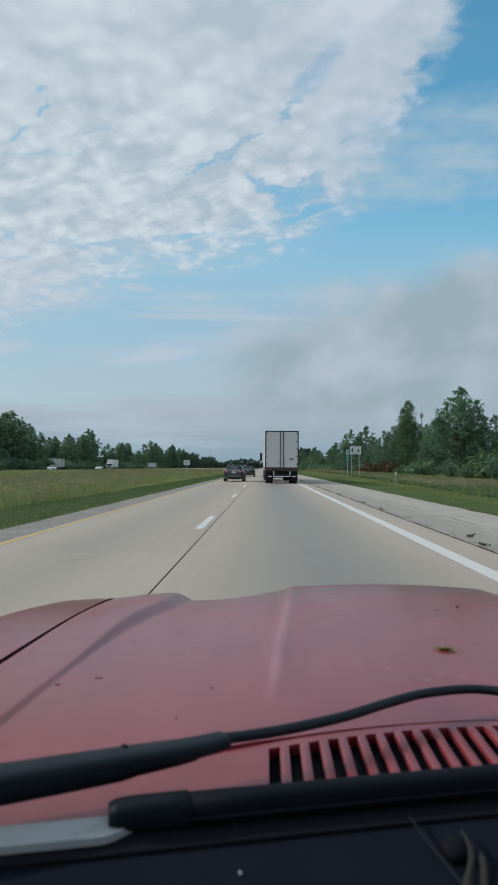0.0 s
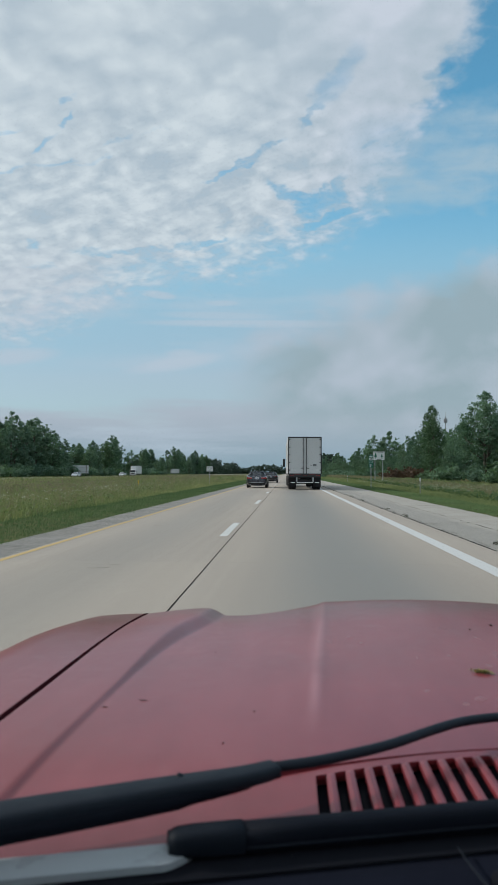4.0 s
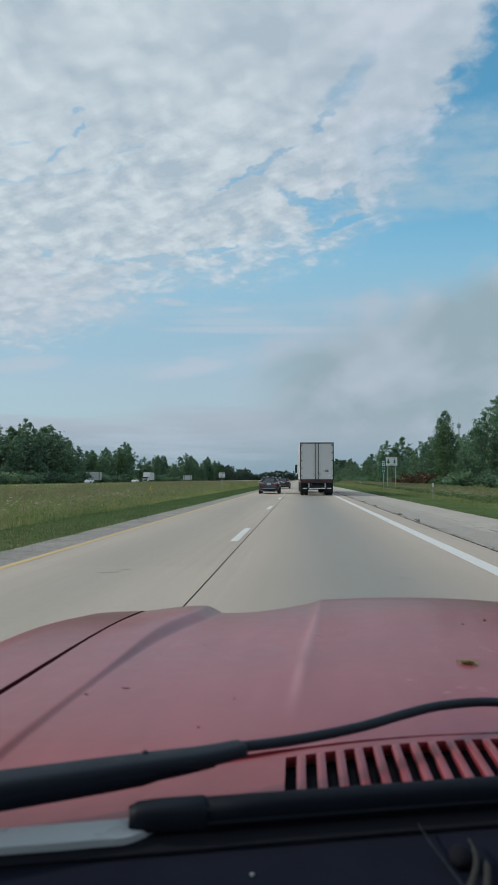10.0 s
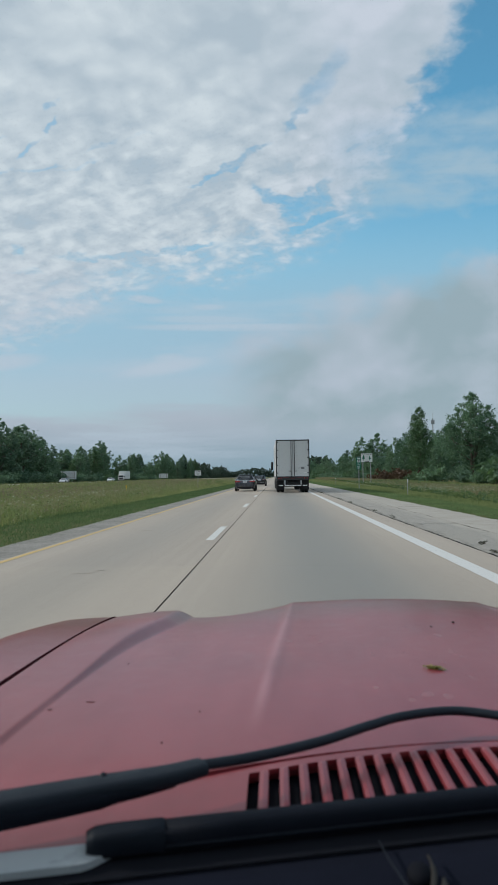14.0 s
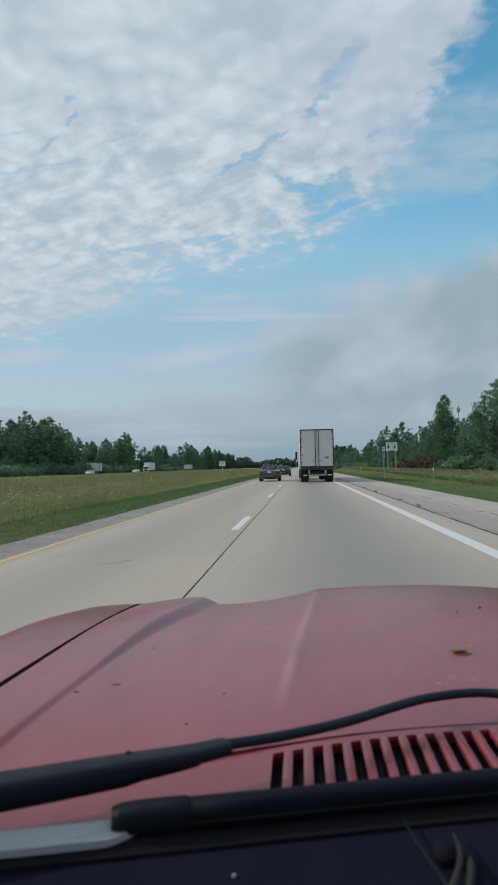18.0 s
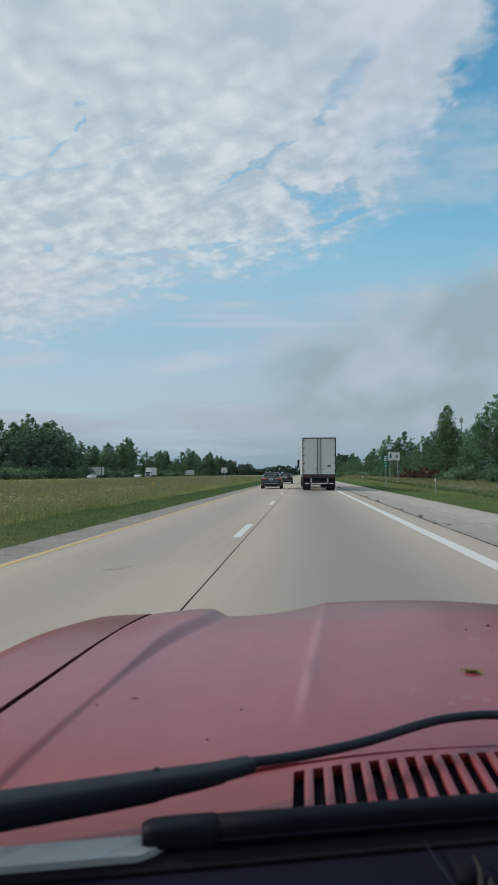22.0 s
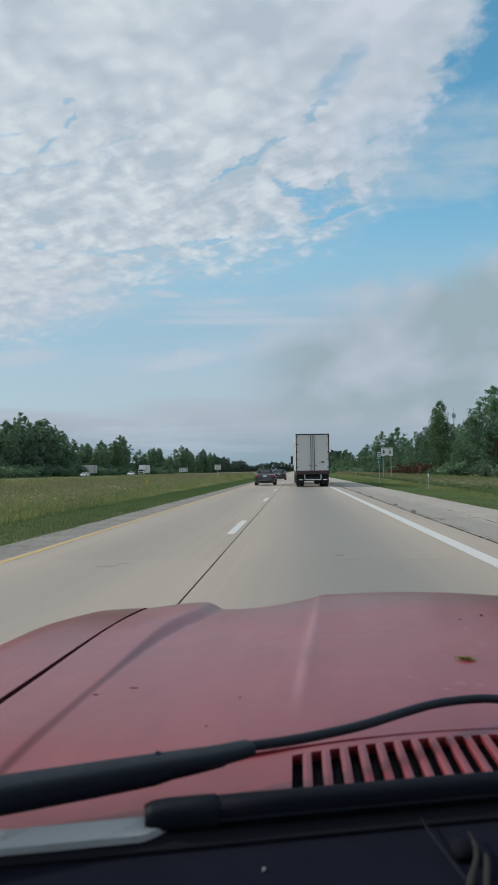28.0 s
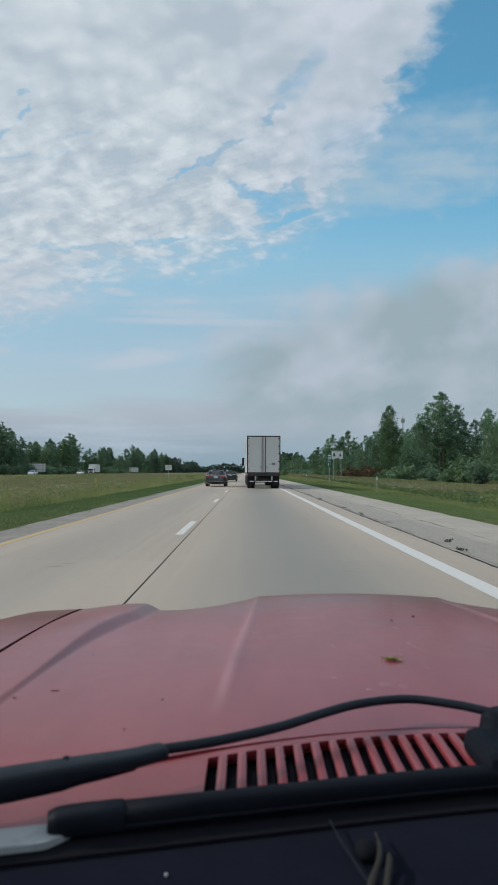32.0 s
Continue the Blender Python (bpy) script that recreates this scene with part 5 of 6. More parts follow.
    for y in (1.35, 2.65):
        part("axle", sweep([(-1.05, y, 0.52), (1.05, y, 0.52)], 0.08, 10), BLACK_STEEL, root)
        for s in (-1, 1):
            for x in (0.82, 1.13):
                wheel_set(root, s * x, y, 0.51, 0.27, s, 0.28)
    for s in (-1, 1):
        part("mud_flap", box((s * 0.97 - 0.31, 0.72, 0.22), (s * 0.97 + 0.31, 0.735, 0.97), 0.004), BLACK_PLASTIC, root)
        part("landing_leg", box((s * 0.7 - 0.06, 11.2, 0.35), (s * 0.7 + 0.06, 11.35, Z0 - 0.142), 0.01), BLACK_STEEL, root)
    part("air_tank", sweep([(-0.42, 0.55, 0.82), (0.42, 0.55, 0.82)], 0.14, 14), BLACK_STEEL, root)
    part("slider_frame", box((-0.62, 0.3, 0.62), (0.62, 3.4, 0.80), 0.02), BLACK_STEEL, root)
    # tractor
    part("cab", box((-1.18, L + 0.9, 1.0), (1.18, L + 3.4, 3.75), 0.22, 4), WHITE_PAINT, root, "white tractor cab", True)
    part("bonnet", box((-1.0, L + 3.3, 0.9), (1.0, L + 5.4, 2.1), 0.25, 4), WHITE_PAINT, root, "", True)
    part("frame", box((-0.45, L - 3.6, 0.80), (0.45, L + 5.2, 0.975), 0.02), BLACK_STEEL, root)
    for s in (-1, 1):
        mir = part("wing_mirror", box((s * 1.46 - 0.11, L + 3.5, 1.95), (s * 1.46 + 0.11, L + 3.62, 2.80), 0.04, 2), BLACK_PLASTIC, root, "tall black wing mirror", True)
        part("mirror_arm", sweep([(s * 1.15, L + 3.4, 2.7), (s * 1.40, L + 3.55, 2.7)], 0.025, 8), BLACK_STEEL, mir)
        for y in (L - 2.6, L - 1.3):
            wheel_set(root, s * 0.93, y, 0.51, 0.50, s, 0.28)
        wheel_set(root, s * 1.05, L + 4.2, 0.51, 0.30, s, 0.28)
        part("exhaust_stack", sweep([(s * 1.0, L + 0.75, 1.2), (s * 1.0, L + 0.75, 3.95)], 0.075, 12), CHROME, root)
    return root


truck = lorry()
truck.matrix_basis = pose(1.32, 55.0, 0.0, 0, 0, 0.8)


# ---- saloon cars ----


def saloon(name, label, paint, red=RED_LAMP, length=4.85, width=0.925, height=1.46):
    """A four-door saloon, its rear bumper at y = 0, its middle at x = 0."""
    root = thing(name, label, "car")
    L, Wd, H = length, width, height
    # stations along the car: y, half width at the sill, at the belt, heights of the underside, sill, belt and deck
    st = [(0.00, 0.70, 0.74, 0.34, 0.44, 0.80, 0.93), (0.05, 0.82, 0.84, 0.26, 0.40, 0.86, 1.02), (0.22, 0.88, 0.88, 0.20, 0.34, 0.92, 1.075), (0.62, 0.91, 0.90, 0.18, 0.30, 0.95, 1.06),
          (1.10, 0.925, 0.91, 0.17, 0.28, 0.96, 1.04), (2.0, 0.92, 0.905, 0.17, 0.27, 0.95, 1.01), (3.0, 0.92, 0.90, 0.17, 0.27, 0.93, 0.99), (3.55, 0.925, 0.90, 0.17, 0.29, 0.91, 0.985),
          (4.15, 0.91, 0.86, 0.18, 0.32, 0.84, 0.90), (4.60, 0.84, 0.78, 0.20, 0.36, 0.72, 0.79), (4.80, 0.72, 0.66, 0.24, 0.38, 0.62, 0.66), (4.85, 0.62, 0.58, 0.30, 0.42, 0.56, 0.58)]
    bm = bmesh.new()
    rings = []
    for y, ws, wb, z0, z1, z2, z3 in st:
        half = [(0.0, z0), (ws * 0.85, z0), (ws * 0.98, z1), (ws, (z1 + z2) * 0.5), (wb, z2), (wb * 0.93, z2 + (z3 - z2) * 0.6), (wb * 0.74, z3), (0.0, z3 + 0.01)]
        pts = half + [(-x, z) for x, z in half[-2:0:-1]]
        rings.append([bm.verts.new((x * Wd / 0.925, y * L / 4.85, z)) for x, z in pts])
    n = len(rings[0])
    for a, b in zip(rings, rings[1:]):
        for k in range(n):
            bm.faces.new((a[k], a[(k + 1) % n], b[(k + 1) % n], b[k]))
    bm.faces.new(rings[0])
    bm.faces.new(rings[-1][::-1])
    bmesh.ops.recalc_face_normals(bm, faces=bm.faces[:])
    body = part("body", bm, paint, root, "", True)
    mod = body.modifiers.new("round", "SUBSURF")
    mod.levels = mod.render_levels = 1
    # greenhouse: roof, pillars and panes
    R = [(0.62, 1.03, 0.70), (1.38, H - 0.06, 0.56), (1.75, H - 0.01, 0.575), (2.3, H, 0.58), (2.75, H - 0.05, 0.56), (3.55, 0.97, 0.72)]
    bm = bmesh.new()
    rows = [[bm.verts.new((u * w, y, z - 0.045 * u * u)) for u in (-1, -0.5, 0, 0.5, 1)] for y, z, w in R[1:5]]
    for a, b in zip(rows, rows[1:]):
        for j in range(4):
            bm.faces.new((a[j], a[j + 1], b[j + 1], b[j]))
    bmesh.ops.solidify(bm, geom=bm.faces[:], thickness=0.03)
    part("roof", bm, paint, root, "", True)
    for nm, a, b in (("rear_window", R[0], R[1]), ("windscreen", R[5], R[4])):
        bm = bmesh.new()
        rws = [[bm.verts.new((u * (a[2] + (b[2] - a[2]) * v) * 0.97, a[0] + (b[0] - a[0]) * v, a[1] + (b[1] - a[1]) * v + 0.03 * math.sin(math.pi * v) - 0.03 * u * u)) for u in (-1, -0.5, 0, 0.5, 1)] for v in (0, 0.33, 0.66, 1)]
        for p, q in zip(rws, rws[1:]):
            for j in range(4):
                bm.faces.new((p[j], p[j + 1], q[j + 1], q[j]))
        bmesh.ops.solidify(bm, geom=bm.faces[:], thickness=0.006)
        part(nm, bm, DARK_GLASS, root, "dark sloping glass reflecting the clouds", True)
    for s in (-1, 1):
        def side_pane(nm, q):
            bm = bmesh.new()
            vs = [bm.verts.new((s * x, y, z)) for x, y, z in q]
            bm.faces.new(vs)
            bmesh.ops.solidify(bm, geom=bm.faces[:], thickness=0.008)
            bmesh.ops.recalc_face_normals(bm, faces=bm.faces[:])
            return part(nm, bm, DARK_GLASS, root)
        side_pane("side_window", [(0.86, 1.05, 1.0), (0.87, 2.05, 1.0), (0.60, 2.05, H - 0.075), (0.59, 1.62, H - 0.085)])
        side_pane("side_window", [(0.87, 2.12, 1.0), (0.86, 3.15, 0.985), (0.60, 2.62, H - 0.075), (0.60, 2.12, H - 0.07)])
        part("window_trim", sweep(curve([(s * 0.875, 0.98, 0.995), (s * 0.60, 1.52, H - 0.07), (s * 0.605, 2.1, H - 0.05), (s * 0.60, 2.66, H - 0.07), (s * 0.868, 3.25, 0.98)], 4), 0.011, 6), CHROME, root, "chrome window line")
        part("pillar", sweep([(s * 0.75, 0.66, 1.02), (s * 0.575, 1.40, H - 0.085)], [0.06, 0.045], 8), paint, root)
        part("pillar", sweep([(s * 0.74, 3.50, 0.965), (s * 0.575, 2.74, H - 0.08)], 0.035, 8), paint, root)
        part("pillar", sweep([(s * 0.865, 2.085, 0.98), (s * 0.60, 2.085, H - 0.06)], 0.022, 8), BLACK_PLASTIC, root)
        lamp = box((min(s * 0.40, s * 0.86), -0.010, 0.80), (max(s * 0.40, s * 0.86), 0.09, 0.935), 0.02, 2)
        lamp = part("tail_light", lamp, red, root, "red wrap-round tail light", True)
        part("reversing_light", box((min(s * 0.42, s * 0.72), -0.013, 0.915), (max(s * 0.42, s * 0.72), 0.05, 0.955), 0.01), CLEAR_LAMP, lamp)
        mir = part("wing_mirror", box((min(s * 0.94, s * 1.10), 2.95, 0.98), (max(s * 0.94, s * 1.10), 3.07, 1.11), 0.035, 2), paint, root, "", True)
        part("mirror_glass", box((min(s * 0.96, s * 1.08), 2.944, 1.0), (max(s * 0.96, s * 1.08), 2.949, 1.09)), CHROME, mir)
        part("door_handle", box((min(s * 0.905, s * 0.935), 1.55, 0.86), (max(s * 0.905, s * 0.935), 1.72, 0.885), 0.008), CHROME, root)
        part("door_handle", box((min(s * 0.905, s * 0.935), 2.55, 0.85), (max(s * 0.905, s * 0.935), 2.72, 0.875), 0.008), CHROME, root)
        for y in (1.02, 3.80):
            wheel_set(root, s * 0.82, y, 0.335, 0.22, s, 0.23)
            arch = bmesh.new()
            sweep([(s * 0.90, y + 0.40 * math.cos(a), 0.335 + 0.40 * math.sin(a)) for a in [math.pi * k / 12 for k in range(13)]], 0.035, 6, bm=arch)
            part("wheel_arch", arch, BLACK_PLASTIC, root)
        part("exhaust", sweep([(s * 0.55, -0.01, 0.27), (s * 0.55, 0.2, 0.27)], 0.04, 10), STEEL, root)
    part("boot_strip", box((-0.55, -0.016, 0.925), (0.55, 0.02, 0.955), 0.008), CHROME, root, "chrome strip across the boot")
    part("spoiler", box((-0.62, 0.06, 1.085), (0.62, 0.24, 1.115), 0.012, 2), paint, root)
    plate = part("number_plate", box((-0.17, -0.024, 0.76), (0.17, -0.005, 0.905), 0.004), PLATE, root)
    pb = bmesh.new()
    solid(pb, (-0.12, -0.027, 0.81), (-0.02, -0.0245, 0.86))
    solid(pb, (0.02, -0.027, 0.81), (0.12, -0.0245, 0.86))
    part("print_bars", pb, PLATE_BAR, plate)
    part("badge", box((-0.045, -0.006, 0.975), (0.045, 0.02, 1.03), 0.012), CHROME, root)
    part("rear_diffuser", box((-0.70, -0.012, 0.30), (0.70, 0.12, 0.44), 0.03, 2), BLACK_PLASTIC, root)
    part("bumper_strip", box((-0.62, -0.018, 0.455), (0.62, 0.01, 0.475), 0.004), CHROME, root)
    part("roof_fin", sweep([(0, 1.48, H - 0.02), (0, 1.60, H + 0.05), (0, 1.66, H - 0.01)], [0.012, 0.012, 0.02], 6), paint, root)
    return root


grey_car = saloon("saloon_car", "dark grey four-door saloon car in the passing lane", GREY_PAINT)
grey_car.matrix_basis = pose(-2.72, 61.0, 0.0)
dark_car = saloon("saloon_car", "small black saloon car far ahead in the passing lane", BLACK_PAINT, DARK_LAMP)
dark_car.matrix_basis = pose(-2.25, 94.0, 0.0)
white_car = saloon("saloon_car", "white saloon car coming along the opposite carriageway", WHITE_PAINT)
white_car.matrix_basis = pose(-58.0, 246.0, 0.02, 0, 0, 180)
copy_thing(white_car, pose(-62.0, 205.0, 0.02, 0, 0, 180))


def box_van():
    """A white box lorry facing the camera, its front bumper at y = 0."""
    root = thing("box_lorry", "white box lorry coming along the opposite carriageway", "lorry")
    part("cargo_box", box((-1.25, 2.3, 1.0), (1.25, 10.5, 3.9), 0.05, 2), TRAILER, root)
    part("cab", box((-1.05, 0.1, 0.55), (1.05, 2.2, 2.55), 0.22, 3), WHITE_PAINT, root, "", True)
    part("windscreen", box((-0.92, 0.06, 1.55), (0.92, 0.12, 2.25), 0.02), DARK_GLASS, root)
    part("grille", box((-0.75, 0.05, 0.75), (0.75, 0.11, 1.25), 0.02), BLACK_PLASTIC, root)
    part("bumper", box((-1.08, -0.02, 0.42), (1.08, 0.18, 0.68), 0.04, 2), STEEL, root)
    part("chassis", box((-0.5, 0.5, 0.62), (0.5, 10.3, 0.99), 0.02), BLACK_STEEL, root)
    for s in (-1, 1):
        part("headlight", box((s * 0.88 - 0.13, 0.04, 0.85), (s * 0.88 + 0.13, 0.12, 1.05), 0.03, 2), CLEAR_LAMP, root)
        part("wing_mirror", box((s * 1.25 - 0.09, 0.6, 1.6), (s * 1.25 + 0.09, 0.7, 2.1), 0.03), BLACK_PLASTIC, root)
        for y in (1.2, 8.2):
            wheel_set(root, s * 0.95, y, 0.46, 0.28, s, 0.26)
    return root


van = box_van()
van.matrix_basis = pose(-58.5, 262.0, 0.02)

# ---- trees ----


def leaf_cloud(centres, radii, count, size, seed, flat=0.9):
    """Quads scattered through clumps: corners and faces of a crown with gaps."""
    g = np.random.default_rng(seed)
    c = np.repeat(np.asarray(centres), count, axis=0)
    r = np.repeat(np.asarray(radii), count)[:, None]
    d = g.normal(size=c.shape)
    d /= np.linalg.norm(d, axis=1, keepdims=True)
    p = c + d * r * (g.random((len(c), 1)) ** 0.45) * np.array([1, 1, flat])
    a = g.normal(size=p.shape)
    a /= np.linalg.norm(a, axis=1, keepdims=True)
    b = np.cross(a, d + 0.6 * g.normal(size=p.shape))
    b /= np.linalg.norm(b, axis=1, keepdims=True) + 1e-9
    s = size * (0.6 + 0.8 * g.random((len(p), 1)))
    a, b = a * s, b * s * 0.62
    v = np.stack([p - a, p - 0.15 * a - b, p + a, p - 0.1 * a + b], axis=1).reshape(-1, 3)
    return v, np.arange(len(v)).reshape(-1, 4)


def tree_parts(kind, seed):
    """Trunk with tapered limbs, and the lobes of the crown that they carry: x, y, foot, top, radius."""
    r = random.Random(seed)
    H = {"broad": 15.0, "oval": 14.0, "poplar": 16.0, "open": 16.0}[kind]
    spread = {"broad": 5.6, "oval": 4.5, "poplar": 3.3, "open": 5.6}[kind]
    low = {"broad": 0.01, "oval": 0.0, "poplar": 0.01, "open": 0.10}[kind]
    bm = bmesh.new()
    lean = Vector((r.uniform(-0.4, 0.4), r.uniform(-0.4, 0.4), 0))
    ts = (0, 0.08, 0.25, 0.45, 0.65, 0.85, 1)
    stem = [Vector((lean.x * t * t + 0.12 * math.sin(5 * t + seed), lean.y * t * t, H * 0.90 * t)) for t in ts]
    base = H * 0.019
    sweep(stem, [base * 1.35, base, base * 0.85, base * 0.62, base * 0.42, base * 0.22, base * 0.06], 8, bm=bm)
    lobes = [(lean.x * 0.5, lean.y * 0.5, low * H, H, spread * (0.66 if kind == "broad" else 0.74))]
    count = {"broad": 11, "oval": 8, "poplar": 6, "open": 12}[kind]
    for k in range(count):
        a = k * 2.4 + r.uniform(-0.4, 0.4)
        d = spread * r.uniform(0.38, 0.72)
        wide = spread * r.uniform(0.30, 0.46)
        top = H * (r.uniform(0.70, 1.0) - 0.28 * (d / spread) ** 2)
        foot_z = max(low, low + r.uniform(-0.12, 0.34)) * H
        if kind == "open":
            foot_z, wide = max(low * H, top - H * r.uniform(0.26, 0.42)), wide * 0.92
        cx, cy = d * math.cos(a), d * math.sin(a)
        lobes.append((cx, cy, foot_z, top, wide))
        i = 1 + k % 4
        root = stem[i]
        tip = Vector((cx, cy, max(root.z + 0.8, foot_z + 0.72 * (top - foot_z))))
        mid = root.lerp(tip, 0.5) + Vector((0.18 * cx, 0.18 * cy, -0.04 * H))
        sweep([root, mid, tip], [base * 0.42, base * 0.28, base * 0.07], 6, bm=bm)
        for q in range(2):
            twig = tip + Vector((r.gauss(0, 0.5) * wide, r.gauss(0, 0.5) * wide, r.uniform(0.1, 0.9)))
            sweep([mid.lerp(tip, 0.4 + 0.3 * q), twig], [base * 0.16, base * 0.04], 5, bm=bm)
    return bm, lobes


def crown_leaves(lobes, n, size, seed, tuft=0.34):
    """Small leaves in tufts over pointed lobes, thicker outside, with dents and gaps between the tufts."""
    g = np.random.default_rng(seed)
    lob = np.asarray(lobes)
    weight = lob[:, 4] * (lob[:, 3] - lob[:, 2])
    m = n // 14
    pick = g.choice(len(lob), m, p=weight / weight.sum())
    cx, cy, z0, z1, rad = lob[pick].T
    t = g.random(m) ** 0.9
    shape = 1.95 * (t + 0.02) ** 0.42 * np.maximum(0.0, 1.0 - t) ** 0.70
    a = 2 * np.pi * g.random(m)
    dent = 1 + 0.20 * np.sin(3 * a + 6 * t + pick) + 0.16 * np.sin(5 * a - 13 * t + 2.1 * pick)
    out = np.where(g.random(m) < 0.72, 0.80 + 0.25 * g.random(m), 0.75 * g.random(m))
    tufts = np.stack([cx + np.cos(a) * rad * shape * dent * out, cy + np.sin(a) * rad * shape * dent * out, z0 + (z1 - z0) * t], axis=1)
    c = tufts[g.integers(0, m, n)]
    d = g.normal(size=(n, 3))
    p = c + d * tuft * np.array([1.0, 1.0, 0.85]) * (0.5 + 0.5 * g.random((n, 1)))
    p[:, 2] = np.maximum(p[:, 2], 0.06)
    u = g.normal(size=p.shape)
    u /= np.linalg.norm(u, axis=1, keepdims=True)
    w = np.cross(u, d)
    w /= np.linalg.norm(w, axis=1, keepdims=True) + 1e-9
    s = size * (0.6 + 0.8 * g.random((n, 1)))
    u, w = u * s, w * s * 0.62
    v = np.stack([p - u, p - 0.15 * u - w, p + u, p - 0.1 * u + w], axis=1).reshape(-1, 3)
    return v, np.arange(len(v)).reshape(-1, 4)


def tree(kind, seed, leaf, label, count=5000, size=0.275):
    root = thing("tree", label, "tree", "roadside trees")
    bm, lobes = tree_parts(kind, seed)
    part("trunk", bm, BARK, root, "", True)
    v, f = crown_leaves(lobes, count, size, seed)
    crown = new("crown", fast_mesh("crown", v, f, leaf))
    crown.parent = root
    return root


KINDS = {
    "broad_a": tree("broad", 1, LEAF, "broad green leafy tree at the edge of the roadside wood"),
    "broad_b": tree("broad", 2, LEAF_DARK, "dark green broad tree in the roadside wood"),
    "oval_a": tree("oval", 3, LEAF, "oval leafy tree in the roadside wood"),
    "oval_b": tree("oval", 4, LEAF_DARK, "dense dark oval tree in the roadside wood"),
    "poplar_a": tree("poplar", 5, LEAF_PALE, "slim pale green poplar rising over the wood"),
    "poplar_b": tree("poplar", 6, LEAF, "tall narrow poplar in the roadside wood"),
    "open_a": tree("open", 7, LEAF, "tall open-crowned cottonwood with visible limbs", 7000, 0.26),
}
FINE = {
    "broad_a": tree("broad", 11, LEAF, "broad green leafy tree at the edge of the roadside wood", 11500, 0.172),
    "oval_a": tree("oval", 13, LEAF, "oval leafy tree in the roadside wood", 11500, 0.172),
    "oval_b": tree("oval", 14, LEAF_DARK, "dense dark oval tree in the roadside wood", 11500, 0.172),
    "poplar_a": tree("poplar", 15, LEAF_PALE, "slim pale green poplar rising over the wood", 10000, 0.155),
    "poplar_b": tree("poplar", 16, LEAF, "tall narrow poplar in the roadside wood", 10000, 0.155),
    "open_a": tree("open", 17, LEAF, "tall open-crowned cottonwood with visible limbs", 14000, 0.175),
}
FINE["broad_b"] = FINE["broad_a"]
for k, key in enumerate(("broad_a", "oval_a", "oval_b", "poplar_a", "poplar_b", "open_a")):
    FINE[key].matrix_basis = pose(118 + 9 * k, -160 - 6 * (k % 3), ground_z(118 + 9 * k, -160 - 6 * (k % 3)) - 0.12)
for k, (key, ob) in enumerate(KINDS.items()):
    ob.matrix_basis = pose(118 + 9 * k, -120 - 6 * (k % 3), ground_z(118 + 9 * k, -120 - 6 * (k % 3)) - 0.12)      # the first of each kind stands behind, off the road


def put_tree(key, x, y, height, seed, wide=1.0):
    base = {"broad_a": 15.0, "broad_b": 15.0, "oval_a": 14.0, "oval_b": 14.0, "poplar_a": 16.0, "poplar_b": 16.0, "open_a": 16.0}[key]
    s = height / base
    turn = (seed * 77.7) % 360
    return copy_thing((FINE if 0 < x < 41 and y < 170 else KINDS)[key], pose(x, y, ground_z(x, y) - 0.05, 0, 0, turn) @ Matrix.Diagonal((s * wide, s * wide, s, 1)))


def bush(kind_label, leaf, seed, reach=2.4, tall=3.0):
    root = thing("bush", kind_label, "bush", "roadside bushes")
    r = random.Random(seed)
    bm = bmesh.new()
    c, rad = [], []
    for k in range(13):
        a, d = r.uniform(0, 6.28), reach * math.sqrt(r.random())
        h = tall * (1 - 0.5 * (d / reach) ** 2) * r.uniform(0.55, 1.0)
        tip = Vector((math.cos(a) * d, math.sin(a) * d, h - 0.35))
        sweep([(0.25 * math.cos(a), 0.25 * math.sin(a), 0), tip * 0.55, tip], [0.05, 0.03, 0.012], 5, bm=bm)
        for f in (1.0, 0.62, 0.3):
            c.append(tuple(tip * f + Vector((0, 0, 0.12))))
            rad.append(r.uniform(0.55, 0.95))
    part("stems", bm, BARK, root)
    v, f = leaf_cloud(c, rad, 30, 0.20, seed)
    crown = new("foliage", fast_mesh("foliage", v, f, leaf))
    crown.parent = root
    return root


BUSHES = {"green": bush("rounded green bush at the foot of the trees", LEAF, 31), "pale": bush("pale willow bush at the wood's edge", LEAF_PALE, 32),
          "dark": bush("dark green bush under the trees", LEAF_DARK, 33), "red": bush("reddish brown brush at the wood's edge", LEAF_RED, 34, 2.8, 2.6)}
for k, ob in enumerate(BUSHES.values()):
    ob.matrix_basis = pose(118 + 8 * k, -140, ground_z(118 + 8 * k, -140) - 0.12)


def put_bush(key, x, y, height, seed, wide=1.0):
    s = height / 3.0
    return copy_thing(BUSHES[key], pose(x, y, ground_z(x, y) - 0.05, 0, 0, (seed * 61.3) % 360) @ Matrix.Diagonal((s * wide, s * wide, s, 1)))


r = random.Random(5)
# right-hand wood: a ragged row some thirty metres from the lane
RIGHT = ("oval_a", "poplar_b", "broad_a", "oval_b", "poplar_a", "oval_a", "broad_b", "poplar_a")
y, k = 60.0, 0
while y < 620:
    hgt = 9.9 + 2.4 * math.sin(y * 0.05 + 2.2) * math.exp(-y / 400) + r.uniform(-2.2, 2.4)
    hgt *= 0.80 + 0.24 * math.sin(y * 0.085 + 0.4)
    put_tree(RIGHT[(k * 5 + k // 3) % 8], max(19.5, 37.0 - 0.062 * (y - 70)) + r.uniform(-2, 3), y, max(6.0, hgt), k, r.uniform(0.85, 1.15))
    if r.random() < 0.65 and y < 330:
        put_tree(RIGHT[(k * 3 + 1) % 8], max(27.0, 45.0 - 0.062 * (y - 70)) + r.uniform(-2, 3), y + r.uniform(0, 4), max(6.0, hgt + r.uniform(-1.5, 2.0)), k + 50, 1.1)
    y += r.uniform(4.6, 8.5) * (1 + y / 500)
    k += 1
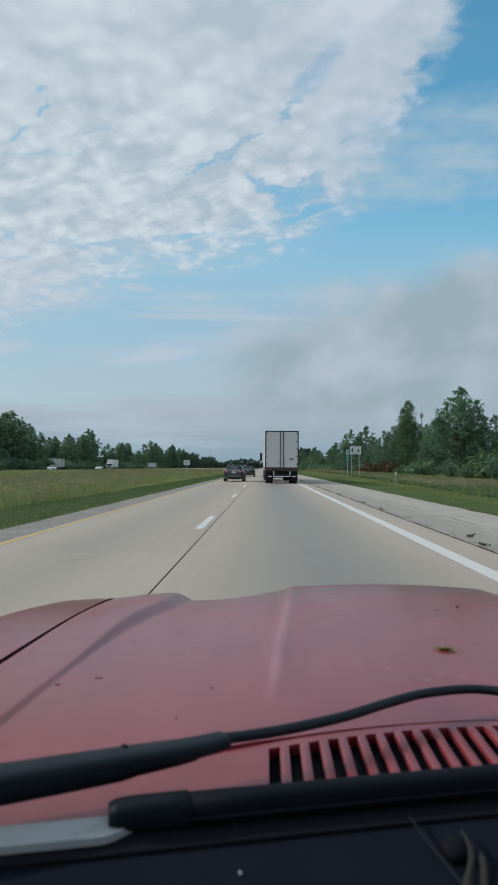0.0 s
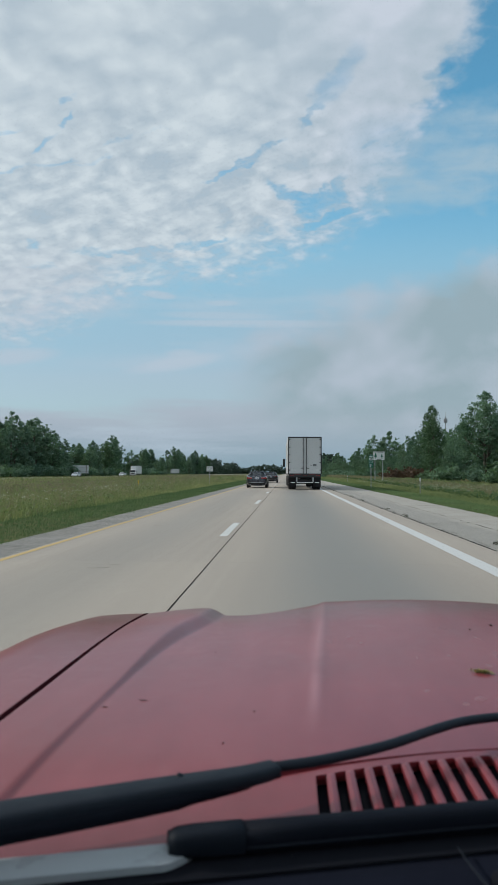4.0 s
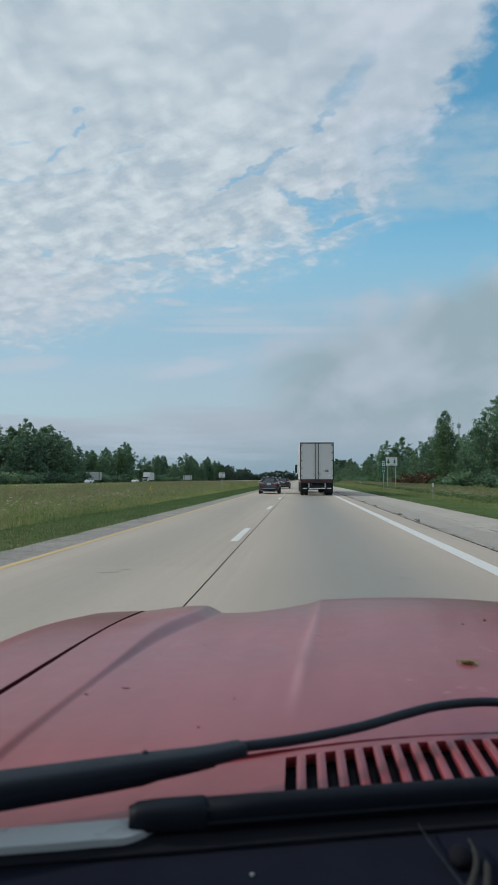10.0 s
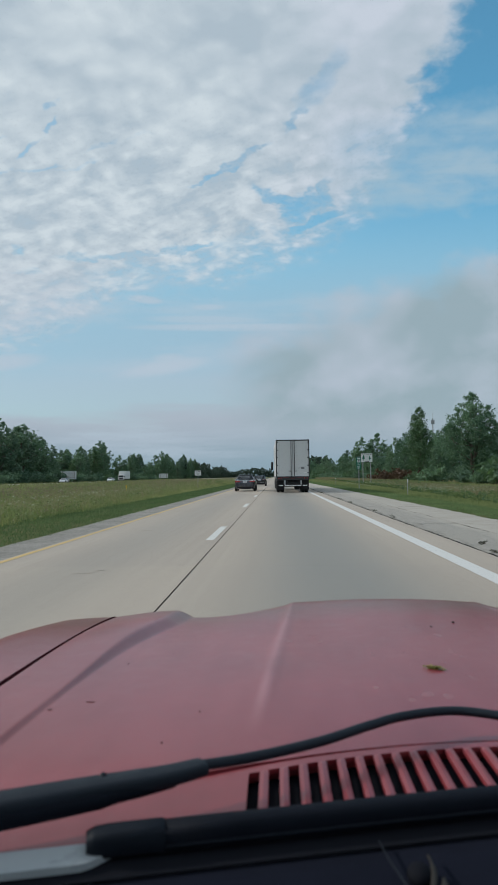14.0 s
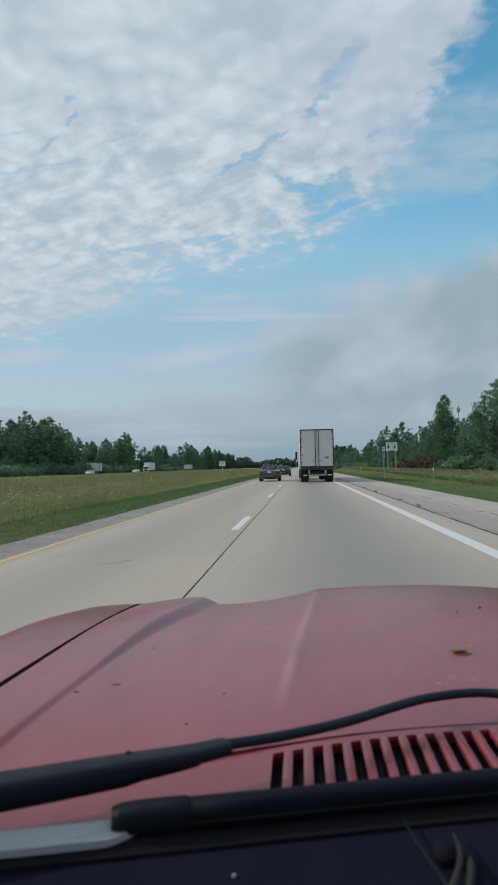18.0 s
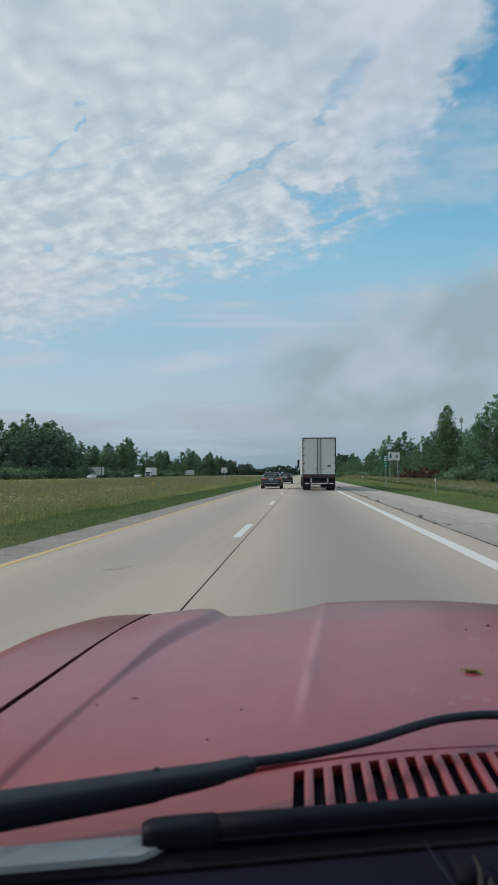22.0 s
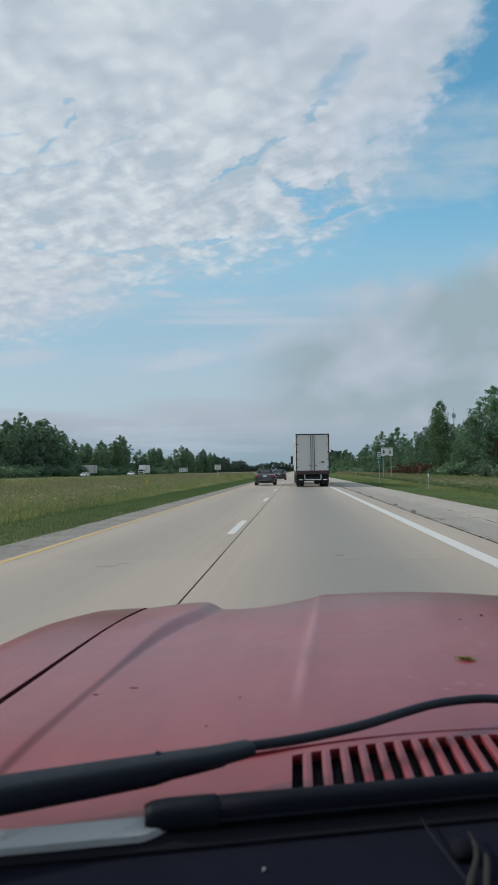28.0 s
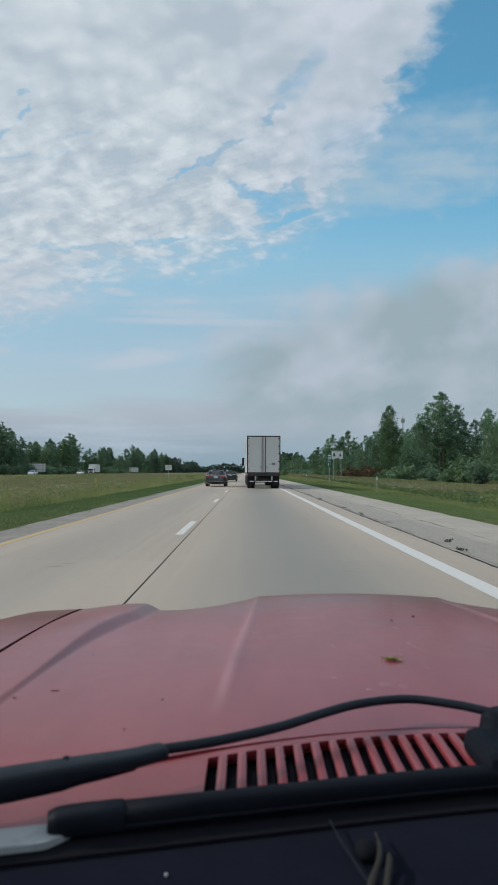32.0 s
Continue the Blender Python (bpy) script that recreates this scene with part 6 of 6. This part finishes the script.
put_tree("open_a", 31.0, 112.0, 14.0, 3, 1.05)
put_tree("poplar_a", 28.5, 140.0, 14.5, 4, 1.1)
y, k = 52.0, 0
while y < 330:
    key = "red" if 126 < y < 158 else ("green", "dark", "pale", "green", "dark")[k % 5]
    put_bush(key, max(15.5, 30.0 - 0.060 * (y - 60)) + r.uniform(-1.5, 2.0), y, r.uniform(2.0, 3.9), k, r.uniform(0.9, 1.4))
    y += r.uniform(2.8, 6.0) * (1 + y / 260)
    k += 1

y, k = 56.0, 0
while y < 190:
    put_bush(("dark", "green", "dark")[k % 3], max(30.0, 46.0 - 0.062 * (y - 60)) + r.uniform(-2.0, 2.0), y, r.uniform(3.0, 5.0), k + 40, r.uniform(1.1, 1.6))
    y += r.uniform(3.5, 6.0)
    k += 1

# left-hand wood: beyond the other carriageway
LEFT = ("oval_b", "poplar_b", "broad_b", "oval_a", "poplar_a", "oval_b", "poplar_b", "broad_a")
y, k = 135.0, 0
while y < 760:
    hgt = 14.2 + 3.0 * math.sin(y * 0.061 + 0.8) + r.uniform(-4.0, 3.6) + 0.006 * (y - 135)
    if math.sin(y * 0.072 + 1.0) > 0.72:
        hgt *= 0.48
    put_tree(LEFT[(k * 3 + k // 4) % 8], -80.0 + r.uniform(-5, 3) - 0.01 * y, y, hgt, k + 7, r.uniform(0.9, 1.25))
    if y < 300:
        put_tree(LEFT[(k * 5 + 2) % 8], -91.0 + r.uniform(-4, 3), y + r.uniform(0, 5), hgt + r.uniform(-1, 1.5), k + 77, 1.2)
    y += r.uniform(5.0, 9.0) * (1 + y / 900)
    k += 1
y, k = 128.0, 0
while y < 420:
    put_bush(("dark", "green", "dark", "pale")[k % 4], -73.5 + r.uniform(-2, 1.5), y, r.uniform(2.4, 4.6), k + 9, r.uniform(1.0, 1.5))
    y += r.uniform(3.5, 6.5) * (1 + y / 500)
    k += 1

y, k = 130.0, 0
while y < 400:
    put_bush(("dark", "green", "dark")[k % 3], -88.0 + r.uniform(-3, 3), y, r.uniform(4.0, 6.5), k + 130, r.uniform(1.1, 1.5))
    y += r.uniform(4.5, 8.0) * (1 + y / 400)
    k += 1

# woods that close the view far ahead, and behind
g = np.random.default_rng(41)
cx, cy, cz, cr = [], [], [], []
for k in range(3200):
    t = g.random()
    if k >= 2600:
        x, y = -112 - 30 * g.random(), 120 + 540 * t
    elif k < 1100:
        x, y = -190 + 380 * t, 1330 + 60 * g.random() + 0.5 * abs(-190 + 380 * t) * -0.6
    elif k < 1850:
        x, y = 22 + 24 * g.random(), 560 + 760 * t
    else:
        x, y = -84 - 24 * g.random(), 640 + 700 * t
    top = 11 + 4.0 * math.sin(0.045 * x + 0.021 * y) + 3 * g.random()
    cx.append(x)
    cy.append(y)
    cz.append(top * (0.62 if k >= 2600 else 1.0) * g.random() ** 0.85)
    cr.append(2.2 + 1.6 * g.random())
v, f = leaf_cloud(np.stack([cx, cy, cz], axis=1), cr, 26, 1.15, 42)
tagged(new("far_wood", fast_mesh("far_wood", v, f, LEAF_FAR)), "dark green woods with haze put into their colour, closing the far end of the road", "wood", kind="stuff")


# ---- grass ----
def blades(xy, height, width, mat, name, label, lean=0.35, per=4, seed=1, spread=0.10):
    """Tufts of pointed blades on the ground."""
    g = np.random.default_rng(seed)
    n = len(xy)
    base = np.repeat(xy, per, axis=0) + g.normal(size=(n * per, 2)) * spread
    h = np.repeat(height, per) * (0.55 + 0.6 * g.random(n * per))
    w = np.repeat(width, per) * (0.7 + 0.6 * g.random(n * per))
    a = g.random(n * per) * 2 * np.pi
    z = np.repeat(np.array([ground_z(x, y) for x, y in xy]), per) - 0.02
    dirx, diry = np.cos(a), np.sin(a)
    la = g.random(n * per) * 2 * np.pi
    off = h * lean * g.random(n * per)
    p0 = np.stack([base[:, 0] - dirx * w, base[:, 1] - diry * w, z], axis=1)
    p1 = np.stack([base[:, 0] + dirx * w, base[:, 1] + diry * w, z], axis=1)
    p2 = np.stack([base[:, 0] + np.cos(la) * off, base[:, 1] + np.sin(la) * off, z + h], axis=1)
    v = np.stack([p0, p1, p2], axis=1).reshape(-1, 3)
    ob = new(name, fast_mesh(name, v, np.arange(len(v)).reshape(-1, 3), mat))
    return tagged(ob, label, "grass", kind="stuff")


def field(n, x0, x1, y0, y1, seed, near=1.6):
    g = np.random.default_rng(seed)
    y = y0 + (y1 - y0) * g.random(n) ** near
    x = x0 + (x1 - x0) * g.random(n)
    return np.stack([x, y], axis=1)


def sized(xy, low, high, seed):
    g = np.random.default_rng(seed)
    return low + (high - low) * g.random(len(xy))


for nm, x0, x1, seed in (("left", LEFT_GRASS - 3.7, LEFT_GRASS - 0.02, 1), ("right", RIGHT_GRASS + 0.03, RIGHT_GRASS + 3.0, 2)):
    xy = field(26000, x0, x1, 8, 190, seed, 1.9)
    d = 1 + xy[:, 1] / 60
    blades(xy, sized(xy, 0.05, 0.13, seed) * d ** 0.3, 0.008 * d, MOWN, "mown_verge", "short mown green verge grass beside the shoulder", 0.6, 4, seed)
xy = field(48000, -30.0, LEFT_GRASS - 2.9, 10, 230, 3, 1.7)
d = 1 + xy[:, 1] / 70
patch = np.array([noise.noise(Vector((x * 0.12, y * 0.05, 2.0))) for x, y in xy])
blades(xy, sized(xy, 0.40, 0.95, 3) * (1 + 0.5 * patch) * np.clip((LEFT_GRASS - 1.6 - xy[:, 0]) / 2.6, 0.35, 1.0), 0.0075 * d, MEADOW, "meadow_grass", "tall seeding meadow grass in the median", 0.85, 4, 3, 0.16)
xy = field(9000, -54, -28, 30, 330, 4, 1.4)
blades(xy, sized(xy, 0.5, 0.95, 4), 0.04 + 0 * xy[:, 0], MEADOW, "meadow_grass", "tall meadow grass in the middle of the median", 0.4, 3, 4, 0.3)
xy = field(36000, RIGHT_GRASS + 2.3, 25.0, 16, 230, 5, 1.6)
d = 1 + xy[:, 1] / 70
blades(xy, sized(xy, 0.30, 0.75, 5) * np.clip((xy[:, 0] - RIGHT_GRASS - 1.6) / 3.0, 0.35, 1.1), 0.008 * d, LUSH, "meadow_grass", "rough green grass in front of the wood", 0.85, 4, 5, 0.16)
xy = field(13000, 13.5, 19.5, 48, 240, 6, 1.3)
blades(xy, sized(xy, 0.75, 1.25, 6), 0.020 + 0.0003 * xy[:, 1], STRAW, "dry_grass", "pale dry standing grass before the trees", 0.35, 4, 6, 0.2)
xy = field(4200, -26.0, -9.0, 14, 170, 7, 1.4)
blades(xy, sized(xy, 0.7, 1.15, 7), 0.012 + 0.0003 * xy[:, 1], STRAW, "dry_grass", "tan seed stalks standing above the median grass", 0.3, 3, 7, 0.2)


def flower_heads(n, x0, x1, y0, y1, seed, name):
    xy = field(n, x0, x1, y0, y1, seed, 1.4)
    keep = np.array([noise.noise(Vector((x * 0.16, y * 0.07, seed))) > 0.06 for x, y in xy])
    xy = xy[keep]
    g = np.random.default_rng(seed)
    c = np.array([(x, y, ground_z(x, y) + h) for (x, y), h in zip(xy, 0.45 + 0.45 * g.random(len(xy)))])
    v, f = leaf_cloud(c, np.full(len(c), 0.05), 6, 0.022, seed, 0.4)
    return tagged(new(name, fast_mesh(name, v, f, FLOWER)), "small white wild flowers scattered in the grass", "flowers", kind="stuff")


def forbs(n, x0, x1, y0, y1, seed, mat, label):
    """Leafy weeds standing among the grass."""
    xy = field(n, x0, x1, y0, y1, seed, 1.5)
    g = np.random.default_rng(seed)
    c = np.array([(x, y, ground_z(x, y) + h) for (x, y), h in zip(xy, 0.15 + 0.75 * g.random(n))])
    v, f = leaf_cloud(c, 0.12 + 0.22 * g.random(n), 26, 0.042, seed, 0.8)
    return tagged(new("weeds", fast_mesh("weeds", v, f, mat)), label, "weeds", kind="stuff")


forbs(1700, -28.0, LEFT_GRASS - 2.6, 12, 120, 51, LUSH, "leafy green weeds among the median grass")
forbs(900, -26.0, LEFT_GRASS - 3.0, 12, 120, 52, STRAW, "pale seeding weeds among the median grass")
forbs(1500, RIGHT_GRASS + 2.4, 20.0, 18, 120, 53, LUSH, "leafy green weeds in front of the wood")
forbs(600, RIGHT_GRASS + 2.8, 20.0, 18, 120, 54, LEAF_PALE, "pale leafy weeds in front of the wood")
flower_heads(2400, RIGHT_GRASS + 2.4, 18.0, 18, 120, 8, "wild_flowers")
flower_heads(1800, -24.0, LEFT_GRASS - 3.0, 14, 110, 9, "wild_flowers")


def seed_heads(n, x0, x1, y0, y1, seed):
    """Nodding grey-tan heads on top of the tall grass."""
    xy = field(n, x0, x1, y0, y1, seed, 1.5)
    g = np.random.default_rng(seed)
    patch = np.array([noise.noise(Vector((x * 0.10, y * 0.05, 7.0))) for x, y in xy])
    xy = xy[patch > -0.18]
    top = (0.75 + 0.50 * g.random(len(xy))) * np.clip((LEFT_GRASS - 1.6 - xy[:, 0]) / 2.6, 0.3, 1.0)
    c = np.array([(x, y, ground_z(x, y) + h) for (x, y), h in zip(xy, top)])
    v, f = leaf_cloud(c, 0.05 + 0.05 * g.random(len(c)), 7, 0.026, seed, 1.6)
    return tagged(new("seed_heads", fast_mesh("seed_heads", v, f, SEED)), "grey-tan seed heads topping the tall median grass", "grass", kind="stuff")


seed_heads(9500, -34.0, LEFT_GRASS - 6.0, 14, 220, 61)

# weeds rooted in the shoulder joint
for k in range(9):
    rr = random.Random(k + 400)
    y = 10.5 + 75 * rr.random() ** 1.4
    x = RIGHT_SLAB + rr.uniform(-0.03, 0.06) + (rr.random() < 0.25) * rr.uniform(0.2, 1.8)
    c = [(x + rr.gauss(0, 0.05), y + rr.gauss(0, 0.16), 0.015 + 0.04 * rr.random()) for _ in range(6)]
    v, f = leaf_cloud(c, [0.05] * 6, 10, 0.016, k + 500, 0.7)
    tagged(new("weed", fast_mesh("weed", v, f, WEED)), "dark dry weed rooted in the cracked shoulder", "weed", "shoulder weeds")


g = np.random.default_rng(71)
n = 700
c = np.stack([RIGHT_SLAB + 0.05 + 0.10 * np.abs(g.normal(size=n)), 7 + 55 * g.random(n) ** 1.4, -0.008 + 0.006 * g.random(n)], axis=1)
v, f = leaf_cloud(c, np.full(n, 0.010), 5, 0.008, 72, 0.6)
tagged(new("loose_gravel", fast_mesh("loose_gravel", v, f, GRAVEL)), "loose gravel gathered along the shoulder joint", "gravel", kind="stuff")

# ---- signs, posts, mast ----
def delineator(x, y, mat, label, tall=1.25):
    root = thing("marker_post", label, "marker post", "marker posts", pose(x, y, ground_z(x, y) - 0.05))
    part("post", box((-0.025, -0.012, 0), (0.025, 0.012, tall), 0.004), STEEL if mat is WHITE_TAPE else mat, root)
    part("reflector", box((-0.045, -0.022, tall - 0.26), (0.045, -0.0125, tall), 0.006), mat, root)
    return root


delineator(9.3, 50.0, WHITE_TAPE, "slim marker post with a white reflector in the verge")
delineator(10.0, 118.0, WHITE_TAPE, "slim marker post with a white reflector in the verge")
delineator(-12.5, 58.0, YELLOW_PLASTIC, "yellow plastic marker post in the median grass")


def board(x, y, wide, tall, foot_z, face, label, turn=0.0):
    """A broad sign on two posts, its bare back towards the road."""
    root = thing("sign_board", label, "road sign", "sign boards", pose(x, y, ground_z(x, y) - 0.05, 0, 0, turn))
    part("panel", box((-wide / 2, -0.03, foot_z), (wide / 2, 0.03, foot_z + tall), 0.01), face, root)
    for s in (-0.36, 0.36):
        part("post", box((s * wide - 0.09, -0.16, 0), (s * wide + 0.09, -0.031, foot_z + tall), 0.01), WOOD_POST, root)
    for z in (0.25, 0.75):
        part("rib", box((-wide / 2 + 0.02, -0.06, foot_z + tall * z - 0.04), (wide / 2 - 0.02, -0.031, foot_z + tall * z + 0.04)), STEEL, root)
    return root


board(-69.5, 232.0, 5.4, 2.7, 1.2, SIGN_BACK, "pale back of a broad sign beside the opposite carriageway")
board(-69.5, 430.0, 5.4, 2.7, 1.2, SIGN_BACK, "pale back of a far sign beside the opposite carriageway")


def lettering(text, size, at, mat, parent, name="lettering"):
    """Raised letters standing upright, facing back along the road."""
    cu = bpy.data.curves.new(name, "FONT")
    cu.body, cu.size, cu.extrude, cu.align_x, cu.resolution_u = text, size, 0.002, "CENTER", 3
    cu.materials.append(mat)
    ob = new(name, cu)
    ob.matrix_basis = at
    ob.parent = parent
    return ob


green = thing("road_sign", "narrow green mile marker sign on a steel post in the verge", "road sign", at=pose(8.0, 68.0, ground_z(8.0, 68) - 0.05))
part("post", box((-0.035, -0.03, 0), (0.035, 0.03, 3.2), 0.006), STEEL, green)
lower = part("panel", box((-0.23, -0.055, 1.98), (0.23, -0.031, 3.22), 0.02), SIGN_GREEN, green)
lettering("MILE", 0.17, pose(0, -0.058, 2.44, 90, 0, 0), SIGN_WHITE, lower)
lettering("21", 0.33, pose(0, -0.058, 2.08, 90, 0, 0), SIGN_WHITE, lower)
shield = part("shield", box((-0.15, -0.063, 2.68), (0.15, -0.056, 2.94), 0.03, 2), SIGN_WHITE, lower)
part("print_bars", box((-0.085, -0.069, 2.76), (0.085, -0.0635, 2.86)), BLACK_PLASTIC, shield)
part("print_bars", box((-0.15, -0.063, 3.03), (0.15, -0.0555, 3.12)), SIGN_WHITE, lower)

park = thing("road_sign", "white board with dark green tree shapes on two posts", "road sign", at=pose(12.9, 100.0, ground_z(12.9, 100) - 0.05))
face = part("panel", box((-0.8, -0.05, 3.75), (0.8, -0.02, 4.95), 0.02), SIGN_WHITE, park)
for sx_ in (-0.55, 0.55):
    part("post", box((sx_ - 0.05, -0.019, 0), (sx_ + 0.05, 0.06, 4.8), 0.006), STEEL, park)
for x, w, h in ((-0.45, 0.26, 0.55), (0.42, 0.20, 0.45)):
    bm = bmesh.new()
    for k in range(3):
        a = w * (1 - 0.25 * k)
        z = 4.15 + h * 0.3 * k
        bm.faces.new([bm.verts.new(p) for p in ((x - a, -0.054 - 0.001 * k, z), (x + a, -0.054 - 0.001 * k, z), (x, -0.054 - 0.001 * k, z + h * 0.5))])
    solid(bm, (x - 0.03, -0.056, 3.95), (x + 0.03, -0.0505, 4.15))
    part("tree_shape", bm, SIGN_GREEN, face)
lettering("ADOPT-A-HIGHWAY", 0.16, pose(0, -0.054, 4.78, 90, 0, 0), BLACK_PLASTIC, face)
part("print_bars", box((-0.28, -0.0535, 3.80), (0.28, -0.0505, 3.86)), BLACK_PLASTIC, face)
part("road_shape", sweep([(-0.15, -0.053, 3.85), (0.0, -0.053, 4.15), (0.2, -0.053, 4.3)], [0.10, 0.07, 0.04], 8, 0.5), SIGN_BACK, face)

small = thing("road_sign", "small white sign on a single post in the median", "road sign", at=pose(-9.4, 84.0, ground_z(-9.4, 84) - 0.05))
part("post", box((-0.04, -0.04, 0), (0.04, 0.04, 2.2), 0.006), STEEL, small)
panel = part("panel", box((-0.38, -0.066, 1.75), (0.38, -0.041, 2.35), 0.02), SIGN_WHITE, small)
for text, z in (("AUTHORIZED", 2.19), ("VEHICLES", 2.01), ("ONLY", 1.83)):
    lettering(text, 0.115, pose(0, -0.069, z, 90, 0, 0), BLACK_PLASTIC, panel)

mast = thing("radio_mast", "slim grey radio mast behind the wood", "radio mast", at=pose(96.0, 430.0, 0.0))
part("pole", sweep([(0, 0, 0), (0, 0, 12), (0, 0, 36)], [0.55, 0.45, 0.28], 10), STEEL, mast)
for k in range(6):
    a = math.pi * k / 3
    part("antenna", box((math.cos(a) * 0.9 - 0.18, math.sin(a) * 0.9 - 0.18, 32.2), (math.cos(a) * 0.9 + 0.18, math.sin(a) * 0.9 + 0.18, 34.8), 0.04), STEEL, mast)
part("platform", sweep([(0, 0, 33.1), (0, 0, 33.4)], 1.0, 12), STEEL, mast)
part("rod", sweep([(0, 0, 36), (0, 0, 39)], 0.07, 6), STEEL, mast)
